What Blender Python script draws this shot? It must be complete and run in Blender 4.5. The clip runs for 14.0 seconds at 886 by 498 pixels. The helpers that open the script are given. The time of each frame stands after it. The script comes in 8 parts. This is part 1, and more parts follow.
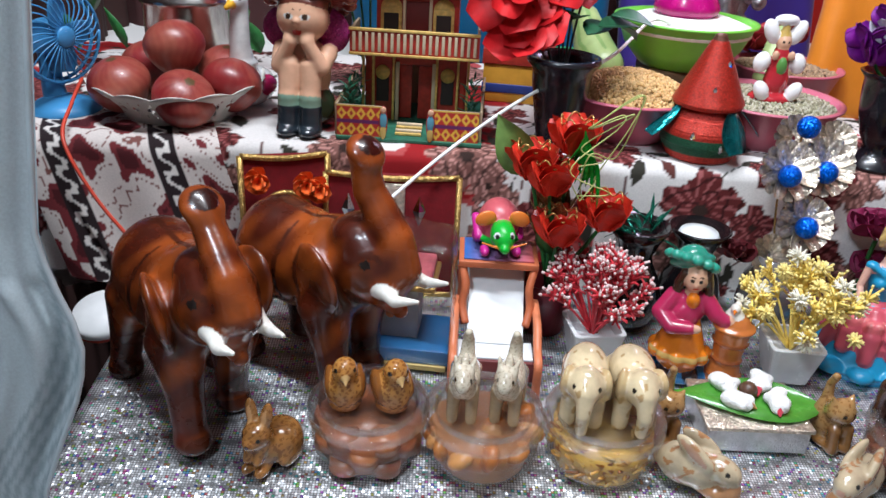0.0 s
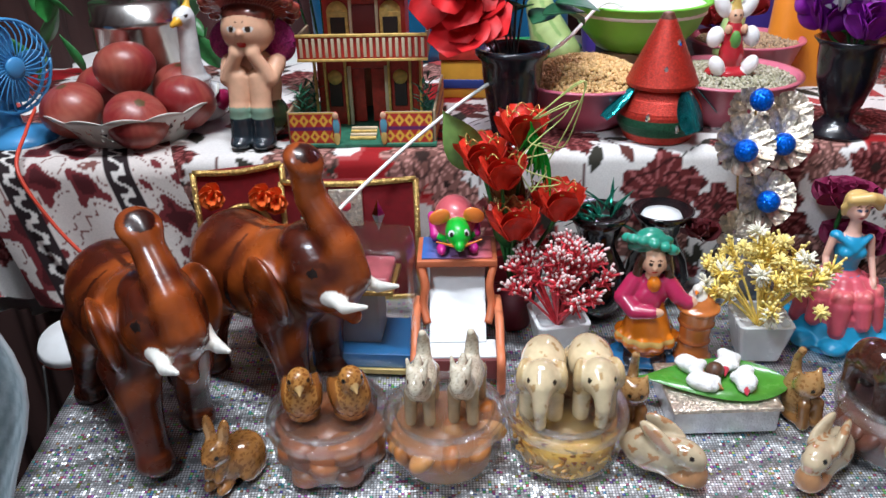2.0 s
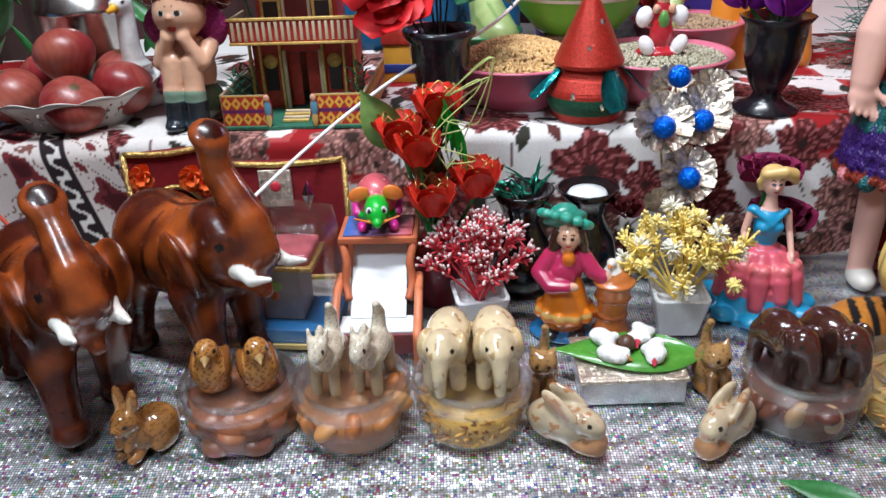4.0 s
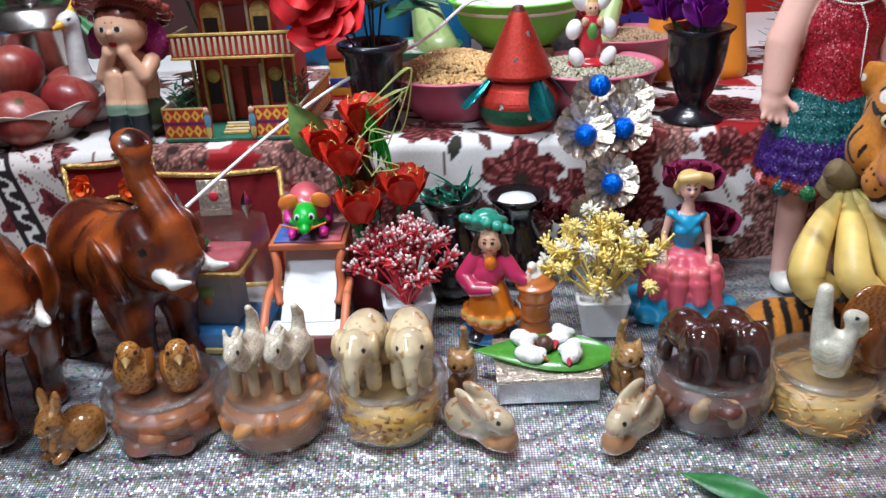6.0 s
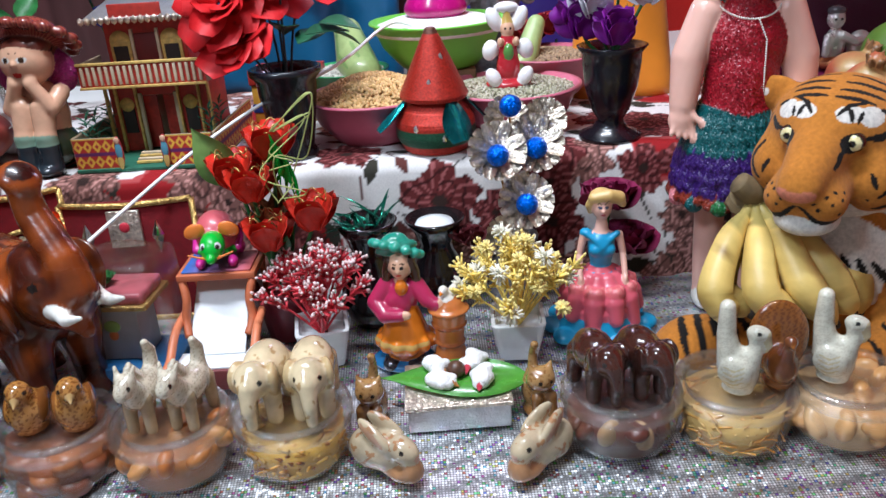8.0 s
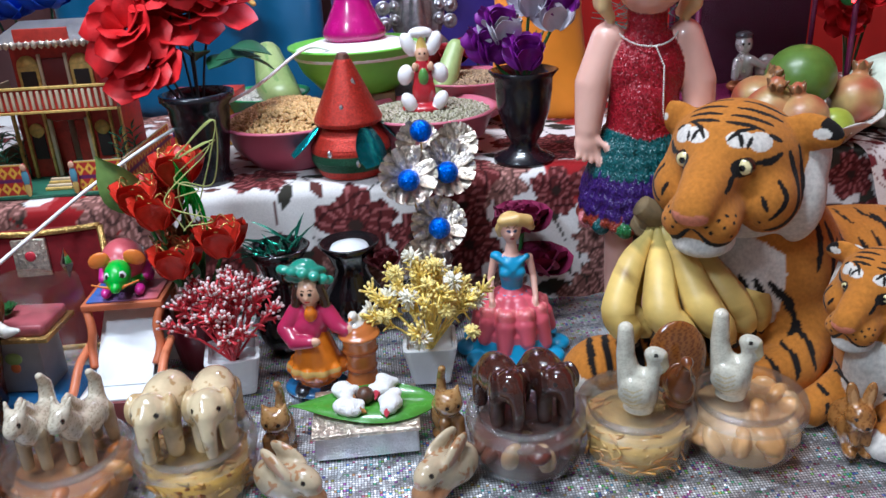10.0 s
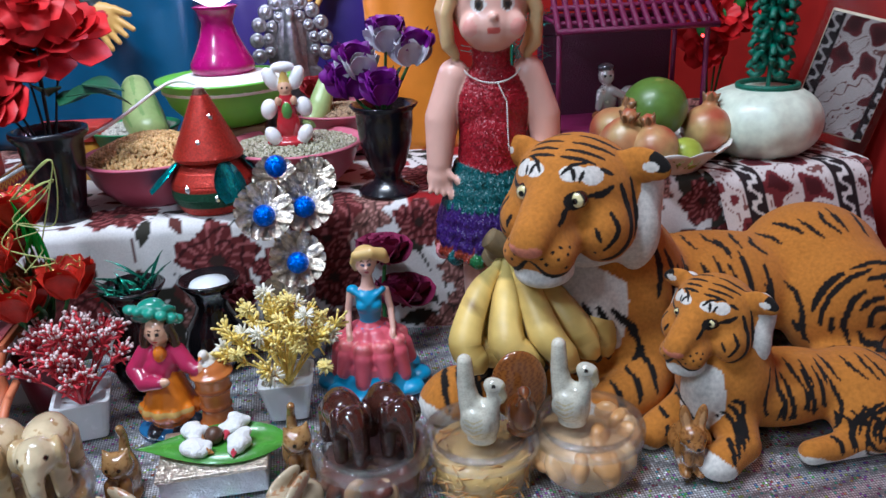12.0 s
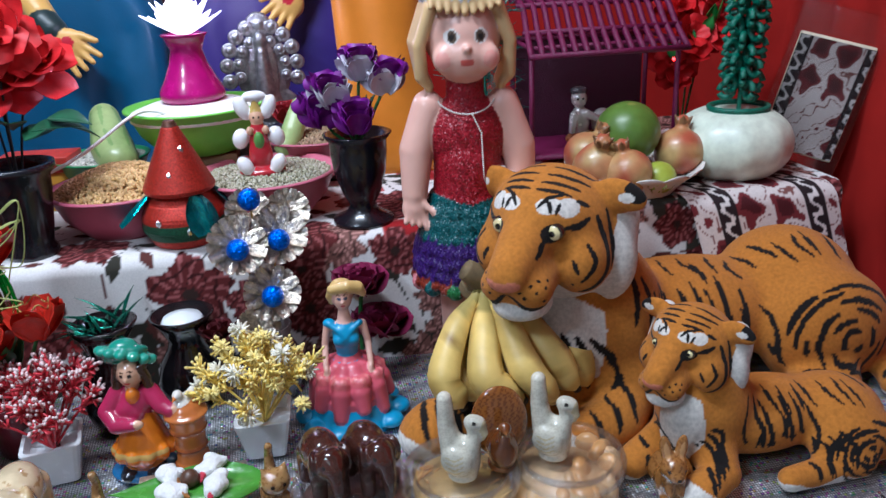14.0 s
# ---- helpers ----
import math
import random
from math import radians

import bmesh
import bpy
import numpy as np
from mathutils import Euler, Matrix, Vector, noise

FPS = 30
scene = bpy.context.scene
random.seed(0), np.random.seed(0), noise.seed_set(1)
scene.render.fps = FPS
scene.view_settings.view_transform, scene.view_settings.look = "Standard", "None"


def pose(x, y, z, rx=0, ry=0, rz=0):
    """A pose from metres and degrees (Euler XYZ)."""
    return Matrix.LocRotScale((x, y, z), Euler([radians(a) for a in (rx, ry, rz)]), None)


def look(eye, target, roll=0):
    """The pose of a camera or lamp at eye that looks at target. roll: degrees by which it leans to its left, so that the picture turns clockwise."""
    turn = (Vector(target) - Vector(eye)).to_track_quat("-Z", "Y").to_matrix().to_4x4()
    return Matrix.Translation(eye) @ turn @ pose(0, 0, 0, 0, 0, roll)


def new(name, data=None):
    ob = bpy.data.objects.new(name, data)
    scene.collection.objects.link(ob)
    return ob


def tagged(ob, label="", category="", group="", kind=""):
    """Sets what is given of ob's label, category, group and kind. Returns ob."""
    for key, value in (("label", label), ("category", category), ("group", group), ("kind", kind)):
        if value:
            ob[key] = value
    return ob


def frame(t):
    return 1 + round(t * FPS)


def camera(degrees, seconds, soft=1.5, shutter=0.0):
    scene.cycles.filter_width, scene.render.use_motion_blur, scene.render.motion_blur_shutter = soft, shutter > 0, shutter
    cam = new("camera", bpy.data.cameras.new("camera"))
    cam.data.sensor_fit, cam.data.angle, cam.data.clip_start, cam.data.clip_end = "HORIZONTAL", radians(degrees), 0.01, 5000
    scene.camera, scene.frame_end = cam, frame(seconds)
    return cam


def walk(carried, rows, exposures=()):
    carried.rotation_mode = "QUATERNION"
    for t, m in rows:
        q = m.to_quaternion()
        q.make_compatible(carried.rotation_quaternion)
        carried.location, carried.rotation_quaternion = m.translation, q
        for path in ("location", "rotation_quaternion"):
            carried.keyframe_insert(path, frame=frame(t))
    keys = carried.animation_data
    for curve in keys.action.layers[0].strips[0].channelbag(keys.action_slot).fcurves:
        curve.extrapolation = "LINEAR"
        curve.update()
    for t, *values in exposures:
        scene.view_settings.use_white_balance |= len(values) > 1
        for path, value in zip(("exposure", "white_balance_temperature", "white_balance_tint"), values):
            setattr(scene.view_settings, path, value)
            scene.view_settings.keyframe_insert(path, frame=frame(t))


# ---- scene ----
cam = camera(58.9, 14.0)
METRES, EYE, TILT, LEAN, TURN = 0.5, 0.475, -26.5, -3.0, 0.0
ROWS = [
    (0.0, 0.0, 0.0, 0.0, 0.0, 0.0, -0.0),
    (0.5, 0.0203, 0.0008, -0.0054, 0.18, 0.06, 1.24),
    (1.0, 0.0367, 0.0012, -0.009, 0.51, -0.0, 2.45),
    (1.5, 0.0795, 0.0052, -0.009, 0.95, -0.14, 3.65),
    (2.0, 0.1141, 0.0121, -0.0002, 1.02, -0.09, 4.32),
    (2.5, 0.1506, 0.0193, -0.0242, 1.51, -0.1, 4.41),
    (3.0, 0.2076, 0.0145, -0.0371, 1.71, -0.11, 4.48),
    (5.5, 0.3995, -0.0366, -0.094, 2.09, 0.61, 5.1),
    (6.0, 0.4435, -0.0443, -0.1005, 1.97, 1.32, 5.16),
    (6.5, 0.4744, -0.0451, -0.1064, 1.84, 1.85, 5.31),
    (7.0, 0.4962, -0.043, -0.1073, 1.66, 2.28, 5.68),
    (7.5, 0.5344, -0.0302, -0.1106, 1.24, 2.55, 6.21),
    (8.0, 0.5804, -0.0147, -0.1073, 0.54, 2.73, 6.84),
    (10.5, 0.7133, -0.023, -0.1012, -3.51, 3.66, 7.96),
    (11.0, 0.7637, -0.0261, -0.1, -4.73, 3.8, 8.23),
    (11.5, 0.8112, -0.0396, -0.0976, -6.03, 4.11, 8.66),
    (12.0, 0.8447, -0.0512, -0.1016, -7.06, 4.3, 9.4),
    (12.5, 0.8692, -0.0621, -0.096, -7.65, 4.35, 10.02),
    (13.0, 0.887, -0.0684, -0.0874, -8.16, 4.56, 10.26),
    (13.5, 0.8896, -0.0595, -0.0745, -8.81, 4.51, 10.62),
    (14.0, 0.8493, -0.0444, -0.0497, -8.9, 4.46, 10.55),
]
walk(cam, [(t, pose(0, 0, EYE, TILT, LEAN, TURN) @ pose(METRES * x, METRES * y, METRES * z, 90 + pitch, roll, yaw)) for t, x, y, z, yaw, pitch, roll in ROWS],
     exposures=[(0.0, 0.14, 6100, 10), (3.0, 0.2, 6100, 10), (5.5, 0.19, 6000, 10), (8.0, 0.19, 5850, 10), (10.5, 0.04, 5650, 10), (12.5, -0.08, 5500, 10), (14.0, -0.08, 5500, 10)])

# ---- light: one tube lamp and one bulb of the room, and the room's own dim bounce ----
world = bpy.data.worlds.new("world")
world.use_nodes = True
world.node_tree.nodes["Background"].inputs[0].default_value = (0.75, 0.85, 1.0, 1)
world.node_tree.nodes["Background"].inputs[1].default_value = 0.14
scene.world = world


def area_lamp(name, at, target, sx, sy, power, colour):
    data = bpy.data.lights.new(name, "AREA")
    data.shape, data.size, data.size_y, data.energy, data.color = "RECTANGLE", sx, sy, power, colour
    ob = new(name, data)
    ob.matrix_world = look(at, target)
    return ob


area_lamp("tube_lamp_light", (0.0, 0.46, 1.85), (0.2, 0.98, 0.1), 1.0, 0.07, 37, (0.95, 0.98, 1.0))
area_lamp("side_lamp_light", (-0.55, -0.35, 1.5), (0.35, 0.7, 0.1), 0.25, 0.25, 13, (0.82, 0.92, 1.0))

# ---- materials ----
def mat(name, colour, rough=0.5, metal=0.0, vary=0.12, scale=60.0, bump=0.0, bump_scale=300.0, coat=0.0, sheen=0.0, attr=False, emit=0.0, sub=0.0, spec=0.5, flake=0.0, trans=0.0):
    m = bpy.data.materials.new(name)
    m.use_nodes = True
    nt = m.node_tree
    nd, lk = nt.nodes, nt.links
    p = nd["Principled BSDF"]
    tc = nd.new("ShaderNodeTexCoord")
    big = nd.new("ShaderNodeTexNoise")
    big.inputs["Scale"].default_value, big.inputs["Detail"].default_value = scale, 5
    lk.new(tc.outputs["Object"], big.inputs["Vector"])
    ramp = nd.new("ShaderNodeMapRange")
    ramp.inputs["From Min"].default_value, ramp.inputs["From Max"].default_value = 0.3, 0.7
    ramp.inputs["To Min"].default_value, ramp.inputs["To Max"].default_value = 1 - vary, 1 + vary
    lk.new(big.outputs["Fac"], ramp.inputs["Value"])
    mul = nd.new("ShaderNodeVectorMath")
    mul.operation = "SCALE"
    if attr:
        at = nd.new("ShaderNodeAttribute")
        at.attribute_name = "paint"
        lk.new(at.outputs["Color"], mul.inputs[0])
    else:
        mul.inputs[0].default_value = colour
    lk.new(ramp.outputs[0], mul.inputs["Scale"])
    lk.new(mul.outputs[0], p.inputs["Base Color"])
    p.inputs["Roughness"].default_value, p.inputs["Metallic"].default_value = rough, metal
    p.inputs["Coat Weight"].default_value, p.inputs["Coat Roughness"].default_value = coat, 0.06
    p.inputs["Sheen Weight"].default_value = sheen
    p.inputs["Specular IOR Level"].default_value = spec
    p.inputs["Transmission Weight"].default_value = trans
    if sub:
        p.inputs["Subsurface Weight"].default_value = sub
        p.inputs["Subsurface Radius"].default_value = (0.01, 0.006, 0.004)
    rr = nd.new("ShaderNodeMapRange")
    rr.inputs["To Min"].default_value, rr.inputs["To Max"].default_value = max(rough * 0.75, 0.02), min(rough * 1.3, 1)
    lk.new(big.outputs["Fac"], rr.inputs["Value"])
    lk.new(rr.outputs[0], p.inputs["Roughness"])
    if emit:
        p.inputs["Emission Color"].default_value = (*colour, 1)
        p.inputs["Emission Strength"].default_value = emit
    if flake:
        # glitter: small cells, each tipped its own way
        vo = nd.new("ShaderNodeTexVoronoi")
        vo.inputs["Scale"].default_value = flake
        lk.new(tc.outputs["Object"], vo.inputs["Vector"])
        geo = nd.new("ShaderNodeNewGeometry")
        sub_ = nd.new("ShaderNodeVectorMath")
        sub_.operation = "SUBTRACT"
        sub_.inputs[1].default_value = (0.5, 0.5, 0.5)
        lk.new(vo.outputs["Color"], sub_.inputs[0])
        sc = nd.new("ShaderNodeVectorMath")
        sc.operation = "SCALE"
        sc.inputs["Scale"].default_value = 0.9
        lk.new(sub_.outputs[0], sc.inputs[0])
        ad = nd.new("ShaderNodeVectorMath")
        lk.new(sc.outputs[0], ad.inputs[0])
        lk.new(geo.outputs["Normal"], ad.inputs[1])
        no = nd.new("ShaderNodeVectorMath")
        no.operation = "NORMALIZE"
        lk.new(ad.outputs[0], no.inputs[0])
        lk.new(no.outputs[0], p.inputs["Normal"])
    elif bump:
        fine = nd.new("ShaderNodeTexNoise")
        fine.inputs["Scale"].default_value, fine.inputs["Detail"].default_value = bump_scale, 4
        lk.new(tc.outputs["Object"], fine.inputs["Vector"])
        bp = nd.new("ShaderNodeBump")
        bp.inputs["Strength"].default_value, bp.inputs["Distance"].default_value = bump, 0.002
        lk.new(fine.outputs["Fac"], bp.inputs["Height"])
        lk.new(bp.outputs[0], p.inputs["Normal"])
    return m


def glass(name, tint, gloss=0.06, amount=0.25, power=2.2, floor_=0.035, haze=0.0):
    """Thin clear plastic or cellophane."""
    m = bpy.data.materials.new(name)
    m.use_nodes = True
    nd, lk = m.node_tree.nodes, m.node_tree.links
    nd.remove(nd["Principled BSDF"])
    a, b, mix, fr = nd.new("ShaderNodeBsdfTransparent"), nd.new("ShaderNodeBsdfGlossy"), nd.new("ShaderNodeMixShader"), nd.new("ShaderNodeLayerWeight")
    a.inputs[0].default_value = (*tint, 1)
    b.inputs["Roughness"].default_value = gloss
    fr.inputs[0].default_value = 0.5
    no = nd.new("ShaderNodeTexNoise")
    no.inputs["Scale"].default_value = 70
    bp = nd.new("ShaderNodeBump")
    bp.inputs["Strength"].default_value, bp.inputs["Distance"].default_value = 0.3, 0.003
    lk.new(no.outputs["Fac"], bp.inputs["Height"])
    lk.new(bp.outputs[0], b.inputs["Normal"])
    pw, am = nd.new("ShaderNodeMath"), nd.new("ShaderNodeMath")
    pw.operation, am.operation = "POWER", "MULTIPLY_ADD"
    pw.inputs[1].default_value = power
    am.inputs[1].default_value, am.inputs[2].default_value = amount * 2.2, floor_
    lk.new(fr.outputs["Facing"], pw.inputs[0])
    lk.new(pw.outputs[0], am.inputs[0])
    lk.new(am.outputs[0], mix.inputs[0])
    lk.new(a.outputs[0], mix.inputs[1])
    lk.new(b.outputs[0], mix.inputs[2])
    milk, add = nd.new("ShaderNodeBsdfDiffuse"), nd.new("ShaderNodeMixShader")
    milk.inputs[0].default_value = (0.85, 0.86, 0.86, 1)
    add.inputs[0].default_value = haze
    lk.new(mix.outputs[0], add.inputs[1])
    lk.new(milk.outputs[0], add.inputs[2])
    lk.new(add.outputs[0], nd["Material Output"].inputs[0])
    return m


def silver_cloth():
    """Silver foil fabric: a fine woven grid of foil dots, each tipped its own way, with a few rainbow glints painted
    into the colour.
    """
    m = mat("silver_foil_fabric", (0.84, 0.86, 0.89), 0.38, 0.78, vary=0.2, scale=9)
    nd, lk = m.node_tree.nodes, m.node_tree.links
    p = nd["Principled BSDF"]
    tc = nd["Texture Coordinate"]
    vo = nd.new("ShaderNodeTexVoronoi")
    vo.inputs["Scale"].default_value, vo.inputs["Randomness"].default_value = 380, 0.1
    lk.new(tc.outputs["Object"], vo.inputs["Vector"])
    geo = nd.new("ShaderNodeNewGeometry")
    a = nd.new("ShaderNodeVectorMath")
    a.operation = "MULTIPLY_ADD"
    a.inputs[1].default_value, a.inputs[2].default_value = (0.38, 0.38, 0.38), (-0.19, -0.19, -0.19)
    lk.new(vo.outputs["Color"], a.inputs[0])
    b = nd.new("ShaderNodeVectorMath")
    lk.new(a.outputs[0], b.inputs[0])
    lk.new(geo.outputs["Normal"], b.inputs[1])
    c = nd.new("ShaderNodeVectorMath")
    c.operation = "NORMALIZE"
    lk.new(b.outputs[0], c.inputs[0])
    lk.new(c.outputs[0], p.inputs["Normal"])
    # rainbow glints: fixed random hues mixed into the base colour of some cells
    hue = nd.new("ShaderNodeHueSaturation")
    hue.inputs["Color"].default_value = (0.08, 0.7, 0.95, 1)
    sep = nd.new("ShaderNodeSeparateColor")
    lk.new(vo.outputs["Color"], sep.inputs[0])
    lk.new(sep.outputs[0], hue.inputs["Hue"])
    gt = nd.new("ShaderNodeMath")
    gt.operation = "GREATER_THAN"
    gt.inputs[1].default_value = 0.85
    lk.new(sep.outputs[1], gt.inputs[0])
    gm = nd.new("ShaderNodeMath")
    gm.operation = "MULTIPLY"
    gm.inputs[1].default_value = 0.75
    lk.new(gt.outputs[0], gm.inputs[0])
    # dark weave between the foil dots
    wd = nd.new("ShaderNodeMapRange")
    wd.inputs["From Min"].default_value, wd.inputs["From Max"].default_value = 0.3, 0.55
    wd.inputs["To Min"].default_value, wd.inputs["To Max"].default_value = 1.0, 0.32
    lk.new(vo.outputs["Distance"], wd.inputs["Value"])
    mx = nd.new("ShaderNodeMix")
    mx.data_type = "RGBA"
    lk.new(gm.outputs[0], mx.inputs["Factor"])
    src = p.inputs["Base Color"].links[0].from_socket
    lk.new(src, mx.inputs["A"])
    lk.new(hue.outputs[0], mx.inputs["B"])
    sc = nd.new("ShaderNodeVectorMath")
    sc.operation = "SCALE"
    lk.new(mx.outputs["Result"], sc.inputs[0])
    lk.new(wd.outputs[0], sc.inputs["Scale"])
    lk.new(sc.outputs[0], p.inputs["Base Color"])
    return m


P_GLOSS = mat("glazed_paint", (1, 1, 1), 0.22, vary=0.1, scale=70, bump=0.08, bump_scale=500, coat=0.5, attr=True)
P_CERAMIC = mat("glazed_ceramic", (1, 1, 1), 0.12, vary=0.3, scale=45, bump=0.2, bump_scale=260, coat=0.8, attr=True)
P_PLASTIC = mat("coloured_plastic", (1, 1, 1), 0.33, vary=0.06, scale=50, bump=0.04, attr=True, coat=0.15)
P_SKIN = mat("vinyl_skin", (1, 1, 1), 0.38, vary=0.06, scale=30, attr=True, coat=0.1, sub=0.05)
P_PLUSH = mat("printed_plush", (1, 1, 1), 0.92, vary=0.16, scale=260, bump=0.45, bump_scale=1300, attr=True, sheen=0.08, spec=0.1)
P_CLOTH = mat("printed_cotton", (1, 1, 1), 0.85, vary=0.07, scale=500, bump=0.35, bump_scale=1500, attr=True, spec=0.2)
P_WOOL = mat("glitter_knit", (1, 1, 1), 0.38, vary=0.3, scale=400, attr=True, flake=700, spec=0.42)
P_SATIN = mat("satin_cloth", (1, 1, 1), 0.38, vary=0.1, scale=20, bump=0.1, attr=True, sheen=0.1)
P_CARD = mat("printed_card", (1, 1, 1), 0.5, vary=0.1, scale=90, bump=0.1, attr=True)
P_WOOD = mat("amber_resin", (1, 1, 1), 0.26, vary=0.5, scale=22, bump=0.14, bump_scale=180, coat=0.25, attr=True, sub=0.05)
P_FRUIT = mat("fruit_skin", (1, 1, 1), 0.35, vary=0.12, scale=80, bump=0.1, bump_scale=700, attr=True, coat=0.1)
P_BANANA = mat("banana_skin", (1, 1, 1), 0.45, vary=0.06, scale=60, bump=0.1, bump_scale=400, attr=True)
P_COTTON = mat("cotton_wool", (1, 1, 1), 0.95, vary=0.06, scale=300, bump=0.9, bump_scale=600, attr=True, sheen=0.3)
SILVER_CLOTH = silver_cloth()
CLEAR = glass("clear_plastic", (0.97, 0.975, 0.975), 0.05, 0.22, 3.2, 0.02, 0.0)
LID_CLEAR = glass("clear_lid_plastic", (0.95, 0.955, 0.955), 0.09, 0.38, 1.8, 0.045, 0.012)
WRAP = glass("cellophane", (0.95, 0.95, 0.95), 0.12, 0.3)
BLACK_PLASTIC = mat("black_plastic", (0.008, 0.008, 0.012), 0.25, coat=0.3)
WHITE_PLASTIC = mat("white_plastic", (0.75, 0.77, 0.78), 0.35, vary=0.05)
GOLD_TRIM = mat("gold_braid", (0.55, 0.36, 0.12), 0.35, 0.85, vary=0.4, scale=400, flake=1200)
SILVER_GLITTER = mat("champagne_glitter", (0.72, 0.63, 0.52), 0.3, 0.85, vary=0.3, scale=200, flake=1300)
BLUE_GLITTER = mat("blue_glitter", (0.0, 0.13, 0.75), 0.3, 0.7, vary=0.3, scale=300, flake=1100)
STEEL = mat("brushed_steel", (0.5, 0.49, 0.47), 0.22, 1.0, vary=0.15)
CORD_WHITE = mat("white_cord", (0.78, 0.78, 0.76), 0.5)
CORD_RED = mat("red_cord", (0.6, 0.06, 0.03), 0.5)
CORD_BLACK = mat("black_cord", (0.02, 0.02, 0.02), 0.5)
CUSHION_GREEN = mat("leaf_green", (0.03, 0.16, 0.04), 0.4, vary=0.3, scale=90, bump=0.2)
RED_WALL = mat("red_wall_cloth", (0.33, 0.014, 0.01), 0.85, vary=0.12, scale=14, bump=0.3, bump_scale=1200, spec=0.15)
PAINT_WALL = mat("room_wall_paint", (0.78, 0.77, 0.75), 0.8, vary=0.06, scale=6, bump=0.1)
FLOOR_TILE = mat("floor_stone", (0.4, 0.38, 0.35), 0.4, vary=0.15, scale=12)

P_BLOSSOM_W = mat("white_blossom", (0.84, 0.8, 0.66), 0.6, vary=0.1)
P_BLOSSOM_Y = mat("yellow_blossom", (0.88, 0.72, 0.26), 0.55, vary=0.2)
IVORY_M = mat("ivory_petal", (0.75, 0.68, 0.5), 0.5)
ORANGE_FLOWER = mat("orange_cloth_flower", (0.8, 0.14, 0.02), 0.55, vary=0.2, scale=120)
SKIN, MAROON, HAIR, HAIR2 = (0.78, 0.45, 0.36), (0.28, 0.006, 0.016), (0.68, 0.46, 0.22), (0.68, 0.45, 0.16)

P_GRAIN = mat("dry_grain", (1, 1, 1), 0.7, vary=0.1, scale=400, attr=True)
P_THREAD = mat("metallic_thread", (1, 1, 1), 0.3, 0.35, vary=0.35, scale=420, attr=True, bump=0.5, bump_scale=900)
LEAF_CLOTH = mat("dark_leaf_cloth", (0.012, 0.09, 0.035), 0.5, vary=0.3, scale=80)
LEAF_BRIGHT = mat("bright_leaf", (0.03, 0.22, 0.04), 0.45, vary=0.3, scale=80)
HEM_CLOTH = mat("pale_hem", (0.48, 0.55, 0.58), 0.7, vary=0.08)

# ---- mesh helpers ----
def part(name, bm, material, parent=None, label="", smooth=True):
    """One bmesh or mesh as one object under a thing or a part."""
    if isinstance(bm, bmesh.types.BMesh):
        me = bpy.data.meshes.new(name)
        bm.to_mesh(me)
        bm.free()
    else:
        me = bm
    if smooth and len(me.polygons):
        me.polygons.foreach_set("use_smooth", [True] * len(me.polygons))
    me.materials.clear()
    me.materials.append(material)
    ob = new(name, me)
    if parent is not None:
        ob.parent = parent
    if label:
        ob["label"] = label
    return ob


def thing(name, label, category, at=(0, 0, 0), turn=0.0, group="", kind="", rx=0.0, ry=0.0):
    ob = new(name)
    ob.empty_display_size = 0.02
    ob.matrix_basis = pose(at[0], at[1], at[2], rx, ry, turn)
    return tagged(ob, label, category, group, kind)


def low(y):
    """Height of the silver table top."""
    return 0.1 * (y - 0.53)


UP = 0.183


def E(c, r, col, rot=(0, 0, 0)):
    return ("e", np.array(c, float), np.array(r if hasattr(r, "__len__") else (r, r, r), float), col, np.array(Euler([radians(a) for a in rot]).to_matrix()))


def T(pts, radii, col):
    pts = [np.array(p, float) for p in pts]
    radii = list(radii) if hasattr(radii, "__len__") else [radii] * len(pts)
    return ("t", pts, radii, col)


def D(c, r, col):
    return ("d", np.array(c, float), np.array(r if hasattr(r, "__len__") else (r, r, r), float), col)


def L(pts, r, col):
    return ("l", [np.array(p, float) for p in pts], r, col)


def S(pts, r, col):
    """A brush stroke laid on the skin, tapering to both ends."""
    return ("s", [np.array(p, float) for p in pts], r, col)


def Q(c, r, col):
    """A painted spot laid on the skin."""
    return ("q", np.array(c, float), np.array(r if hasattr(r, "__len__") else (r, r, r), float), col)


def paint_stroke(v, cols, b):
    dense = [b[1][i] + (b[1][i + 1] - b[1][i]) * t for i in range(len(b[1]) - 1) for t in np.linspace(0, 1, 7)[:-1]] + [b[1][-1]]
    lo, hi = np.min(dense, axis=0) - 6, np.max(dense, axis=0) + 6
    near = np.flatnonzero(((v > lo) & (v < hi)).all(1))
    if not len(near):
        return
    w = v[near]
    path = np.array([w[((w - p) ** 2).sum(1).argmin()] for p in dense])
    path[1:-1] = (path[:-2] + 2 * path[1:-1] + path[2:]) / 4
    n = len(path) - 1
    width = [b[2] * (0.25 + 0.75 * math.sin(math.pi * (0.06 + 0.9 * i / n)) ** 0.7) for i in range(n + 1)]
    d = np.min([seg_dist(w, path[i], path[i + 1], width[i], width[i + 1]) for i in range(n)], axis=0)
    cols[near[d < 0]] = b[3]


def seg_dist(p, a, b, ra, rb):
    ab = b - a
    h = np.clip(((p - a) @ ab) / max(ab @ ab, 1e-12), 0, 1)
    return np.linalg.norm(p - a - h[:, None] * ab, axis=1) - (ra + (rb - ra) * h)


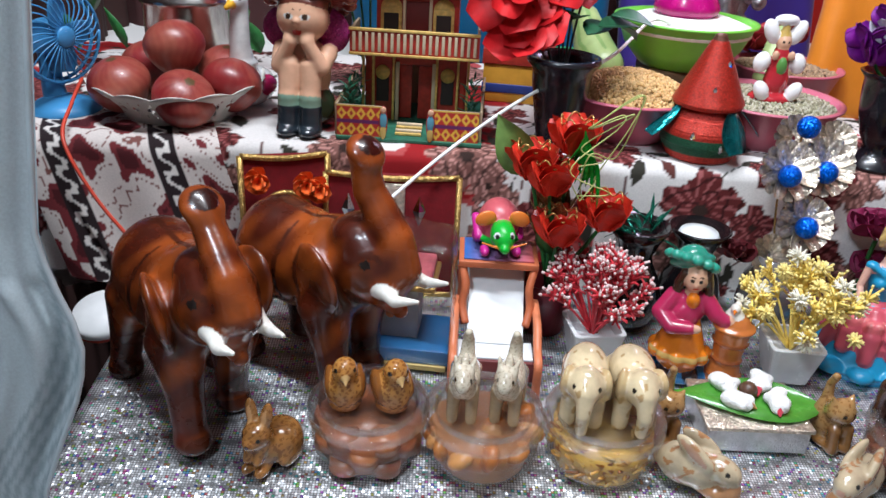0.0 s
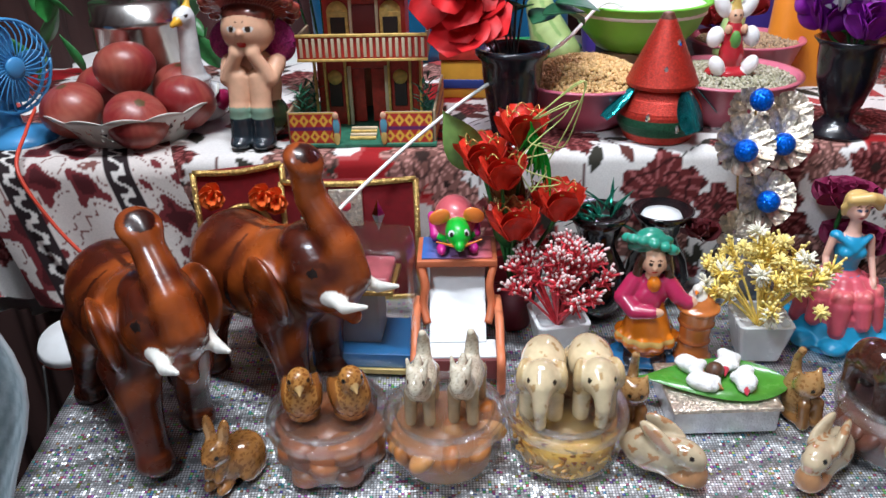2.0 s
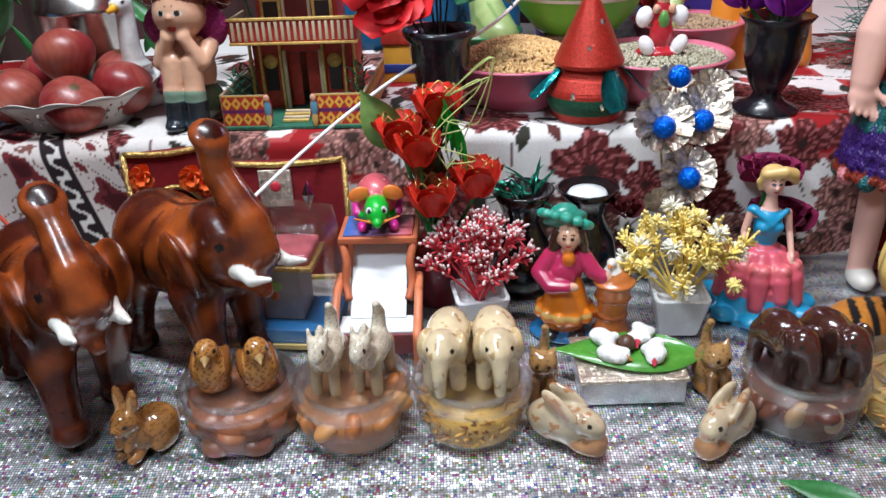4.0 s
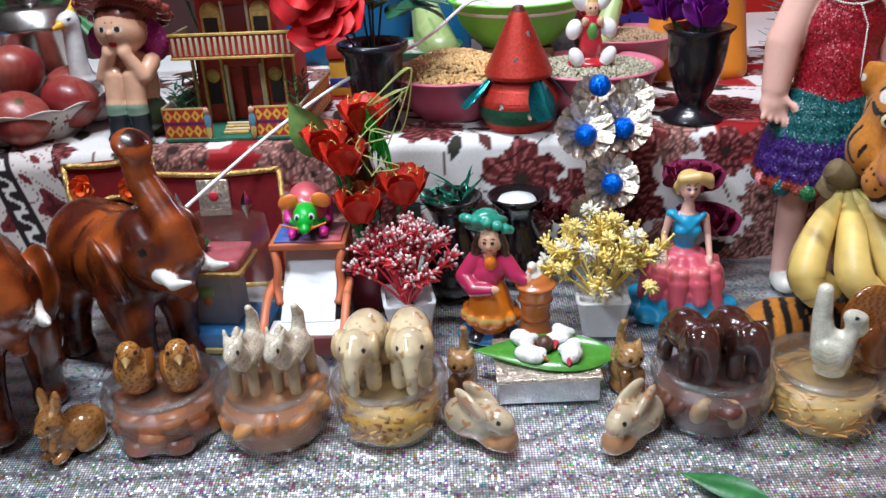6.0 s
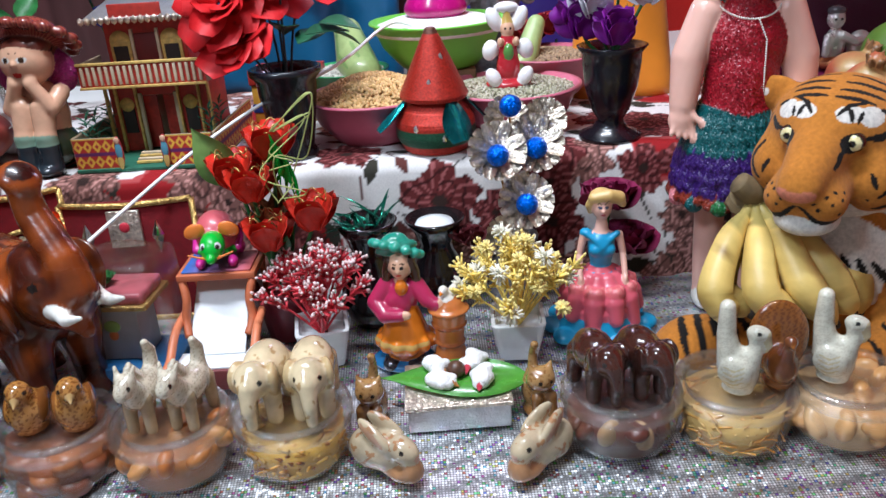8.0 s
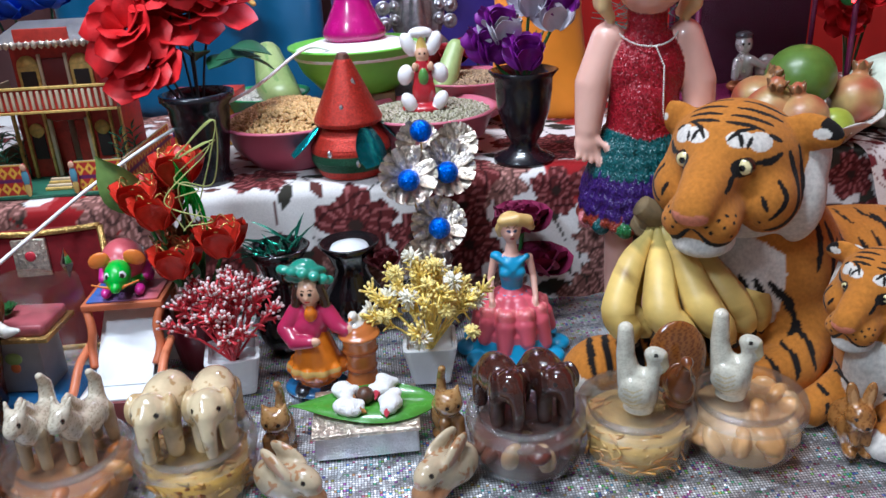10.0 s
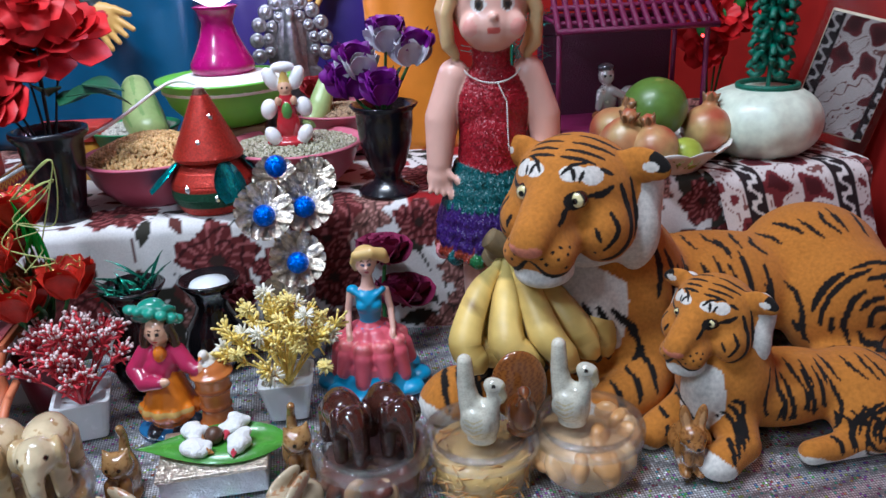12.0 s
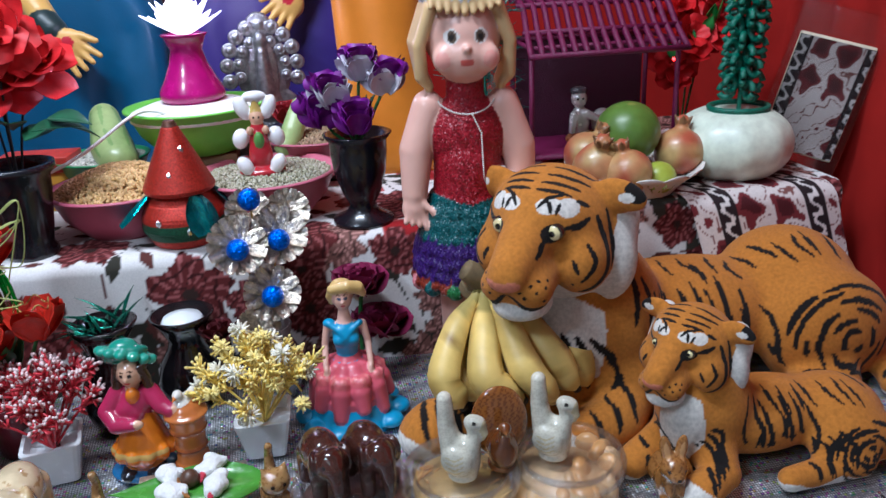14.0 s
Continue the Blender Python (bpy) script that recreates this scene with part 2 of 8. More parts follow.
def blob_dist(p, b):
    if b[0] == "e":
        q = (p - b[1]) @ b[4] / b[2]
        n = np.linalg.norm(q, axis=1)
        g = np.linalg.norm(q / b[2], axis=1)
        return np.where(n < 1e-6, -b[2].min(), n * (n - 1) / np.maximum(g, 1e-9))
    return np.min([seg_dist(p, b[1][i], b[1][i + 1], b[2][i], b[2][i + 1]) for i in range(len(b[1]) - 1)], axis=0)


def sculpt(name, blobs, vox, k=0.0, unit=0.01, post=None):
    """A smooth skin round ellipsoids and tapered limbs, coloured by the nearest of them; sizes in cm."""
    solid = [b for b in blobs if b[0] in "et"]
    lo, hi = np.full(3, 1e9), np.full(3, -1e9)
    for b in solid:
        if b[0] == "e":
            ext = np.sqrt(((b[4] * b[2]) ** 2).sum(1))
            lo, hi = np.minimum(lo, b[1] - ext), np.maximum(hi, b[1] + ext)
        else:
            for q, r in zip(b[1], b[2]):
                lo, hi = np.minimum(lo, q - r), np.maximum(hi, q + r)
    lo, hi = lo - 2.5 * vox - k * 0.3, hi + 2.5 * vox + k * 0.3
    n = np.ceil((hi - lo) / vox).astype(int) + 1
    ax = [lo[i] + vox * np.arange(n[i]) for i in range(3)]
    d = np.full(tuple(n), 1e3)
    for b in solid:
        if b[0] == "e":
            ext = np.sqrt(((b[4] * b[2]) ** 2).sum(1))
            bl, bh = b[1] - ext, b[1] + ext
        else:
            bl = np.min([q - r for q, r in zip(b[1], b[2])], axis=0)
            bh = np.max([q + r for q, r in zip(b[1], b[2])], axis=0)
        i0 = np.maximum(((bl - k - 3 * vox - lo) / vox).astype(int), 0)
        i1 = np.minimum(((bh + k + 3 * vox - lo) / vox).astype(int) + 2, n)
        sl = tuple(slice(a, c) for a, c in zip(i0, i1))
        g = np.stack(np.meshgrid(*[ax[i][sl[i]] for i in range(3)], indexing="ij"), -1)
        db = blob_dist(g.reshape(-1, 3), b).reshape(g.shape[:3])
        old = d[sl]
        if k > 0:
            h = np.maximum(k - np.abs(old - db), 0) / k
            d[sl] = np.minimum(old, db) - h * h * k * 0.25
        else:
            d[sl] = np.minimum(old, db)
    s = d < 0
    c = [s[i:n[0] - 1 + i, j:n[1] - 1 + j, m:n[2] - 1 + m] for i in (0, 1) for j in (0, 1) for m in (0, 1)]
    cnt = sum(x.astype(int) for x in c)
    cell = (cnt > 0) & (cnt < 8)
    idx = -np.ones(cell.shape, int)
    ijk = np.argwhere(cell)
    idx[cell] = np.arange(len(ijk))
    acc, num = np.zeros((len(ijk), 3)), np.zeros(len(ijk))
    corner = [np.array((i, j, m)) for i in (0, 1) for j in (0, 1) for m in (0, 1)]
    for a in range(8):
        for b2 in range(a + 1, 8):
            if np.abs(corner[a] - corner[b2]).sum() != 1:
                continue
            va, vb = d[tuple((ijk + corner[a]).T)], d[tuple((ijk + corner[b2]).T)]
            x = (va < 0) != (vb < 0)
            tt = np.where(x, va / np.where(x, va - vb, 1), 0)
            acc += np.where(x[:, None], corner[a] + tt[:, None] * (corner[b2] - corner[a]), 0)
            num += x
    v = lo + vox * (ijk + acc / num[:, None])
    quads = []
    for axis in range(3):
        o1, o2 = [np.eye(3, dtype=int)[i] for i in range(3) if i != axis]
        sa = np.take(s, range(n[axis] - 1), axis)
        sb = np.take(s, range(1, n[axis]), axis)
        for flip in (False, True):
            e = np.argwhere((sa & ~sb) if not flip else (~sa & sb))
            if not len(e):
                continue
            q = np.stack([idx[tuple((e - o1 - o2).T)], idx[tuple((e - o2).T)], idx[tuple(e.T)], idx[tuple((e - o1).T)]], 1)
            if flip ^ (axis == 1):
                q = q[:, ::-1]
            quads.append(q)
    quads = np.concatenate(quads)
    quads = quads[(quads >= 0).all(1)]
    best, owner = np.full(len(v), 1e9), np.zeros(len(v), int)
    for i, b in enumerate(solid):
        if b[0] == "e":
            ext = np.sqrt(((b[4] * b[2]) ** 2).sum(1))
            bl, bh = b[1] - ext, b[1] + ext
        else:
            bl = np.min([q - r for q, r in zip(b[1], b[2])], axis=0)
            bh = np.max([q + r for q, r in zip(b[1], b[2])], axis=0)
        near = np.flatnonzero(((v > bl - k - 2 * vox) & (v < bh + k + 2 * vox)).all(1))
        if len(near):
            db = blob_dist(v[near], b)
            win = db < best[near]
            best[near[win]], owner[near[win]] = db[win], i
    cols = np.array([b[3] for b in solid], float)[owner]
    if post:
        cols = post(v, cols, owner)
    for b in blobs:
        if b[0] == "d":
            cols[np.linalg.norm((v - b[1]) / b[2], axis=1) < 1] = b[3]
        elif b[0] == "q":
            c = v[((v - b[1]) ** 2).sum(1).argmin()]
            cols[np.linalg.norm((v - c) / b[2], axis=1) < 1] = b[3]
        elif b[0] == "s":
            paint_stroke(v, cols, b)
        elif b[0] == "l":
            cols[np.min([seg_dist(v, b[1][i], b[1][i + 1], b[2], b[2]) for i in range(len(b[1]) - 1)], axis=0) < 0] = b[3]
    return raw_mesh(name, v * unit, quads, cols)


def raw_mesh(name, v, faces, cols=None):
    me = bpy.data.meshes.new(name)
    me.from_pydata([tuple(p) for p in v], [], [tuple(int(i) for i in f) for f in faces])
    if cols is not None:
        at = me.color_attributes.new("paint", "FLOAT_COLOR", "POINT")
        at.data.foreach_set("color", np.concatenate([cols, np.ones((len(cols), 1))], 1).ravel().astype(np.float32))
    me.update()
    return me


def dress(ob, material, colours):
    """Gives the faces painted in these colours a second material."""
    me = ob.data
    me.materials.append(material)
    c = np.empty(len(me.vertices) * 4, np.float32)
    me.color_attributes["paint"].data.foreach_get("color", c)
    c = c.reshape(-1, 4)[:, :3]
    hit = np.min([np.abs(c - np.array(k)).sum(1) for k in colours], axis=0) < 0.002
    first = np.empty(len(me.polygons), np.int32)
    me.polygons.foreach_get("loop_start", first)
    loops = np.empty(len(me.loops), np.int32)
    me.loops.foreach_get("vertex_index", loops)
    me.polygons.foreach_set("material_index", hit[loops[first]].astype(np.int32))
    return ob


def lathe(profile, seg=40, wave=None):
    """A turned form from (radius, height) pairs."""
    bm = bmesh.new()
    rings = []
    for i, (r, z) in enumerate(profile):
        ring = []
        for j in range(seg):
            a = 2 * math.pi * j / seg
            rr, zz = (r, z) if wave is None else wave(r, z, a, i)
            ring.append(bm.verts.new((rr * math.cos(a), rr * math.sin(a), zz)))
        rings.append(ring)
    for a, b in zip(rings, rings[1:]):
        for j in range(seg):
            bm.faces.new((a[j], a[(j + 1) % seg], b[(j + 1) % seg], b[j]))
    if profile[0][0] > 1e-5:
        bm.faces.new(rings[0][::-1])
    if profile[-1][0] > 1e-5:
        bm.faces.new(rings[-1])
    bmesh.ops.remove_doubles(bm, verts=bm.verts, dist=1e-6)
    bmesh.ops.recalc_face_normals(bm, faces=bm.faces)
    return bm


def box(sx, sy, sz, at=(0, 0, 0), bevel=0.001, rot=(0, 0, 0), bm=None):
    b = bmesh.new()
    bmesh.ops.create_cube(b, size=1, matrix=Matrix.Diagonal((sx, sy, sz, 1)))
    if bevel:
        bmesh.ops.bevel(b, geom=b.edges[:], offset=bevel, segments=2, affect="EDGES", profile=0.6)
    bmesh.ops.transform(b, matrix=pose(*at, *rot), verts=b.verts)
    if bm is None:
        return b
    me = bpy.data.meshes.new("join")
    b.to_mesh(me)
    b.free()
    bm.from_mesh(me)
    bpy.data.meshes.remove(me)
    return bm


def smooth_path(pts, steps=8):
    pts = [Vector(p) for p in pts]
    out = []
    for i in range(len(pts) - 1):
        p0, p1, p2, p3 = pts[max(i - 1, 0)], pts[i], pts[i + 1], pts[min(i + 2, len(pts) - 1)]
        for s in range(steps):
            t = s / steps
            out.append(0.5 * (2 * p1 + (p2 - p0) * t + (2 * p0 - 5 * p1 + 4 * p2 - p3) * t * t + (3 * p1 - p0 - 3 * p2 + p3) * t ** 3))
    return out + [pts[-1]]


def tube(pts, radius, seg=8, steps=6, bm=None, flat=1.0):
    """A bent rod; radius is one number, or one for each point given."""
    bm = bm or bmesh.new()
    path = smooth_path(pts, steps) if steps > 1 else [Vector(p) for p in pts]
    rad = radius if hasattr(radius, "__len__") else [radius] * len(pts)
    rings, up = [], Vector((0.13, 0.31, 0.94)).normalized()
    for i, p in enumerate(path):
        d = (path[min(i + 1, len(path) - 1)] - path[max(i - 1, 0)])
        d = d.normalized() if d.length > 1e-9 else Vector((0, 0, 1))
        if abs(d.dot(up)) > 0.97:
            up = d.orthogonal().normalized()
        u = d.cross(up).normalized()
        w = u.cross(d)
        up = w
        f = i / (len(path) - 1) * (len(rad) - 1)
        r = rad[int(f)] + (rad[min(int(f) + 1, len(rad) - 1)] - rad[int(f)]) * (f - int(f))
        rings.append([bm.verts.new(p + r * (u * math.cos(2 * math.pi * j / seg) + flat * w * math.sin(2 * math.pi * j / seg))) for j in range(seg)])
    for a, b in zip(rings, rings[1:]):
        for j in range(seg):
            bm.faces.new((a[j], a[(j + 1) % seg], b[(j + 1) % seg], b[j]))
    bm.faces.new(rings[0][::-1])
    bm.faces.new(rings[-1])
    return bm


def ball(r, at=(0, 0, 0), sub=3, bm=None):
    bm = bm or bmesh.new()
    sc = r if hasattr(r, "__len__") else (r, r, r)
    bmesh.ops.create_icosphere(bm, subdivisions=sub, radius=1, matrix=Matrix.Translation(at) @ Matrix.Diagonal((*sc, 1)))
    return bm


def blade(length, width, m, bm, curl=0.2, n=6, thick=0.0005, cup=0.25, tip=1.0):
    """A leaf or petal along +y, laid by the matrix m, with a fold and a curl and two sides."""
    top, bot = [], []
    for i in range(n + 1):
        t = i / n
        w = width * 0.5 * (math.sin(math.pi * min(t ** 0.75 * (1 if tip else 0.8) + 0.02, 1.0)) if tip == 1.0 else math.sin(math.pi * (0.08 + 0.72 * t)) ** 0.7)
        z = curl * length * t * t
        y = length * t * (1 - 0.25 * abs(curl) * t)
        rowt, rowb = [], []
        for s in (-1, 0, 1):
            p = Vector((s * w, y, z + cup * w * abs(s)))
            rowt.append(bm.verts.new(m @ (p + Vector((0, 0, thick)))))
            rowb.append(bm.verts.new(m @ (p - Vector((0, 0, thick)))))
        top.append(rowt)
        bot.append(rowb)
    for i in range(n):
        for j in range(2):
            bm.faces.new((top[i][j], top[i][j + 1], top[i + 1][j + 1], top[i + 1][j]))
            bm.faces.new((bot[i][j + 1], bot[i][j], bot[i + 1][j], bot[i + 1][j + 1]))
        for j in (0, 2):
            bm.faces.new((top[i][j], top[i + 1][j], bot[i + 1][j], bot[i][j]))
    return bm


def put(ob, at, turn=0.0, rx=0.0, ry=0.0, s=1.0):
    ob.matrix_basis = pose(*at, rx, ry, turn) @ Matrix.Scale(s, 4)
    return ob


def solo(name, label, category, me, material, at=(0, 0, 0), turn=0.0, group="", rx=0.0, ry=0.0, s=1.0, kind=""):
    """A thing that is one mesh."""
    return tagged(put(part(name, me, material), at, turn, rx, ry, s), label, category, group, kind)


def colour_bm(bm, name, fn):
    """A painted mesh from a bmesh: fn gives the colours of all its points."""
    me = bpy.data.meshes.new(name)
    bm.to_mesh(me)
    bm.free()
    v = np.empty(len(me.vertices) * 3)
    me.vertices.foreach_get("co", v)
    cols = fn(v.reshape(-1, 3))
    at = me.color_attributes.new("paint", "FLOAT_COLOR", "POINT")
    at.data.foreach_set("color", np.concatenate([cols, np.ones((len(cols), 1))], 1).ravel().astype(np.float32))
    return me

# ---- structure ----
def grid_mesh(name, fn, us, vs, paint=None):
    """A cloth sheet: fn(u, v) gives the place, paint(u, v) its printed colour."""
    U, V = np.meshgrid(us, vs, indexing="ij")
    xyz = np.stack(fn(U, V), -1).reshape(-1, 3)
    n, m = len(us), len(vs)
    i = (np.arange(n - 1)[:, None] * m + np.arange(m - 1)[None, :]).ravel()
    faces = np.stack([i, i + m, i + m + 1, i + 1], 1)
    cols = None if paint is None else paint(U.ravel(), V.ravel())
    return raw_mesh(name, xyz, faces, cols)


def wobble(x, y, seed=0.0):
    return np.sin(17 * x + 5 * y + seed) * 0.5 + np.sin(41 * x - 23 * y + 2.1 * seed) * 0.3 + np.sin(97 * x + 61 * y + seed * 1.7) * 0.2


def floral(u, v, seed=3):
    """White cotton printed with maroon roses, brown blossoms, dark leaves and red drifts."""
    rng = np.random.RandomState(seed)
    col = np.tile(np.array((0.74, 0.71, 0.69)), (len(u), 1))
    u0, u1, v0, v1 = u.min(), u.max(), v.min(), v.max()
    red = np.sin(9.5 * u + 0.6 + 1.1 * np.sin(7 * v)) + 0.45 * np.sin(23 * u - 31 * v) + 0.3 * np.sin(60 * u + 40 * v)
    col[red > 0.95] = (0.3, 0.012, 0.015)
    col[(red > 0.82) & (red <= 0.95)] = (0.42, 0.07, 0.07)
    area = (u1 - u0) * (v1 - v0)
    for _ in range(int(area * 420)):
        cx, cy, ln, an = rng.uniform(u0, u1), rng.uniform(v0, v1), rng.uniform(0.012, 0.024), rng.uniform(0, 6.28)
        du, dv = u - cx, v - cy
        a, b = du * math.cos(an) + dv * math.sin(an), -du * math.sin(an) + dv * math.cos(an)
        leaf = (np.abs(a) < ln) & (np.abs(b) < 0.42 * ln * (1 - (a / ln) ** 2))
        stem = (np.abs(b) < 0.0009) & (a > 0) & (a < ln * 2.6)
        col[leaf | stem] = (0.035, 0.032, 0.024) if rng.rand() < 0.7 else (0.1, 0.03, 0.025)
    for _ in range(int(area * 150)):
        cx, cy, rad, ph, kind = rng.uniform(u0, u1), rng.uniform(v0, v1), rng.uniform(0.024, 0.052), rng.uniform(0, 6.28), rng.rand()
        du, dv = u - cx, v - cy
        r, a = np.hypot(du, dv) / rad, np.arctan2(dv, du) + ph
        npet = 5 if kind < 0.6 else 9
        edge = 0.68 + 0.3 * np.abs(np.cos(npet * a / 2)) + 0.05 * np.sin(13 * a)
        inside = r < edge
        base = np.array((0.11, 0.018, 0.018)) if kind < 0.6 else np.array((0.2, 0.09, 0.075))
        lines = (np.sin(npet * 3 * a + 6 * r) > 0.55) & (r > 0.25)
        rings = np.abs(np.sin(9 * r + 1.5 * np.sin(3 * a))) < 0.3
        col[inside] = base
        col[inside & lines] = base * 2.4 + 0.05
        col[inside & rings] = base * 0.35
        col[r < 0.16] = (0.03, 0.015, 0.012)
    return col


def paisley(u, v):
    """White and maroon printed border cloth with dark bands of white scroll work."""
    col = np.tile(np.array((0.66, 0.6, 0.57)), (len(u), 1))
    w = np.sin(75 * u + 2 * np.sin(40 * v)) * np.sin(68 * v + 2.2 * np.sin(33 * u)) + 0.35 * np.sin(190 * u) * np.sin(170 * v)
    col[w > 0.12] = (0.16, 0.025, 0.03)
    col[w > 0.55] = (0.07, 0.012, 0.015)
    col[np.abs(w + 0.35) < 0.05] = (0.2, 0.08, 0.07)
    for c in (0.045, 0.165):
        band = np.abs(u - c) < 0.014
        col[band] = (0.022, 0.014, 0.016)
        scroll = np.abs(u - c - 0.006 * np.sin(250 * v)) < 0.0028
        dots = (np.abs(np.sin(125 * v)) < 0.22) & (np.abs(u - c) < 0.0075)
        col[band & (scroll | dots)] = (0.7, 0.67, 0.64)
    return col


# silver table top, falling over the near and the outer edges
def table_sheet(U, V):
    x, y = U, V
    z = 0.1 * (y - 0.53) + 0.0012 * wobble(x * 1.3, y * 1.1)
    drop = np.maximum(-0.312 - x, 0)
    z = z - np.where(drop > 0, drop * 6, 0)
    x = np.where(drop > 0, -0.312 - drop * 0.25 + 0.006 * np.sin(40 * y) * np.minimum(drop * 20, 1), x)
    front = np.maximum(0.25 - y, 0)
    z = z - front * 5
    y = np.where(front > 0, 0.25 - front * 0.2, y)
    return x, y, z


table = thing("display_table", "table draped with sparkling silver foil fabric", "table", kind="structure")
part("silver_cover", grid_mesh("silver_cover", table_sheet, np.arange(-0.43, 1.14, 0.012), np.arange(0.13, 0.83, 0.01)), SILVER_CLOTH, table)
part("table_body", box(1.4, 0.6, 0.7, (0.415, 0.56, -0.40), 0.01), PAINT_WALL, table)

STEP_EDGE = 0.815


def step_sheet(U, V):
    """U along the step, V from the foot of the riser up, over the edge and back."""
    h = UP - 0.02
    r = 0.014
    fold = 0.006 * wobble(U * 1.6, V * 0.3) + 0.003 * np.sin(70 * U)
    up = np.clip(V, 0, h - r)
    arc = np.clip((V - (h - r)) / (r * math.pi / 2), 0, 1) * math.pi / 2
    back = np.maximum(V - (h - r) - r * math.pi / 2, 0)
    edge = STEP_EDGE + 0.02 * (0.35 - U)
    y = edge + r * (1 - np.cos(arc)) + back - fold * np.clip(1 - V / h, 0, 1) - 0.012 * np.clip(1 - V / h, 0, 1)
    z = 0.02 + up + r * np.sin(arc) + 0.0012 * wobble(U * 2, V * 2.3) * (back > 0.01)
    return U, y, z


step = thing("back_step", "raised back step covered with printed flower cloth", "step", kind="structure")
part("flower_cloth", grid_mesh("flower_cloth", step_sheet, np.arange(-0.62, 1.12, 0.0028), np.arange(-0.02, 0.6, 0.0028), lambda u, v: floral(u, v)), P_CLOTH, step, "white cotton cloth printed with maroon roses")
part("step_body", box(1.72, 0.9, 0.8, (0.25, 1.31, -0.235), 0.01), PAINT_WALL, step)

def hang_sheet(x0, slope):
    def fn(U, V):
        h = UP - 0.02
        r = 0.02
        up = np.clip(V, 0, h - r)
        arc = np.clip((V - (h - r)) / (r * math.pi / 2), 0, 1) * math.pi / 2
        back = np.maximum(V - (h - r) - r * math.pi / 2, 0)
        x = x0 + U + slope * (V - h)
        y = STEP_EDGE + 0.02 * (0.35 - x) - 0.012 + r * (1 - np.cos(arc)) + back - 0.007 * (1 + np.sin(55 * U)) * np.clip(1 - V / h, 0, 1) - 0.02 * np.clip(1 - V / h, 0, 1)
        z = 0.02 + up + r * np.sin(arc) + 0.003
        return x, y, z
    return fn


solo("border_cloth", "maroon and white border cloth hanging over the step", "cloth", grid_mesh("border_cloth", hang_sheet(-0.46, -0.35), np.arange(0, 0.23, 0.0022), np.arange(-0.02, 0.26, 0.0022), paisley), P_CLOTH)
solo("border_cloth", "maroon and white border cloth under the fruit", "cloth", grid_mesh("border_cloth", hang_sheet(0.90, -0.25), np.arange(0, 0.2, 0.0022), np.arange(-0.02, 0.3, 0.0022), paisley), P_CLOTH)

# the room round it
def wall(name, sx, sy, sz, at, material, label):
    return tagged(part(name, box(sx, sy, sz, at, 0.0), material, smooth=False), label, "wall", kind="structure")


def drape(name, x0, y0, x1, y1, z0, z1, depth, material, label, waves=9):
    d = Vector((x1 - x0, y1 - y0))
    nrm = Vector((-d.y, d.x)).normalized()
    def fn(U, V):
        f = depth * (np.sin(waves * 6.28 * U + 0.8 * np.sin(5 * U * 6.28) + 0.6 * V) + 0.4 * np.sin(waves * 15 * U + 3 * V))
        return x0 + d.x * U + nrm.x * f, y0 + d.y * U + nrm.y * f, z0 + (z1 - z0) * V + 0 * U
    return solo(name, label, "curtain", grid_mesh(name, fn, np.linspace(0, 1, 140), np.linspace(0, 1, 24)), material, kind="structure")


wall("wall_north", 3.4, 0.08, 2.9, (0.3, 1.72, 0.7), RED_WALL, "back wall hung with plain red cloth")
wall("wall_east", 0.08, 1.6, 2.9, (1.29, 0.96, 0.7), RED_WALL, "side wall hung with plain red cloth")
wall("wall_west", 0.1, 3.6, 2.9, (-1.45, -0.1, 0.7), PAINT_WALL, "plain painted room wall")
wall("wall_south", 4.4, 0.1, 2.9, (0.7, -1.95, 0.7), PAINT_WALL, "plain painted room wall")
wall("wall_far_east", 0.1, 2.1, 2.9, (2.9, -0.9, 0.7), PAINT_WALL, "plain painted room wall")
wall("wall_return", 1.66, 0.08, 2.9, (2.08, 0.16, 0.7), PAINT_WALL, "plain painted room wall")
tagged(part("floor", box(4.6, 3.9, 0.06, (0.7, -0.1, -0.79), 0), FLOOR_TILE, smooth=False), "plain stone floor", "floor", kind="structure")
tagged(part("ceiling", box(4.6, 3.9, 0.06, (0.7, -0.1, 2.14), 0), PAINT_WALL, smooth=False), "plain white ceiling", "ceiling", kind="structure")
drape("red_curtain", 1.22, 1.1, 1.10, 0.34, -0.3, 1.2, 0.006, RED_WALL, "plain red cloth curtain beside the display", 3)
# added dark sheets stand in for the dim gap left of the table
DARK_SHEET = mat("dark_brown_sheet", (0.035, 0.012, 0.01), 0.8, vary=0.3, scale=8)
drape("side_darkener", -0.58, 1.5, -0.56, 0.15, -0.75, 1.3, 0.012, DARK_SHEET, "dark brown sheet added to darken the gap beside the display", 12)
drape("step_end_darkener", -0.56, 0.80, -0.33, 0.80, -0.75, 0.012, 0.008, DARK_SHEET, "dark brown sheet added to darken the space under the step end", 4)

# ---- things on the silver table ----
BROWN, DKBROWN, IVORY = (0.24, 0.055, 0.01), (0.055, 0.01, 0.003), (0.8, 0.77, 0.7)


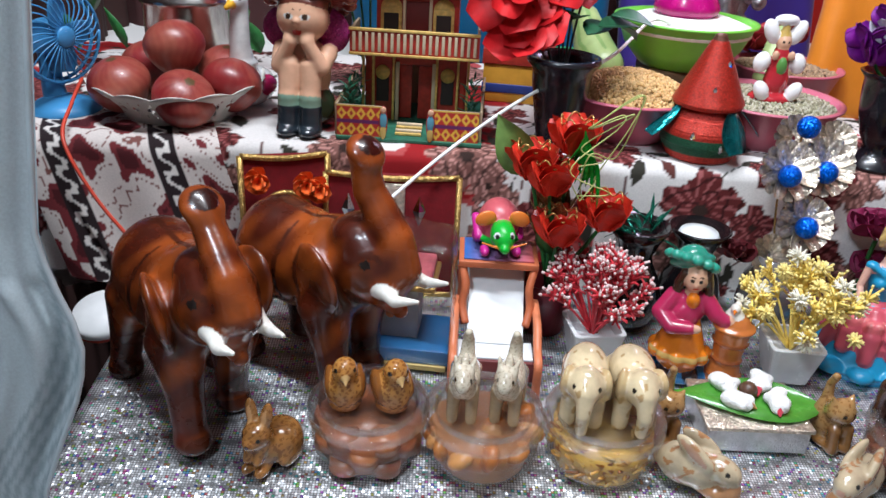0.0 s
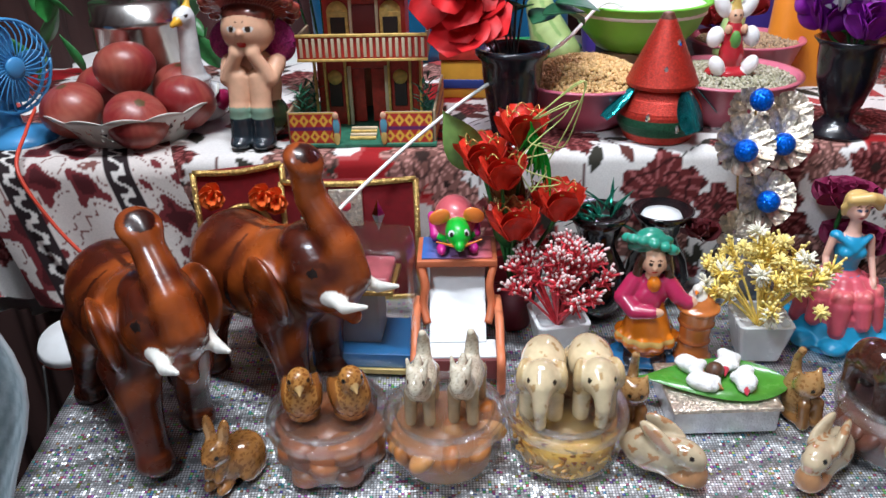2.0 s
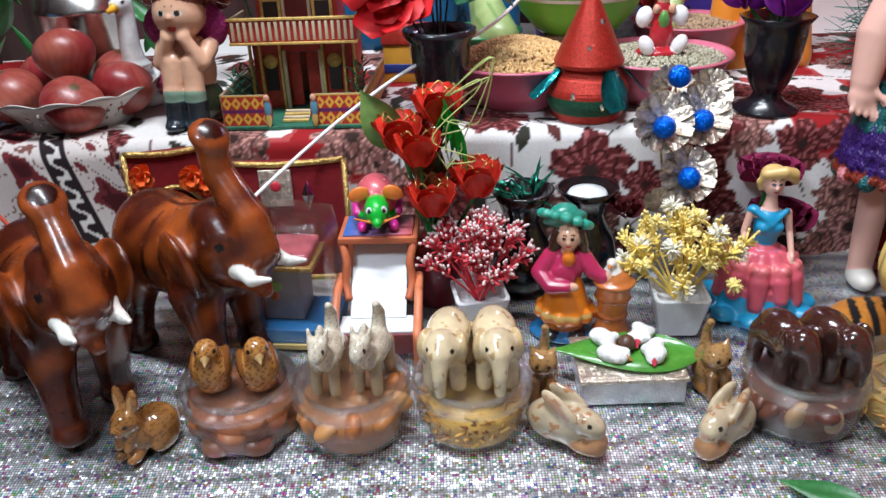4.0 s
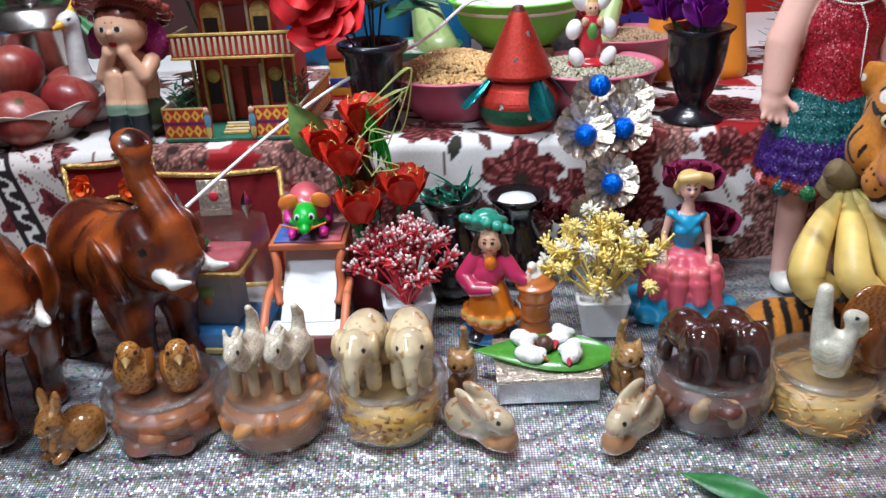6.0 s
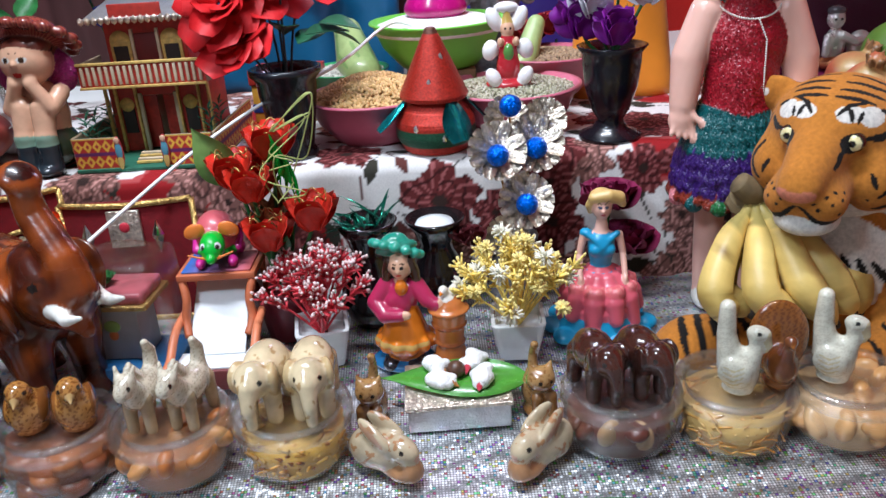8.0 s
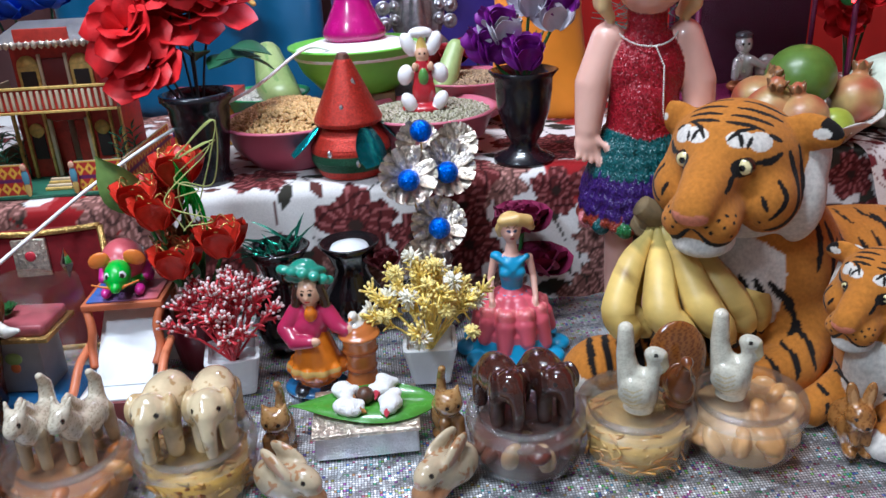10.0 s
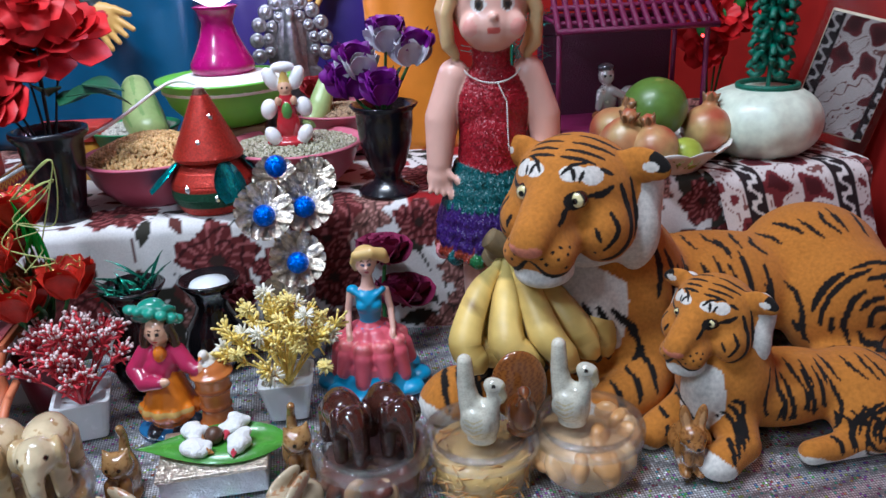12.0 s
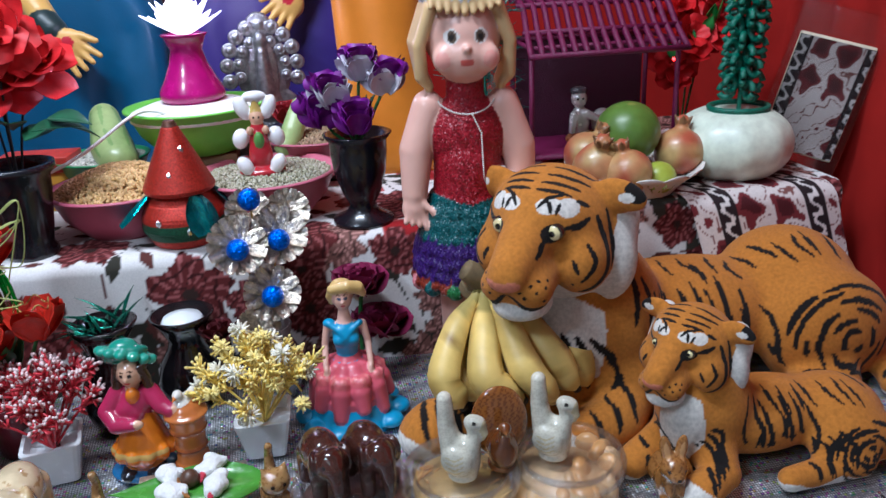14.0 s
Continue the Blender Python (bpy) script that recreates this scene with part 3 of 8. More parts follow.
def resin(v, cols, which):
    """Darker and lighter drifts in the amber resin."""
    n = np.sin(0.55 * v[:, 0] + 1.2 * np.sin(0.4 * v[:, 2])) * np.sin(0.5 * v[:, 2] + 0.8 * np.sin(0.6 * v[:, 1])) + 0.35 * np.sin(1.9 * v[:, 0] - 1.4 * v[:, 2])
    f = np.clip(0.5 + 0.75 * n, 0.0, 1.0)[:, None]
    warm = np.abs(cols - np.array(BROWN)).sum(1) < 0.01
    out = cols.copy()
    mixed = np.array((0.062, 0.009, 0.003)) * (1 - f) + np.array((0.25, 0.052, 0.008)) * f
    out[warm] = mixed[warm]
    return out


def elephant(trunk, feet, label, at, turn):
    """A resin elephant that walks along +x; feet are its four footprints, front pair first."""
    b = []
    for i, (x, y) in enumerate(feet):
        sx, sy = (4.2, 2.6) if i < 2 else (-5.0, 2.6)
        hip = (sx, math.copysign(sy, y), 9.5)
        b += [T([hip, (hip[0] * 0.4 + x * 0.6, hip[1] * 0.4 + y * 0.6, 5.2), (x, y, 1.2)], (2.6, 1.65, 1.35), BROWN), E((x + 0.3, y, 0.95), (1.75, 1.55, 1.0), DKBROWN)]
    b += [E((-1.6, 0, 11.8), (6.8, 4.6, 4.9), BROWN), E((-4.2, 0, 12.1), (4.0, 4.4, 4.9), BROWN), E((3.0, 0, 12.2), (4.4, 4.3, 4.9), BROWN)]
    b += [E((7.2, 0, 14.2), (3.6, 3.5, 3.9), BROWN), E((6.2, 0, 16.8), (2.6, 2.7, 1.6), BROWN), E((9.2, 0, 13.2), (2.2, 2.5, 2.4), BROWN), T([(8.6, 0, 11.8), (10.8, 0, 10.4)], (1.5, 0.7), BROWN)]
    tip = np.array(trunk[-1])
    b += [T(trunk, np.linspace(2.1, 1.2, len(trunk)), BROWN), E(tip + (0.4, 0, 0), (1.7, 1.8, 0.9), BROWN, (0, 35, 0)), Q(tip + (1.2, 0, 0.9), (1.1, 1.25, 1.0), (0.02, 0.004, 0.002))]
    for s in (1, -1):
        b += [E((4.6, s * 4.0, 13.0), (3.0, 0.75, 3.6), BROWN, (s * -12, 0, s * 16)), T([(9.9, s * 1.9, 13.2), (11.8, s * 2.2, 12.7), (14.2, s * 2.1, 13.5)], (0.66, 0.56, 0.2), IVORY), Q((9.0, s * 3.0, 15.4), (0.5, 0.5, 0.4), (0.008, 0.004, 0.003)), S([(8.2, s * 3.0, 16.4), (9.4, s * 2.6, 16.4), (10.2, s * 2.0, 15.6)], 0.3, DKBROWN),
              S([(2.4, s * 5, 16.2), (1.6, s * 5, 13.2), (3.0, s * 5, 9.6), (5.6, s * 4.5, 10.2)], 0.32, DKBROWN), S([(0, s * 2, 17), (-0.6, s * 5, 12.5), (0, s * 4.5, 8)], 0.28, DKBROWN), S([(-6, s * 4, 15), (-7.6, s * 3.6, 11), (-6.4, s * 4, 7)], 0.3, DKBROWN)]
    b += [T([(-7.6, 0, 13.0), (-8.8, 0.5, 9.5), (-8.4, 0.8, 6)], (0.6, 0.4, 0.5), DKBROWN), S([(-7, 0, 15.5), (0, 0, 17.4), (4.5, 0, 17)], 0.32, DKBROWN)]
    solo("elephant_figure", label, "elephant figure", sculpt("elephant_figure", b, 0.19, 0.8, post=resin), P_WOOD, at, turn, "pair of carved elephants")


elephant([(8.8, 0, 13.8), (10.9, 0, 14.6), (10.0, 0, 17.2), (7.6, 0, 19.8), (5.6, 0, 22.0)], ((6.7, -3.1), (3.4, 2.3), (-7.2, -3.7), (-3.6, 4.2)), "glossy dark amber elephant statuette, trunk curled back over its head", (-0.213, 0.607, 0.004), -50)
elephant([(8.6, 0, 14.0), (10.6, 0, 14.4), (10.0, 0, 17.2), (7.0, 0, 20.8), (6.2, 0, 24.2)], ((5.6, -3.0), (4.4, 2.8), (-6.4, -3.2), (-4.6, 3.2)), "glossy dark amber elephant statuette, trunk held straight up", (-0.106, 0.662, 0.01), -36)

ORANGE, BLACK, WHITE, PINKN = (0.46, 0.17, 0.026), (0.012, 0.01, 0.009), (0.66, 0.62, 0.56), (0.6, 0.2, 0.12)


def tiger_head(hx, hy, hz, s, yaw, eyes):
    """A plush tiger's head; it looks along -y before the turn."""
    m = Euler((0, 0, radians(yaw))).to_matrix()
    out = []

    def at(x, y, z):
        v = m @ Vector((x, y, z)) * s
        return (hx + v.x, hy + v.y, hz + v.z)

    def e(c, r, col, tilt=0):
        out.append(E(at(*c), np.array(r) * s, col, (0, tilt, yaw)))

    def d(c, r, col):
        out.append(Q(at(*c), np.array(r if hasattr(r, "__len__") else (r, r, r)) * s, col))

    def l(pts, r, col=BLACK):
        out.append(S([at(*p) for p in pts], r * s, col))
    e((0, 0.4, 1.2), (6.3, 6.2, 5.6), ORANGE)
    e((0, -2.6, 2.8), (4.4, 3.4, 3.0), ORANGE)
    e((0, -6.0, -2.2), (3.3, 3.8, 2.8), ORANGE)
    out.append(T([at(0, -3.6, 2.2), at(0, -9.3, -0.7)], (2.9 * s, 2.0 * s), ORANGE))
    e((0, -6.6, -5.0), (2.8, 3.2, 1.4), WHITE)
    e((0, -10.5, -1.3), (1.45, 0.8, 0.75), PINKN)
    e((0, 1.0, -4.4), (5.4, 4.6, 2.6), WHITE)
    for q in (1, -1):
        e((q * 1.7, -8.0, -2.8), (1.8, 1.9, 1.6), ORANGE)
        e((q * 4.3, -2.0, -1.6), (2.6, 3.2, 3.2), ORANGE)
        e((q * 5.2, 1.9, -2.4), (3.2, 2.3, 4.8), WHITE)
        e((q * 5.9, 3.0, 1.4), (2.2, 2.0, 3.6), WHITE)
        e((q * 6.9, 1.0, 4.4), (2.5, 0.8, 1.5), ORANGE, q * 14)
    for q in (1, -1):
        # brow, eye patch and ear marks
        d((q * 2.2, -5.4, 4.7), (1.3, 1.5, 0.7), WHITE)
        d((q * 3.9, -4.4, 4.5), (1.2, 1.5, 0.85), WHITE)
        d((q * 2.8, -5.9, 2.1), (1.35, 1.3, 0.85), BLACK)
        d((q * 8.6, 0.4, 4.9), (1.1, 1.4, 1.1), BLACK)
        d((q * 7.6, 0.2, 4.4), (0.7, 1.0, 0.5), WHITE)
        l([(q * 2.0, -6.6, 1.6), (q * 1.4, -7.2, 0.8), (q * 1.3, -8.0, 0.2)], 0.36)
        l([(q * 3.8, -5.0, 2.4), (q * 5.0, -4.2, 2.5), (q * 5.8, -3.0, 3.2)], 0.36)
        l([(q * 2.2, -5.4, 5.6), (q * 2.6, -5.8, 4.2)], 0.24)
        l([(q * 3.4, -5.0, 5.2), (q * 3.0, -5.6, 4.1)], 0.2)
        l([(q * 1.2, -5.8, 4.6), (q * 1.9, -5.0, 5.6), (q * 3.4, -3.8, 6.0)], 0.22)
        for k, y in enumerate((-4.6, -3.2, -1.7, 0.0)):
            l([(q * 0.5, y, 6.6), (q * (2.2 + 0.3 * k), y + 0.4, 6.5), (q * (3.8 + 0.3 * k), y + 1.2, 5.6)], 0.27)
        l([(q * 4.4, -3.2, 5.0), (q * 5.2, -2.4, 4.2)], 0.3)
        l([(q * 6.0, -2.0, 3.0), (q * 6.6, -1.6, 0.4), (q * 6.4, -2.4, -2.4), (q * 5.0, -4.4, -4.6)], 0.5)
        l([(q * 6.4, -0.4, 3.4), (q * 7.0, -0.4, 0.5), (q * 7.0, -0.8, -2.6)], 0.34)
        l([(q * 5.4, -3.8, 0.8), (q * 5.9, -3.6, -1.0), (q * 5.2, -4.6, -2.6)], 0.3)
        l([(q * 4.4, -5.0, -0.6), (q * 4.9, -4.8, -1.8)], 0.24)
        l([(q * 0.1, -10.4, -3.0), (q * 1.5, -10.0, -4.4), (q * 3.4, -7.8, -4.4), (q * 4.4, -5.8, -3.6)], 0.3)
        for px, pz in ((1.3, -2.2), (2.0, -1.8), (2.7, -1.4), (1.7, -2.9), (2.4, -2.5), (3.1, -2.2), (3.6, -1.3), (2.9, -3.2)):
            d((q * px, -10.2 + 0.9 * (px - 1.2), pz), 0.19, BLACK)
        eyes.append(at(q * 2.75, -5.2, 2.15))
    return out, m @ Vector((0, -1, 0))


def tiger_strokes(flank, back, haunch, leg, w):
    """Dark brush strokes down the flanks, along the spine, round the haunch and across the legs."""
    rg = random.Random(31)
    out = []
    x0, x1, n, y, zt, zb = flank
    for side in (-1, 1):
        for k in range(n):
            x = x0 + (x1 - x0) * (k + rg.uniform(0.2, 0.8)) / n
            a, b = rg.uniform(0, 0.3), rg.uniform(0.65, 1.0)
            pts = [(x + (0.10 * u - 0.05) * (x1 - x0) + rg.uniform(-0.4, 0.4) * w, side * y * (0.35 + 0.75 * math.sin(min(u * 2.2, 1.57))), zt + (zb - zt) * u) for u in np.linspace(a, b, 5)]
            out.append(S(pts, w * rg.uniform(0.75, 1.15), BLACK))
            if rg.random() < 0.6:
                p, q = np.array(pts[2]), np.array(pts[4])
                out.append(S([p, (p + q) / 2 + (0.9 * w * rg.choice((-2, 2)), 0, 0), q + (1.4 * w * rg.choice((-2, 2)), 0, 0)], w * 0.7, BLACK))
    bx0, bx1, bn, bz = back
    for k in range(bn):
        x = bx0 + (bx1 - bx0) * (k + 0.5) / bn
        x += rg.uniform(-1.2, 1.2) * w
        y0 = rg.uniform(-3.8, -0.5)
        out.append(S([(x + rg.uniform(0, 3) * w, y0 - 1.4, bz - 0.6), (x, y0 + 0.6, bz), (x + rg.uniform(-1, 2) * w, y0 + 2.4, bz - 0.5)], w * rg.uniform(0.6, 0.95), BLACK))
    cx, cy, cz, rad = haunch
    for ring in range(1, 7):
        r = rad * ring / 6.0
        for k in range(3):
            a0 = k * 2.1 + ring * 0.75 + rg.uniform(-0.3, 0.3)
            a1 = a0 + rg.uniform(0.8, 1.8)
            out.append(S([(cx + r * math.cos(a), cy - 2.5 + 0.25 * r, cz + r * 0.92 * math.sin(a)) for a in np.linspace(a0, a1, 5)], w * rg.uniform(0.8, 1.2), BLACK))
    for (ax, ay, az), (bx, by, bz2), n2 in leg:
        for k in range(n2):
            u = (k + 0.5) / n2
            c = np.array((ax + (bx - ax) * u, ay + (by - ay) * u, az + (bz2 - az) * u))
            out.append(S([c + (-w, 1.5, 2.4), c + (0.3, -1.6, 2.2), c + (w, -3.0, 0.2)], w * rg.uniform(0.8, 1.2), BLACK))
    return out


def pale_below(height):
    """White fur low on the body, orange above."""
    def post(v, cols, which):
        cols = cols.copy()
        cols[v[:, 2] < height + 0.4 * np.sin(1.3 * v[:, 0])] = WHITE
        return cols
    return post


def glass_eyes(parent, eyes, face, s):
    for p in eyes:
        def iris(v):
            q = v / (0.0088 * s)
            along = q @ np.array(face)
            c = np.tile(np.array((0.72, 0.62, 0.32)), (len(v), 1))
            c[along > 0.93] = (0.004, 0.004, 0.004)
            c[along < 0.62] = (0.02, 0.015, 0.01)
            return c
        ob = part("eye", colour_bm(ball(0.0088 * s, sub=4), "eye", iris), P_CERAMIC, parent, "glossy yellow glass eye")
        ob.location = [c * 0.01 for c in p]


eyes = []
hd, face = tiger_head(-12.8, -5.4, 21.4, 0.97, -43, eyes)
body = [E((4, 0.5, 7.5), (15, 7.6, 6.3), ORANGE), E((18.5, 0.8, 8.3), (8.0, 8.2, 7.5), ORANGE), E((-6.5, -1.5, 10.2), (7.2, 7.6, 8.6), ORANGE), E((-9, -2.6, 16.0), (6.0, 6.0, 6.6), ORANGE),
        E((-11.6, -6, 10.2), (4.6, 4.0, 6), WHITE), E((-6.5, -5.8, 9.0), (4.4, 3.6, 6.4), ORANGE),
        T([(-10, -5.5, 4.5), (-20, -7.5, 2.9), (-25, -7.0, 2.6)], (3.9, 2.9, 2.6), ORANGE), E((-25.8, -7.0, 2.3), (3.0, 2.9, 2.3), ORANGE), E((-27, -7.2, 1.6), (2.2, 2.6, 1.6), WHITE),
        T([(-5, -8, 4.5), (-8, -11.5, 3), (-12, -13, 2.4)], (3.4, 2.8, 2.3), ORANGE), E((-12.6, -13, 2.1), (3, 2.5, 2.0), WHITE),
        E((19, -6.0, 6.3), (7.6, 5.0, 7.0), ORANGE), T([(18, -10.5, 2.2), (9, -11.5, 1.9)], (2.4, 2.0), ORANGE), T([(25, 2, 5), (27.5, -4, 2.5), (24, -12, 1.6)], (1.9, 1.6, 1.4), ORANGE)]
body += tiger_strokes((-3, 12, 11, 7.5, 13.0, 3.5), (1, 22, 11, 14.5), (19, -10, 7.2, 8.4), (((-13, -8, 4), (-24, -8, 3), 6), ((-6, -11, 4), (-12, -14.5, 3), 3)), 0.37)
for k in range(4):
    body.append(S([(-15.5 + 1.9 * k, -11, 13.0 - 0.5 * k), (-14.0 + 2.2 * k, -11, 9.8 - 0.7 * k), (-14.5 + 2.0 * k, -11, 6.8)], 0.5, BLACK))
for k in range(3):
    body.append(S([(-3.6 + 2.2 * k, -9, 19.5 - 2.2 * k), (-3.8 + 2.2 * k, -9, 16 - 2 * k), (-5.0 + 2.4 * k, -10, 12 - 1.6 * k)], 0.45, BLACK))
for k in range(4):
    body.append(S([(-21.5 - 1.6 * k, -5.5, 5.2), (-22.2 - 1.6 * k, -8.2, 4.9), (-22.0 - 1.6 * k, -10.2, 2.6)], 0.42, BLACK))
tg = thing("plush_tiger", "large orange plush tiger lying on the silver cloth", "plush toy", (0.80, 0.705, 0.006), 0)
part("body", sculpt("body", body, 0.24, 1.5, post=pale_below(1.6)), P_PLUSH, tg)
part("head", sculpt("head", hd, 0.14, 1.0), P_PLUSH, tg, "striped head with a white ruff and pink nose")
glass_eyes(tg, eyes, face, 1.0)

eyes = []
hd, face = tiger_head(-5.4, 0.9, 12.3, 0.62, -58, eyes)
body = [E((2, 0.4, 4.2), (7.5, 4.4, 3.6), ORANGE), E((9.2, -0.8, 3.9), (5.0, 4.8, 3.5), ORANGE), E((-3.8, 0.6, 6.2), (4.6, 4.6, 5.6), ORANGE), E((-4.6, 0.8, 9.6), (3.9, 3.9, 4.2), ORANGE), E((-6.8, -1.4, 6.0), (2.0, 2.2, 3.6), WHITE),
        T([(-4.5, -2.5, 3.2), (-4.6, -4.6, 1.9), (-7.0, -5.8, 1.5)], (2.3, 1.8, 1.6), ORANGE), E((-7.6, -6.0, 1.3), (1.8, 1.6, 1.3), WHITE),
        T([(-5.5, 1.5, 3), (-9.5, 0.6, 1.8), (-11.5, -0.4, 1.5)], (2.3, 1.8, 1.6), ORANGE), E((9.4, -4.4, 2.7), (4.6, 2.3, 2.8), ORANGE), T([(9, -5.8, 1.3), (1.6, -6.2, 1.1)], (1.5, 1.15), ORANGE),
        T([(13, 0, 3), (14.6, -4, 1.2), (12, -8, 1.0)], (1.1, 0.9, 0.8), ORANGE)]
body += tiger_strokes((-2, 6, 7, 4.4, 8.2, 1.6), (1, 12, 8, 7.6), (9.4, -5.6, 3.0, 4.3), (((-4.5, -3, 4), (-7, -6, 2), 4), ((-7, 0.5, 3), (-11, -0.5, 2), 3), ((8, -6.5, 2), (3, -7, 1.5), 4)), 0.25)
tail_end = [S([(14.2 - 0.5 * k, -4.5 - 0.9 * k, 3), (14.8 - 0.5 * k, -4.8 - 0.9 * k, 1.6)], 0.3, BLACK) for k in range(4)]
cb = thing("plush_tiger_cub", "small orange plush tiger cub lying in front of the larger one", "plush toy", (0.832, 0.55, 0.0), 0)
part("body", sculpt("body", body + tail_end, 0.17, 1.0, post=pale_below(0.9)), P_PLUSH, cb)
part("head", sculpt("head", hd, 0.1, 0.6), P_PLUSH, cb, "striped head with a white ruff")
glass_eyes(cb, eyes, face, 0.5)

# bananas
bn = thing("banana_bunch", "bunch of ripe yellow bananas with brown specks", "bananas", (0.606, 0.665, 0.0))
rng = np.random.RandomState(4)


def banana_paint(v):
    c = np.tile(np.array((0.78, 0.55, 0.16)), (len(v), 1))
    c[v[:, 2] > 0.158] = (0.36, 0.28, 0.08)
    c[(np.sin(v[:, 0] * 210 + 40 * v[:, 2]) > 0.9) & (v[:, 2] < 0.11)] = (0.5, 0.31, 0.07)
    n = np.sin(v[:, 0] * 900 + 3 * np.sin(v[:, 2] * 500)) * np.sin(v[:, 2] * 700 + v[:, 1] * 1100)
    c[n > 0.965] = (0.3, 0.17, 0.04)
    c[:] *= (0.9 + 0.12 * np.sin(v[:, 0] * 160 + v[:, 2] * 30))[:, None]
    c[np.abs(n) < 0.12] *= 0.92
    return c


BANANA_TIP = mat("banana_tip", (0.03, 0.02, 0.012), 0.8)
STALK = (0.0, -0.002, 0.168)
for bulge, low_, end in (((-0.036, -0.038, 0.142), (-0.056, -0.064, 0.108), (-0.042, -0.07, 0.078)), ((-0.026, -0.018, 0.13), (-0.044, -0.042, 0.1), (-0.022, -0.066, 0.082)),
                         ((-0.012, -0.05, 0.142), (-0.02, -0.082, 0.112), (0.012, -0.086, 0.084)), ((0.01, -0.048, 0.144), (0.016, -0.082, 0.116), (0.046, -0.088, 0.078)),
                         ((0.03, -0.04, 0.142), (0.05, -0.066, 0.112), (0.072, -0.07, 0.078)), ((0.044, -0.026, 0.138), (0.078, -0.046, 0.106), (0.092, -0.05, 0.066)),
                         ((0.03, -0.008, 0.132), (0.058, -0.022, 0.1), (0.076, -0.03, 0.066)), ((-0.006, -0.014, 0.13), (0.006, -0.034, 0.09), (0.022, -0.05, 0.06))):
    p4, p3 = Vector(end), Vector(low_)
    fruit = part("banana", colour_bm(tube([STALK, Vector(STALK).lerp(Vector(bulge), 0.4), bulge, low_, p3.lerp(p4, 0.55) + Vector((0, -0.004, -0.002)), end], (0.005, 0.0062, 0.0138, 0.0178, 0.015, 0.0052), 6, 6), "banana", banana_paint), P_BANANA, bn)
    part("tip", tube([p4, p4 + (p4 - p3).normalized() * 0.006], (0.0056, 0.004), 8, 1), BANANA_TIP, fruit, "dark brown dried tip")
part("stem", tube([(0, 0.012, 0.158), (0.0, 0.006, 0.17), (-0.006, -0.004, 0.178), (-0.018, -0.004, 0.188)], (0.022, 0.019, 0.013, 0.011), 10), mat("banana_stem", (0.16, 0.11, 0.05), 0.85, vary=0.4), bn, "cut brownish green stem")

def crisp(profile):
    """Extra rings close to each corner, so that it shades as a tight bend."""
    out = []
    for (r0, z0), (r1, z1) in zip(profile, profile[1:]):
        out += [(r0, z0)] + [(r0 + (r1 - r0) * t, z0 + (z1 - z0) * t) for t in (0.06, 0.5, 0.94)]
    return out + [profile[-1]]


def jar(label, x, y, contents):
    """Low clear plastic tub with a pressed lid."""
    ob = thing("plastic_tub", label, "tub", (x, y, low(y)), 0, "row of clear snack tubs")
    for name, prof in (("tub_wall", [(0.0, 0.001), (0.037, 0.001), (0.0435, 0.004), (0.048, 0.011), (0.0492, 0.02), (0.0482, 0.0225), (0.0496, 0.025), (0.0502, 0.034), (0.049, 0.037), (0.0502, 0.044), (0.0494, 0.044), (0.0482, 0.037), (0.049, 0.03), (0.0485, 0.02), (0.0455, 0.008), (0.0, 0.0022)]),
                       ("lid", [(0.0, 0.047), (0.0405, 0.047), (0.0415, 0.0535), (0.043, 0.0555), (0.0475, 0.0562), (0.0505, 0.0552), (0.0512, 0.051), (0.0525, 0.05), (0.0528, 0.0425), (0.0518, 0.0425), (0.0512, 0.049), (0.0498, 0.0505), (0.049, 0.0545), (0.0435, 0.0547), (0.0425, 0.0525), (0.0412, 0.0462), (0.0, 0.0462)])):
        part(name, lathe(crisp(prof), 56), CLEAR if name == "tub_wall" else LID_CLEAR, ob).visible_shadow = False
    contents(ob)
    return ob


def fill_tub(ob, cols, pieces):
    """Snack pieces of one kind, each a small solid, in one heap."""
    bm = bmesh.new()
    tint = []
    for k, (m, shape) in enumerate(pieces):
        n0 = len(bm.verts)
        if shape == "round":
            bmesh.ops.create_cone(bm, cap_ends=True, segments=18, radius1=1, radius2=0.92, depth=1, matrix=m)
        elif shape == "strand":
            bmesh.ops.create_cone(bm, cap_ends=True, segments=5, radius1=1, radius2=0.7, depth=1, matrix=m)
        else:
            bmesh.ops.create_icosphere(bm, subdivisions=2, radius=1, matrix=m)
        tint += [k] * (len(bm.verts) - n0)
    n0 = len(bm.verts)
    bmesh.ops.create_cone(bm, cap_ends=True, segments=28, radius1=0.04, radius2=0.0435, depth=0.034, matrix=pose(0, 0, 0.0215))
    tint += [0] * (len(bm.verts) - n0)
    cc = np.array(cols, float)[np.array(tint) % len(cols)]
    part("snack_fill", colour_bm(bm, "snack_fill", lambda v: cc), P_FRUIT, ob, "brown and tan snack pieces")["kind"] = "stuff"


def rounds(cols, seed):
    def fn(ob):
        rng = np.random.RandomState(seed)
        p = []
        for layer in range(3):
            for k in range(6):
                a = k * 1.047 + layer * 0.5
                p.append((pose(0.0335 * math.cos(a), 0.0335 * math.sin(a), 0.009 + layer * 0.0125, *rng.uniform(-9, 9, 2)) @ Matrix.Diagonal((0.0145, 0.0145, 0.011, 1)), "round"))
        fill_tub(ob, cols, p)
    return fn


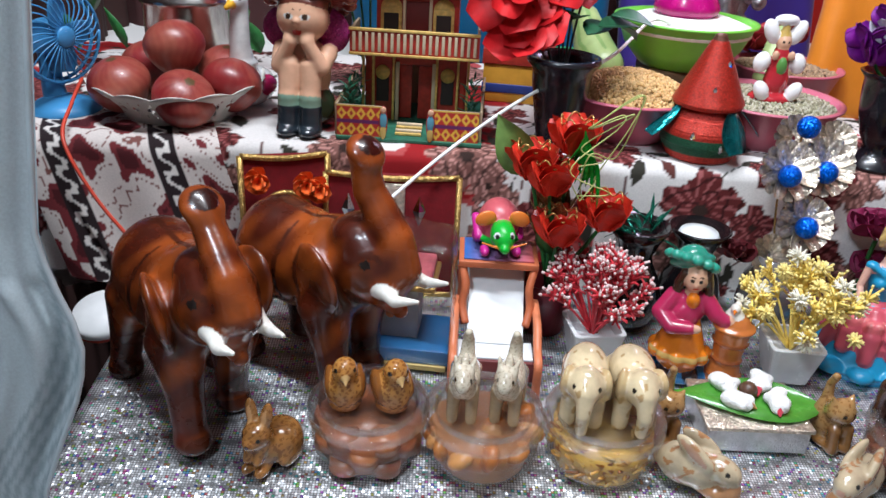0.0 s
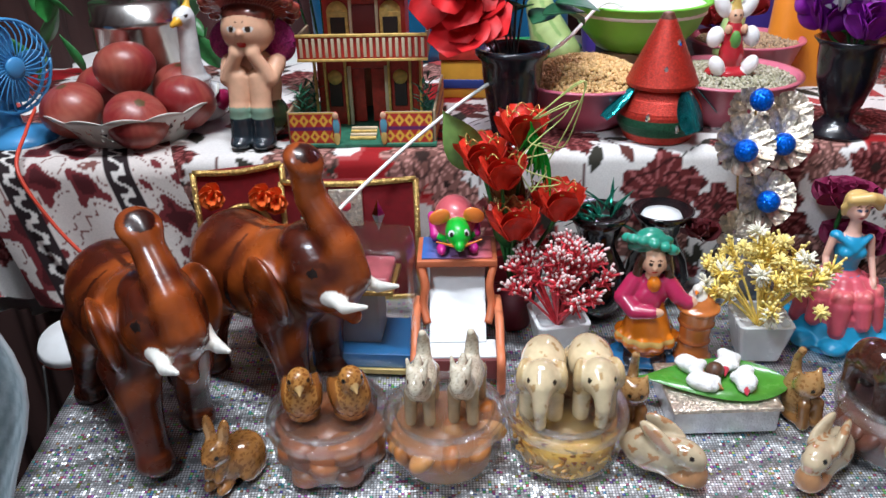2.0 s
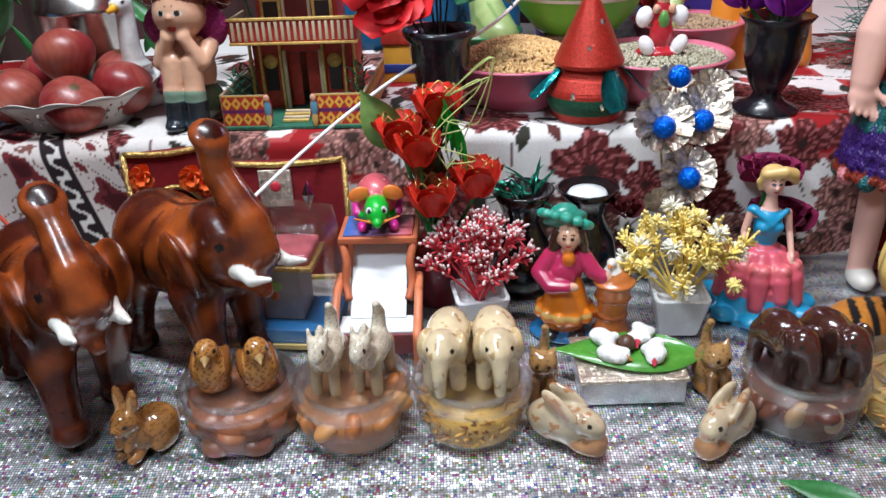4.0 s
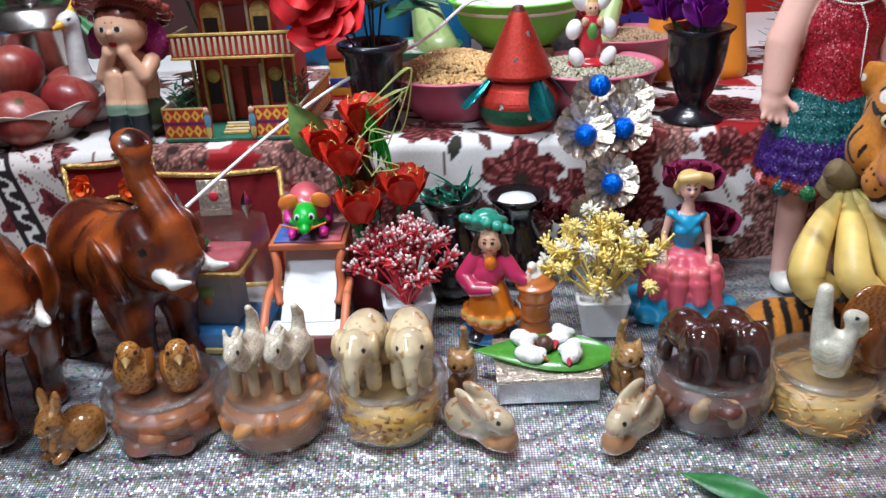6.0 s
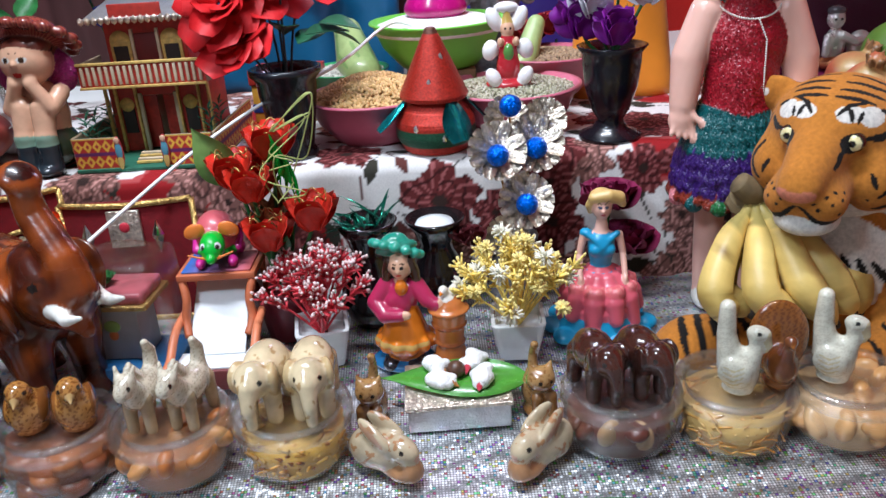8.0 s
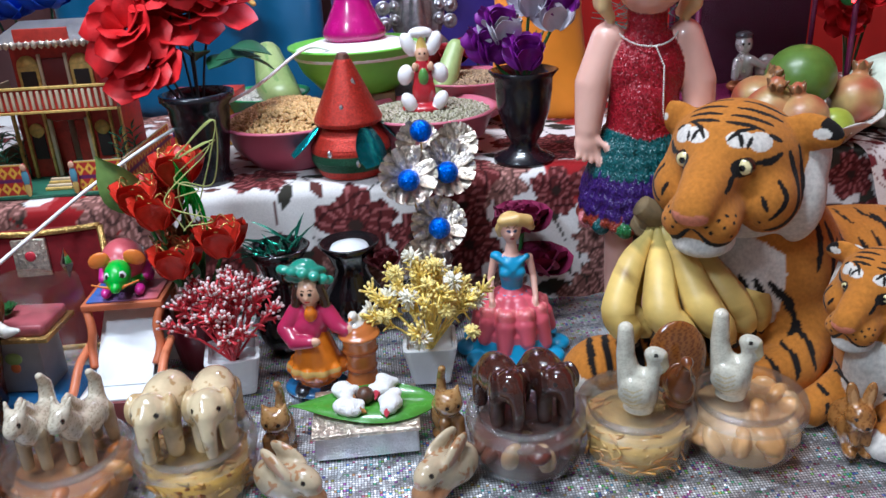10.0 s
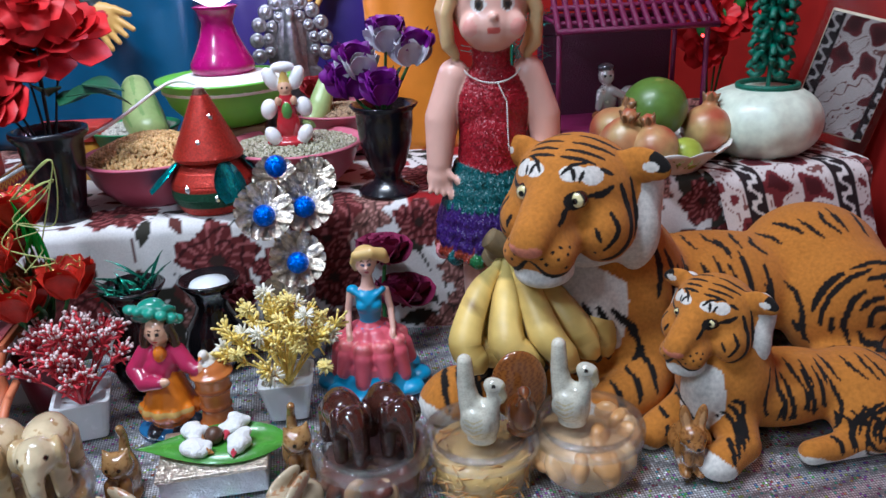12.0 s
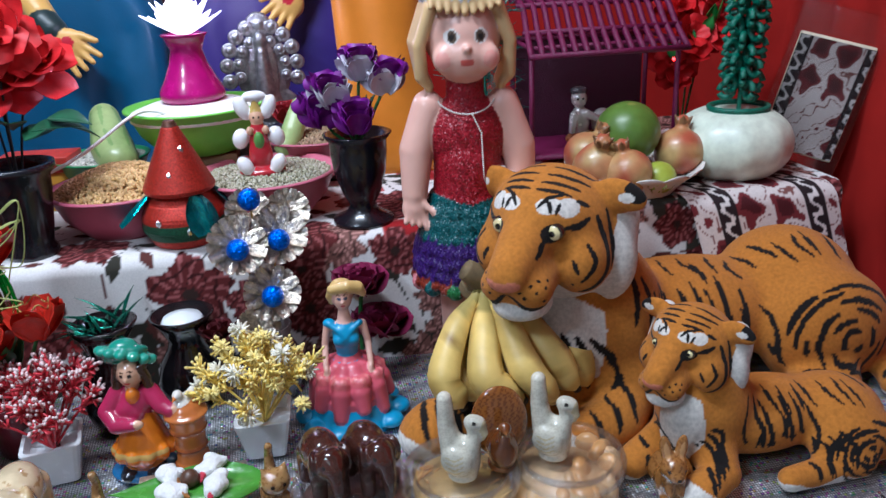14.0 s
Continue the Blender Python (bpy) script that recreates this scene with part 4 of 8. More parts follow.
def shells(cols, seed, n=22, size=0.014):
    def fn(ob):
        rng = np.random.RandomState(seed)
        p = []
        for k in range(n):
            a, z = k * 2.4, 0.012 + 0.027 * ((k * 0.37) % 1)
            r = 0.0385 if k % 5 else 0.014
            p.append((pose(r * math.cos(a), r * math.sin(a), z, *rng.uniform(0, 360, 3)) @ Matrix.Diagonal((size, size * 0.8, size * 0.5, 1)), "blob"))
        fill_tub(ob, cols, p)
    return fn


def strands(cols, seed, n=420, length=0.02, width=0.0011):
    def fn(ob):
        rng = np.random.RandomState(seed)
        p = []
        for k in range(n):
            a, r, z = rng.uniform(0, 6.28), 0.0435 * math.sqrt(rng.uniform(0.3, 1)), rng.uniform(0.005, 0.041)
            p.append((pose(r * math.cos(a), r * math.sin(a), z, 90 + rng.uniform(-30, 30), 0, math.degrees(a) + rng.uniform(-50, 50)) @ Matrix.Diagonal((width, width, length * rng.uniform(0.5, 0.85), 1)), "strand"))
        p.append((pose(0, 0, 0.021) @ Matrix.Diagonal((0.039, 0.039, 0.035, 1)), "round"))
        fill_tub(ob, cols, p)
    return fn


JARS = ((-0.042, 0.547), (0.058, 0.543), (0.163, 0.545), (0.450, 0.54), (0.547, 0.533), (0.645, 0.528))
jar("clear plastic tub of reddish brown rounds under two bird figures", *JARS[0], rounds([(0.26, 0.075, 0.02), (0.34, 0.11, 0.03), (0.2, 0.05, 0.015)], 1))
jar("clear plastic tub of tan biscuits under two goat figures", *JARS[1], shells([(0.4, 0.15, 0.04), (0.52, 0.24, 0.08), (0.44, 0.14, 0.03)], 2, 22, 0.016))
jar("clear plastic tub of yellow flakes under two pale elephants", *JARS[2], strands([(0.62, 0.36, 0.07), (0.62, 0.3, 0.04), (0.5, 0.24, 0.04), (0.3, 0.1, 0.02)], 3, 520, 0.015, 0.0019))
jar("clear plastic tub of dark sweets under two dark elephants", *JARS[3], shells([(0.12, 0.04, 0.025), (0.16, 0.055, 0.03), (0.11, 0.03, 0.02), (0.4, 0.24, 0.12)], 4, 26, 0.0145))
jar("clear plastic tub of fried strands under swan and peacock figures", *JARS[4], strands([(0.66, 0.42, 0.14), (0.66, 0.32, 0.06), (0.6, 0.26, 0.04)], 5))
jar("clear plastic tub of pale shell sweets under a swan figure", *JARS[5], shells([(0.64, 0.4, 0.2), (0.62, 0.34, 0.14), (0.55, 0.28, 0.1)], 6, 24, 0.017))


def on_lid(k, dx, dy):
    x, y = JARS[k]
    return (x + dx, y + dy, low(y) + 0.0472)


# glazed figures on the lids
def bird(col, dk):
    return [E((0, 0, 2.0), (1.55, 2.0, 1.95), col, (18, 0, 0)), E((0, -0.7, 4.1), (1.05, 1.1, 1.1), col), T([(0, -1.7, 4.0), (0, -2.3, 3.6)], (0.3, 0.1), (0.55, 0.35, 0.14)), T([(0, 1.6, 1.6), (0, 3.0, 1.5)], (0.9, 0.4), dk),
            E((1.3, 0.4, 2.2), (0.5, 1.6, 1.2), dk, (20, 0, 0)), E((-1.3, 0.4, 2.2), (0.5, 1.6, 1.2), dk, (20, 0, 0)), D((0.75, -1.3, 4.4), 0.22, BLACK), D((-0.75, -1.3, 4.4), 0.22, BLACK), E((0, 0.2, 0.35), (1.5, 1.6, 0.5), dk)]


def speckle(cols_a, cols_b, f=2.2, cut=0.45):
    def post(v, cols, which):
        n = np.sin(f * 2.1 * v[:, 0] + 1.3 * np.sin(f * 1.7 * v[:, 2])) * np.sin(f * 1.9 * v[:, 2] + 1.1 * np.sin(f * 2.3 * v[:, 1])) + 0.4 * np.sin(f * 5 * v[:, 1]) * np.sin(f * 6 * v[:, 0])
        cols = cols.copy()
        near = np.abs(cols - np.array(cols_a)).sum(1) < 0.01
        cols[near & (n > cut)] = cols_b
        return cols
    return post


AMB, AMBD = (0.38, 0.17, 0.04), (0.2, 0.07, 0.015)
me = sculpt("bird_figure", bird(AMB, AMBD), 0.11, 0.5, post=speckle(AMB, AMBD, 4.5, 0.3))
for i, (dx, turn) in enumerate(((-0.0205, 8), (0.0205, 22))):
    solo("bird_figure", "small amber glazed bird figure on a tub lid", "bird figure", me if i == 0 else me.copy(), P_CERAMIC, on_lid(0, dx, 0.0), turn, "pair of glazed birds")

CRM, GREYC = (0.62, 0.55, 0.42), (0.36, 0.26, 0.15)


def goat():
    b = [E((0, 0.6, 3.2), (1.35, 2.6, 1.45), CRM), T([(0, -1.3, 3.6), (0, -2.1, 5.2)], (1.1, 0.85), CRM), E((0, -2.7, 5.2), (0.75, 1.25, 0.8), CRM, (30, 0, 0)), T([(0, 2.4, 4.0), (0, 2.7, 5.6), (0, 2.2, 6.6)], (0.7, 0.55, 0.35), CRM)]
    for s in (1, -1):
        b += [T([(s * 0.75, -1.2, 3), (s * 0.8, -1.3, 0.2)], (0.6, 0.5), GREYC), T([(s * 0.75, 2.2, 3), (s * 0.8, 2.3, 0.2)], (0.65, 0.5), GREYC), T([(s * 0.55, -2.2, 5.8), (s * 0.8, -1.8, 6.7)], (0.3, 0.15), CRM), D((s * 0.7, -3.1, 5.4), 0.22, BLACK)]
    for k in range(6):
        b.append(T([(0, -1.3 + 0.3 * k, 6.2 - 0.38 * k), (0, -1.0 + 0.35 * k, 6.5 - 0.42 * k)], (0.38, 0.2), CRM))
    return b


me = sculpt("goat_figure", goat(), 0.11, 0.35, post=speckle(CRM, (0.42, 0.36, 0.27), 6, 0.5))
for i, (dx, turn) in enumerate(((-0.019, -6), (0.019, -14))):
    solo("goat_figure", "small cream glazed goat figure on a tub lid", "goat figure", me if i == 0 else me.copy(), P_CERAMIC, on_lid(1, dx, 0.002), turn, "pair of glazed goats")


def small_elephant(col, dk):
    b = [E((0, 0.8, 3.5), (1.75, 2.6, 1.95), col), E((0, -2.0, 4.0), (1.35, 1.3, 1.5), col), T([(0, -3.0, 3.9), (0, -3.5, 2.4), (0, -3.3, 0.9)], (0.75, 0.55, 0.45), col)]
    for s in (1, -1):
        b += [T([(s * 0.95, -1.1, 3), (s, -1.2, 0.3)], (0.75, 0.65), col), T([(s * 1.0, 2.4, 3), (s * 1.05, 2.5, 0.3)], (0.8, 0.7), col), E((s * 1.4, -1.4, 3.9), (0.4, 1.0, 1.3), dk, (0, 0, s * 20)), D((s * 0.95, -2.9, 4.4), 0.2, BLACK)]
    return b


CRE, CRED, CHO, CHOD = (0.62, 0.5, 0.31), (0.5, 0.36, 0.18), (0.045, 0.014, 0.009), (0.03, 0.009, 0.006)
me = sculpt("small_elephant", small_elephant(CRE, CRED), 0.12, 0.5, post=speckle(CRE, (0.4, 0.26, 0.12), 1.3, 0.75))
for i, (dx, turn) in enumerate(((-0.021, -10), (0.021, 2))):
    solo("small_elephant", "small cream glazed elephant figure on a tub lid", "elephant figure", me if i == 0 else me.copy(), P_CERAMIC, on_lid(2, dx, 0.004), turn, "pair of cream elephants", s=1.12)
me = sculpt("small_elephant", small_elephant(CHO, CHOD), 0.12, 0.5)
for i, (dx, turn) in enumerate(((-0.02, 14), (0.02, 18))):
    solo("small_elephant", "small dark chocolate glazed elephant figure on a tub lid", "elephant figure", me if i == 0 else me.copy(), P_CERAMIC, on_lid(3, dx, 0.002), turn, "pair of dark elephants")


def swan(col, dk):
    return [E((0, -0.1, 2.2), (1.3, 1.55, 2.2), col, (-8, 0, 0)), T([(0, 0.7, 2.4), (0, 1.25, 5.4), (0, 1.35, 7.9)], (1.15, 0.82, 0.66), col), T([(0, -0.8, 3.0), (0.05, -1.2, 4.6), (0.05, -0.95, 5.7)], (0.85, 0.62, 0.55), col), E((0.05, -1.2, 5.9), (0.62, 0.85, 0.66), col), T([(0.05, -1.8, 5.8), (0.05, -2.15, 4.9), (0.05, -2.0, 4.3)], (0.4, 0.26, 0.12), dk),
            Q((0.7, -1.4, 6.1), 0.17, BLACK), Q((-0.6, -1.4, 6.1), 0.17, BLACK), E((1.05, 0.3, 2.3), (0.45, 1.3, 1.3), col, (-20, 0, 0)), E((-1.05, 0.3, 2.3), (0.45, 1.3, 1.3), col, (-20, 0, 0)), E((0, 0, 0.4), (1.15, 1.3, 0.45), col)] + [S([(q * 1.6, 1.2, 1.5 + 0.5 * k), (q * 1.7, 0.3, 1.2 + 0.5 * k), (q * 1.6, -0.5, 1.7 + 0.5 * k)], 0.08, dk) for q in (1, -1) for k in range(4)]


SW, SWD = (0.6, 0.57, 0.46), (0.5, 0.42, 0.25)
me = sculpt("swan_figure", swan(SW, SWD), 0.11, 0.45, post=speckle(SW, (0.52, 0.48, 0.38), 7, 0.35))
solo("swan_figure", "small cream glazed swan figure with tail held high", "swan figure", me, P_CERAMIC, on_lid(4, 0.0, -0.006), 62, s=1.0)
solo("swan_figure", "small cream glazed swan figure on the last tub", "swan figure", me.copy(), P_CERAMIC, on_lid(5, -0.012, 0.006), 55, s=1.0)
PK, PKD = (0.24, 0.08, 0.015), (0.14, 0.04, 0.008)
pk = [E((0, 1.0, 3.6), (2.3, 0.7, 3.0), PK, (-8, 0, 0)), E((0, -0.3, 1.9), (1.2, 1.5, 1.6), PKD), T([(0, -1.0, 2.6), (0, -1.3, 4.0), (0, -1.5, 4.6)], (0.65, 0.45, 0.5), PKD), T([(0, -1.8, 4.6), (0, -2.3, 4.4)], (0.2, 0.08), PK), E((0, 0, 0.4), (1.2, 1.3, 0.5), PKD)]
solo("peacock_figure", "small brown glazed peacock figure with fanned tail", "peacock figure", sculpt("peacock_figure", pk, 0.11, 0.3, post=speckle(PK, PKD, 6, 0.2)), P_CERAMIC, on_lid(4, 0.038, 0.0), -6, s=1.12)


# rabbits and cats that sit on the cloth
def rabbit(col, dk):
    b = [E((0.5, 1.3, 1.7), (1.9, 2.0, 1.75), col), E((0, -0.4, 1.9), (1.35, 1.2, 1.9), col), E((0, -1.0, 3.6), (1.15, 1.15, 1.1), col, (-10, 0, 0)), E((0, -2.0, 3.3), (0.6, 0.5, 0.5), col), E((0.8, 3.2, 1.2), 0.6, dk), E((0.6, -1.4, 0.5), (0.5, 0.9, 0.5), col), E((-0.6, -1.4, 0.5), (0.5, 0.9, 0.5), col), E((1.7, 1.0, 0.9), (0.7, 1.5, 0.95), col)]
    for s in (1, -1):
        b += [E((s * 0.66, -0.6, 5.2), (0.52, 0.34, 1.25), col, (-8, s * 10, 0)), S([(s * 0.58, -1.2, 4.5), (s * 0.74, -1.1, 5.9)], 0.24, (0.5, 0.26, 0.1)), Q((s * 0.7, -1.9, 3.85), 0.17, BLACK), T([(s * 0.55, -1.3, 2.6), (s * 0.45, -1.8, 1.6)], (0.42, 0.36), col), S([(s * 1.1, -1.2, 2.6), (s * 0.9, -1.9, 1.3)], 0.12, dk)]
    return b + [Q((0, -2.5, 3.4), 0.16, BLACK), S([(1.4, -0.8, 2.8), (1.7, -0.4, 1.6), (1.2, -0.9, 0.8)], 0.14, dk)]


def bunny(col, dk):
    b = [E((0, 1.3, 1.7), (1.5, 2.1, 1.7), col), E((0, -0.2, 1.9), (1.25, 1.4, 1.7), col), E((0, -1.6, 2.7), (1.0, 1.5, 1.05), col, (14, 0, 0)), E((0, -1.5, 0.8), (1.15, 1.7, 0.8), dk), E((0, -2.5, 1.2), (0.9, 0.8, 1.0), dk), E((0, 3.2, 1.4), 0.5, col), Q((0, -3.1, 2.4), (0.35, 0.35, 0.3), (0.55, 0.3, 0.2))]
    for s in (1, -1):
        b += [E((s * 0.75, 0.5, 3.7), (0.4, 1.7, 0.75), col, (24, 0, s * 8)), S([(s * 1.15, -0.6, 3.2), (s * 1.2, 0.5, 3.8), (s * 1.1, 1.6, 4.3)], 0.36, (0.42, 0.24, 0.15)), Q((s * 0.85, -2.2, 3.1), 0.2, BLACK), S([(s * 1.4, 0.2, 2.2), (s * 1.6, 1.2, 1.2), (s * 1.4, 0.4, 0.5)], 0.12, dk)]
    return b


def cat(col, dk):
    b = [E((0, 0.6, 2.2), (1.4, 1.8, 2.1), col), E((0, -0.5, 4.0), (1.35, 1.3, 1.2), col), T([(0, 1.4, 3.5), (0.1, 1.6, 5.6), (0.1, 1.2, 6.6)], (0.6, 0.4, 0.38), col), E((0, 0, 0.5), (1.5, 1.8, 0.6), dk), T([(0.7, -1.2, 2.4), (0.7, -1.5, 0.4)], (0.55, 0.5), dk), T([(-0.7, -1.2, 2.4), (-0.7, -1.5, 0.4)], (0.55, 0.5), dk)]
    for s in (1, -1):
        b += [T([(s * 0.8, -0.4, 4.9), (s * 1.05, -0.3, 5.5)], (0.42, 0.12), col), D((s * 0.55, -1.7, 4.2), 0.2, BLACK)]
    return b


RB, RBD = (0.3, 0.13, 0.035), (0.18, 0.07, 0.018)
me = sculpt("rabbit_figure", rabbit(RB, RBD), 0.11, 0.4, post=speckle(RB, RBD, 5, 0.4))
solo("rabbit_figure", "small brown glazed rabbit with upright ears beside the elephant", "rabbit figure", me, P_CERAMIC, (-0.128, 0.525, 0.0), -22, s=1.08)
solo("rabbit_figure", "small brown glazed rabbit beside the tiger cub", "rabbit figure", me.copy(), P_CERAMIC, (0.737, 0.51, 0.0), -10, s=1.08)
BU, BUD = (0.5, 0.4, 0.26), (0.4, 0.2, 0.09)
me = sculpt("bunny_figure", bunny(BU, BUD), 0.11, 0.4, post=speckle(BU, BUD, 1.6, 0.6))
solo("bunny_figure", "small cream and tan glazed bunny with ears laid back", "rabbit figure", me, P_CERAMIC, (0.243, 0.515, 0.0), 52, "pair of cream bunnies", s=1.12)
solo("bunny_figure", "small cream and tan glazed bunny with ears laid back", "rabbit figure", me.copy(), P_CERAMIC, (0.374, 0.508, 0.0), -48, "pair of cream bunnies", s=1.12)
CT, CTD = (0.34, 0.19, 0.07), (0.22, 0.1, 0.03)
me = sculpt("cat_figure", cat(CT, CTD), 0.11, 0.4, post=speckle(CT, CTD, 4, 0.5))
solo("cat_figure", "small tan glazed sitting cat beside the leaf stand", "cat figure", me, P_CERAMIC, (0.229, 0.578, 0.004), -8, "pair of glazed cats")
solo("cat_figure", "small tan glazed sitting cat beside the leaf stand", "cat figure", me.copy(), P_CERAMIC, (0.384, 0.578, 0.004), 14, "pair of glazed cats")
cow = [E((0, 0, 2.4), (2.6, 1.5, 1.5), WHITE), E((-2.6, 0, 3.2), (1.1, 0.9, 0.9), BLACK), T([(-2.6, 0.5, 3.8), (-2.9, 0.8, 4.6)], (0.3, 0.1), BLACK), T([(-2.6, -0.5, 3.8), (-2.9, -0.8, 4.6)], (0.3, 0.1), BLACK), D((1, -1, 3), 1.1, BLACK)] + [T([(x, y, 2), (x, y, 0.3)], (0.6, 0.5), WHITE) for x in (-1.6, 1.6) for y in (-0.8, 0.8)]
solo("cow_figure", "small black and white glazed cow by the cub", "cow figure", sculpt("cow_figure", cow, 0.14, 0.3), P_CERAMIC, (0.915, 0.425, -0.01), 20)

# leaf stand with cotton swans
st = thing("leaf_stand", "low silver foil covered stand", "stand", (0.309, 0.592, low(0.592) - 0.001), 0)
part("block", box(0.094, 0.07, 0.026, (0, 0, 0.0135), 0.002), mat("silver_foil_paper", (0.75, 0.76, 0.78), 0.3, 0.85, vary=0.2, bump=0.6, bump_scale=400), st)
part("edge_trim", box(0.098, 0.074, 0.004, (0, 0, 0.0265), 0.001), SILVER_GLITTER, st)
bm = bmesh.new()
blade(0.142, 0.066, pose(0.071, 0, 0, 0, 0, 90), bm, 0.03, 14, 0.0005, 0.06)
solo("green_leaf", "glossy pointed green leaf lying on the silver stand", "leaf", bm, mat("fresh_leaf", (0.07, 0.26, 0.03), 0.25, vary=0.2, scale=60, coat=0.4, bump=0.15, bump_scale=200), (0.307, 0.596, low(0.592) + 0.0285), -4)
COTW = (0.85, 0.84, 0.82)
for i, (dx, dy, turn) in enumerate(((-0.021, 0.014, 35), (0.017, 0.016, -30), (-0.018, -0.014, 65), (0.022, -0.012, -15))):
    rg = random.Random(40 + i)
    pad = [E((0, 0, 0.85), (0.95, 1.35, 0.8), COTW)] + [E((rg.uniform(-0.75, 0.75), rg.uniform(-1.15, 1.15), rg.uniform(0.6, 1.2)), (rg.uniform(0.35, 0.6), rg.uniform(0.4, 0.65), rg.uniform(0.3, 0.5)), COTW) for k in range(16)]
    pad.append(T([(0, -1.3, 0.8), (0.1, -1.9, 0.5)], (0.3, 0.12), (0.6, 0.03, 0.06) if i % 2 else (0.55, 0.2, 0.03)))
    solo("cotton_swan", "tiny white cotton swan on the green leaf", "ornament", sculpt("cotton_swan", pad, 0.1, 0.25), P_COTTON, (0.31 + dx, 0.598 + dy, low(0.592) + 0.0285), turn, "ring of cotton swans")
solo("brown_seed", "small round brown seed between the cotton swans", "seed", ball(0.0085, (0, 0, 0.0085)), mat("seed_skin", (0.09, 0.04, 0.022), 0.4, vary=0.3, scale=300), (0.309, 0.599, low(0.592) + 0.0295))
bm = bmesh.new()
blade(0.07, 0.03, pose(0.035, 0, 0, 0, 0, 90), bm, 0.06, 10, 0.0005, 0.1)
solo("green_leaf", "green leaf on the silver cloth by the front edge", "leaf", bm, CUSHION_GREEN, (0.435, 0.448, -0.004), -25)

# figurine of a girl with a drum
FS = (0.68, 0.4, 0.26)
ORS, MGS, HRD, HATG = (0.75, 0.2, 0.01), (0.4, 0.02, 0.08), (0.045, 0.018, 0.01), (0.015, 0.19, 0.13)
girl = [E((-0.2, 0, 0.7), (3.1, 2.3, 0.75), (0.02, 0.13, 0.3))]
for q in (1, -1):
    girl += [T([(q * 0.9, -0.4, 2.8), (q * 1.1, -0.7, 1.2)], (0.8, 0.75), (0.015, 0.015, 0.02)), E((q * 1.15, -1.3, 1.0), (0.75, 1.1, 0.6), (0.015, 0.015, 0.02))]
girl += [T([(0, 0, 3.2), (0, 0, 6.4)], (2.35, 1.3), ORS)] + [E((2.3 * math.cos(a), 2.0 * math.sin(a), 2.9), (0.6, 0.6, 0.75), ORS) for a in np.arange(0, 6.2, 0.57)]
girl += [S([(2.9 * math.cos(a), 2.9 * math.sin(a), 3.3) for a in np.linspace(3.3, 6.1, 8)], 0.28, (0.55, 0.34, 0.1)), E((0, 0.1, 7.4), (1.6, 1.3, 1.7), MGS), E((-0.3, -0.9, 6.8), (1.2, 0.6, 1.2), MGS, (0, 25, 0)), E((0.2, -0.9, 8.6), (0.55, 0.5, 0.7), ORS),
         T([(-1.4, 0, 8.4), (-2.3, -0.6, 6.9), (-1.3, -1.7, 6.1), (0.2, -2.0, 6.3)], (0.8, 0.85, 0.7, 0.55), MGS), T([(1.4, 0, 8.4), (2.4, -0.6, 7.3), (3.2, -1.0, 7.0)], (0.8, 0.75, 0.55), MGS), E((0.7, -2.1, 6.4), (0.5, 0.35, 0.4), FS), E((3.6, -1.0, 7.1), 0.4, FS),
         T([(0, -0.1, 8.8), (0.05, -0.1, 9.6)], (0.55, 0.5), FS), E((0.1, -0.25, 10.4), (1.0, 1.05, 1.25), FS), E((0.1, -1.25, 10.2), (0.16, 0.2, 0.2), FS), E((0.1, 0.5, 10.3), (1.25, 0.9, 1.5), HRD), T([(-0.9, -0.3, 10.9), (-1.2, -0.1, 9.8), (-1.3, -0.2, 8.8)], (0.4, 0.45, 0.35), HRD), T([(1.1, -0.3, 10.9), (1.35, -0.1, 9.8), (1.5, -0.2, 8.9)], (0.4, 0.45, 0.35), HRD),
         E((-0.35, 0.7, 11.7), (2.0, 1.5, 0.75), HATG, (-28, -14, 0)), E((-0.5, 0.6, 12.3), (1.3, 1.2, 0.9), (0.02, 0.25, 0.17), (-18, -14, 0)),
         Q((0.5, -1.3, 10.6), (0.2, 0.3, 0.15), BLACK), Q((-0.3, -1.3, 10.6), (0.2, 0.3, 0.15), BLACK), Q((0.1, -1.3, 9.75), (0.24, 0.3, 0.12), (0.55, 0.03, 0.04)), S([(0.25, -1.2, 10.95), (0.75, -1.1, 10.95)], 0.08, HRD), S([(-0.5, -1.2, 10.95), (-0.05, -1.2, 10.95)], 0.08, HRD)]
for k in range(13):
    a = k * 0.483
    girl.append(E((-0.35 + 2.05 * math.cos(a), 0.7 + 1.45 * math.sin(a), 11.65 - 0.75 * math.sin(a) + 0.5 * math.cos(a) * -1), (0.5, 0.5, 0.42), (0.03, 0.3, 0.21)))
TC, TCD, DOVE = (0.5, 0.15, 0.035), (0.32, 0.08, 0.02), (0.72, 0.68, 0.6)
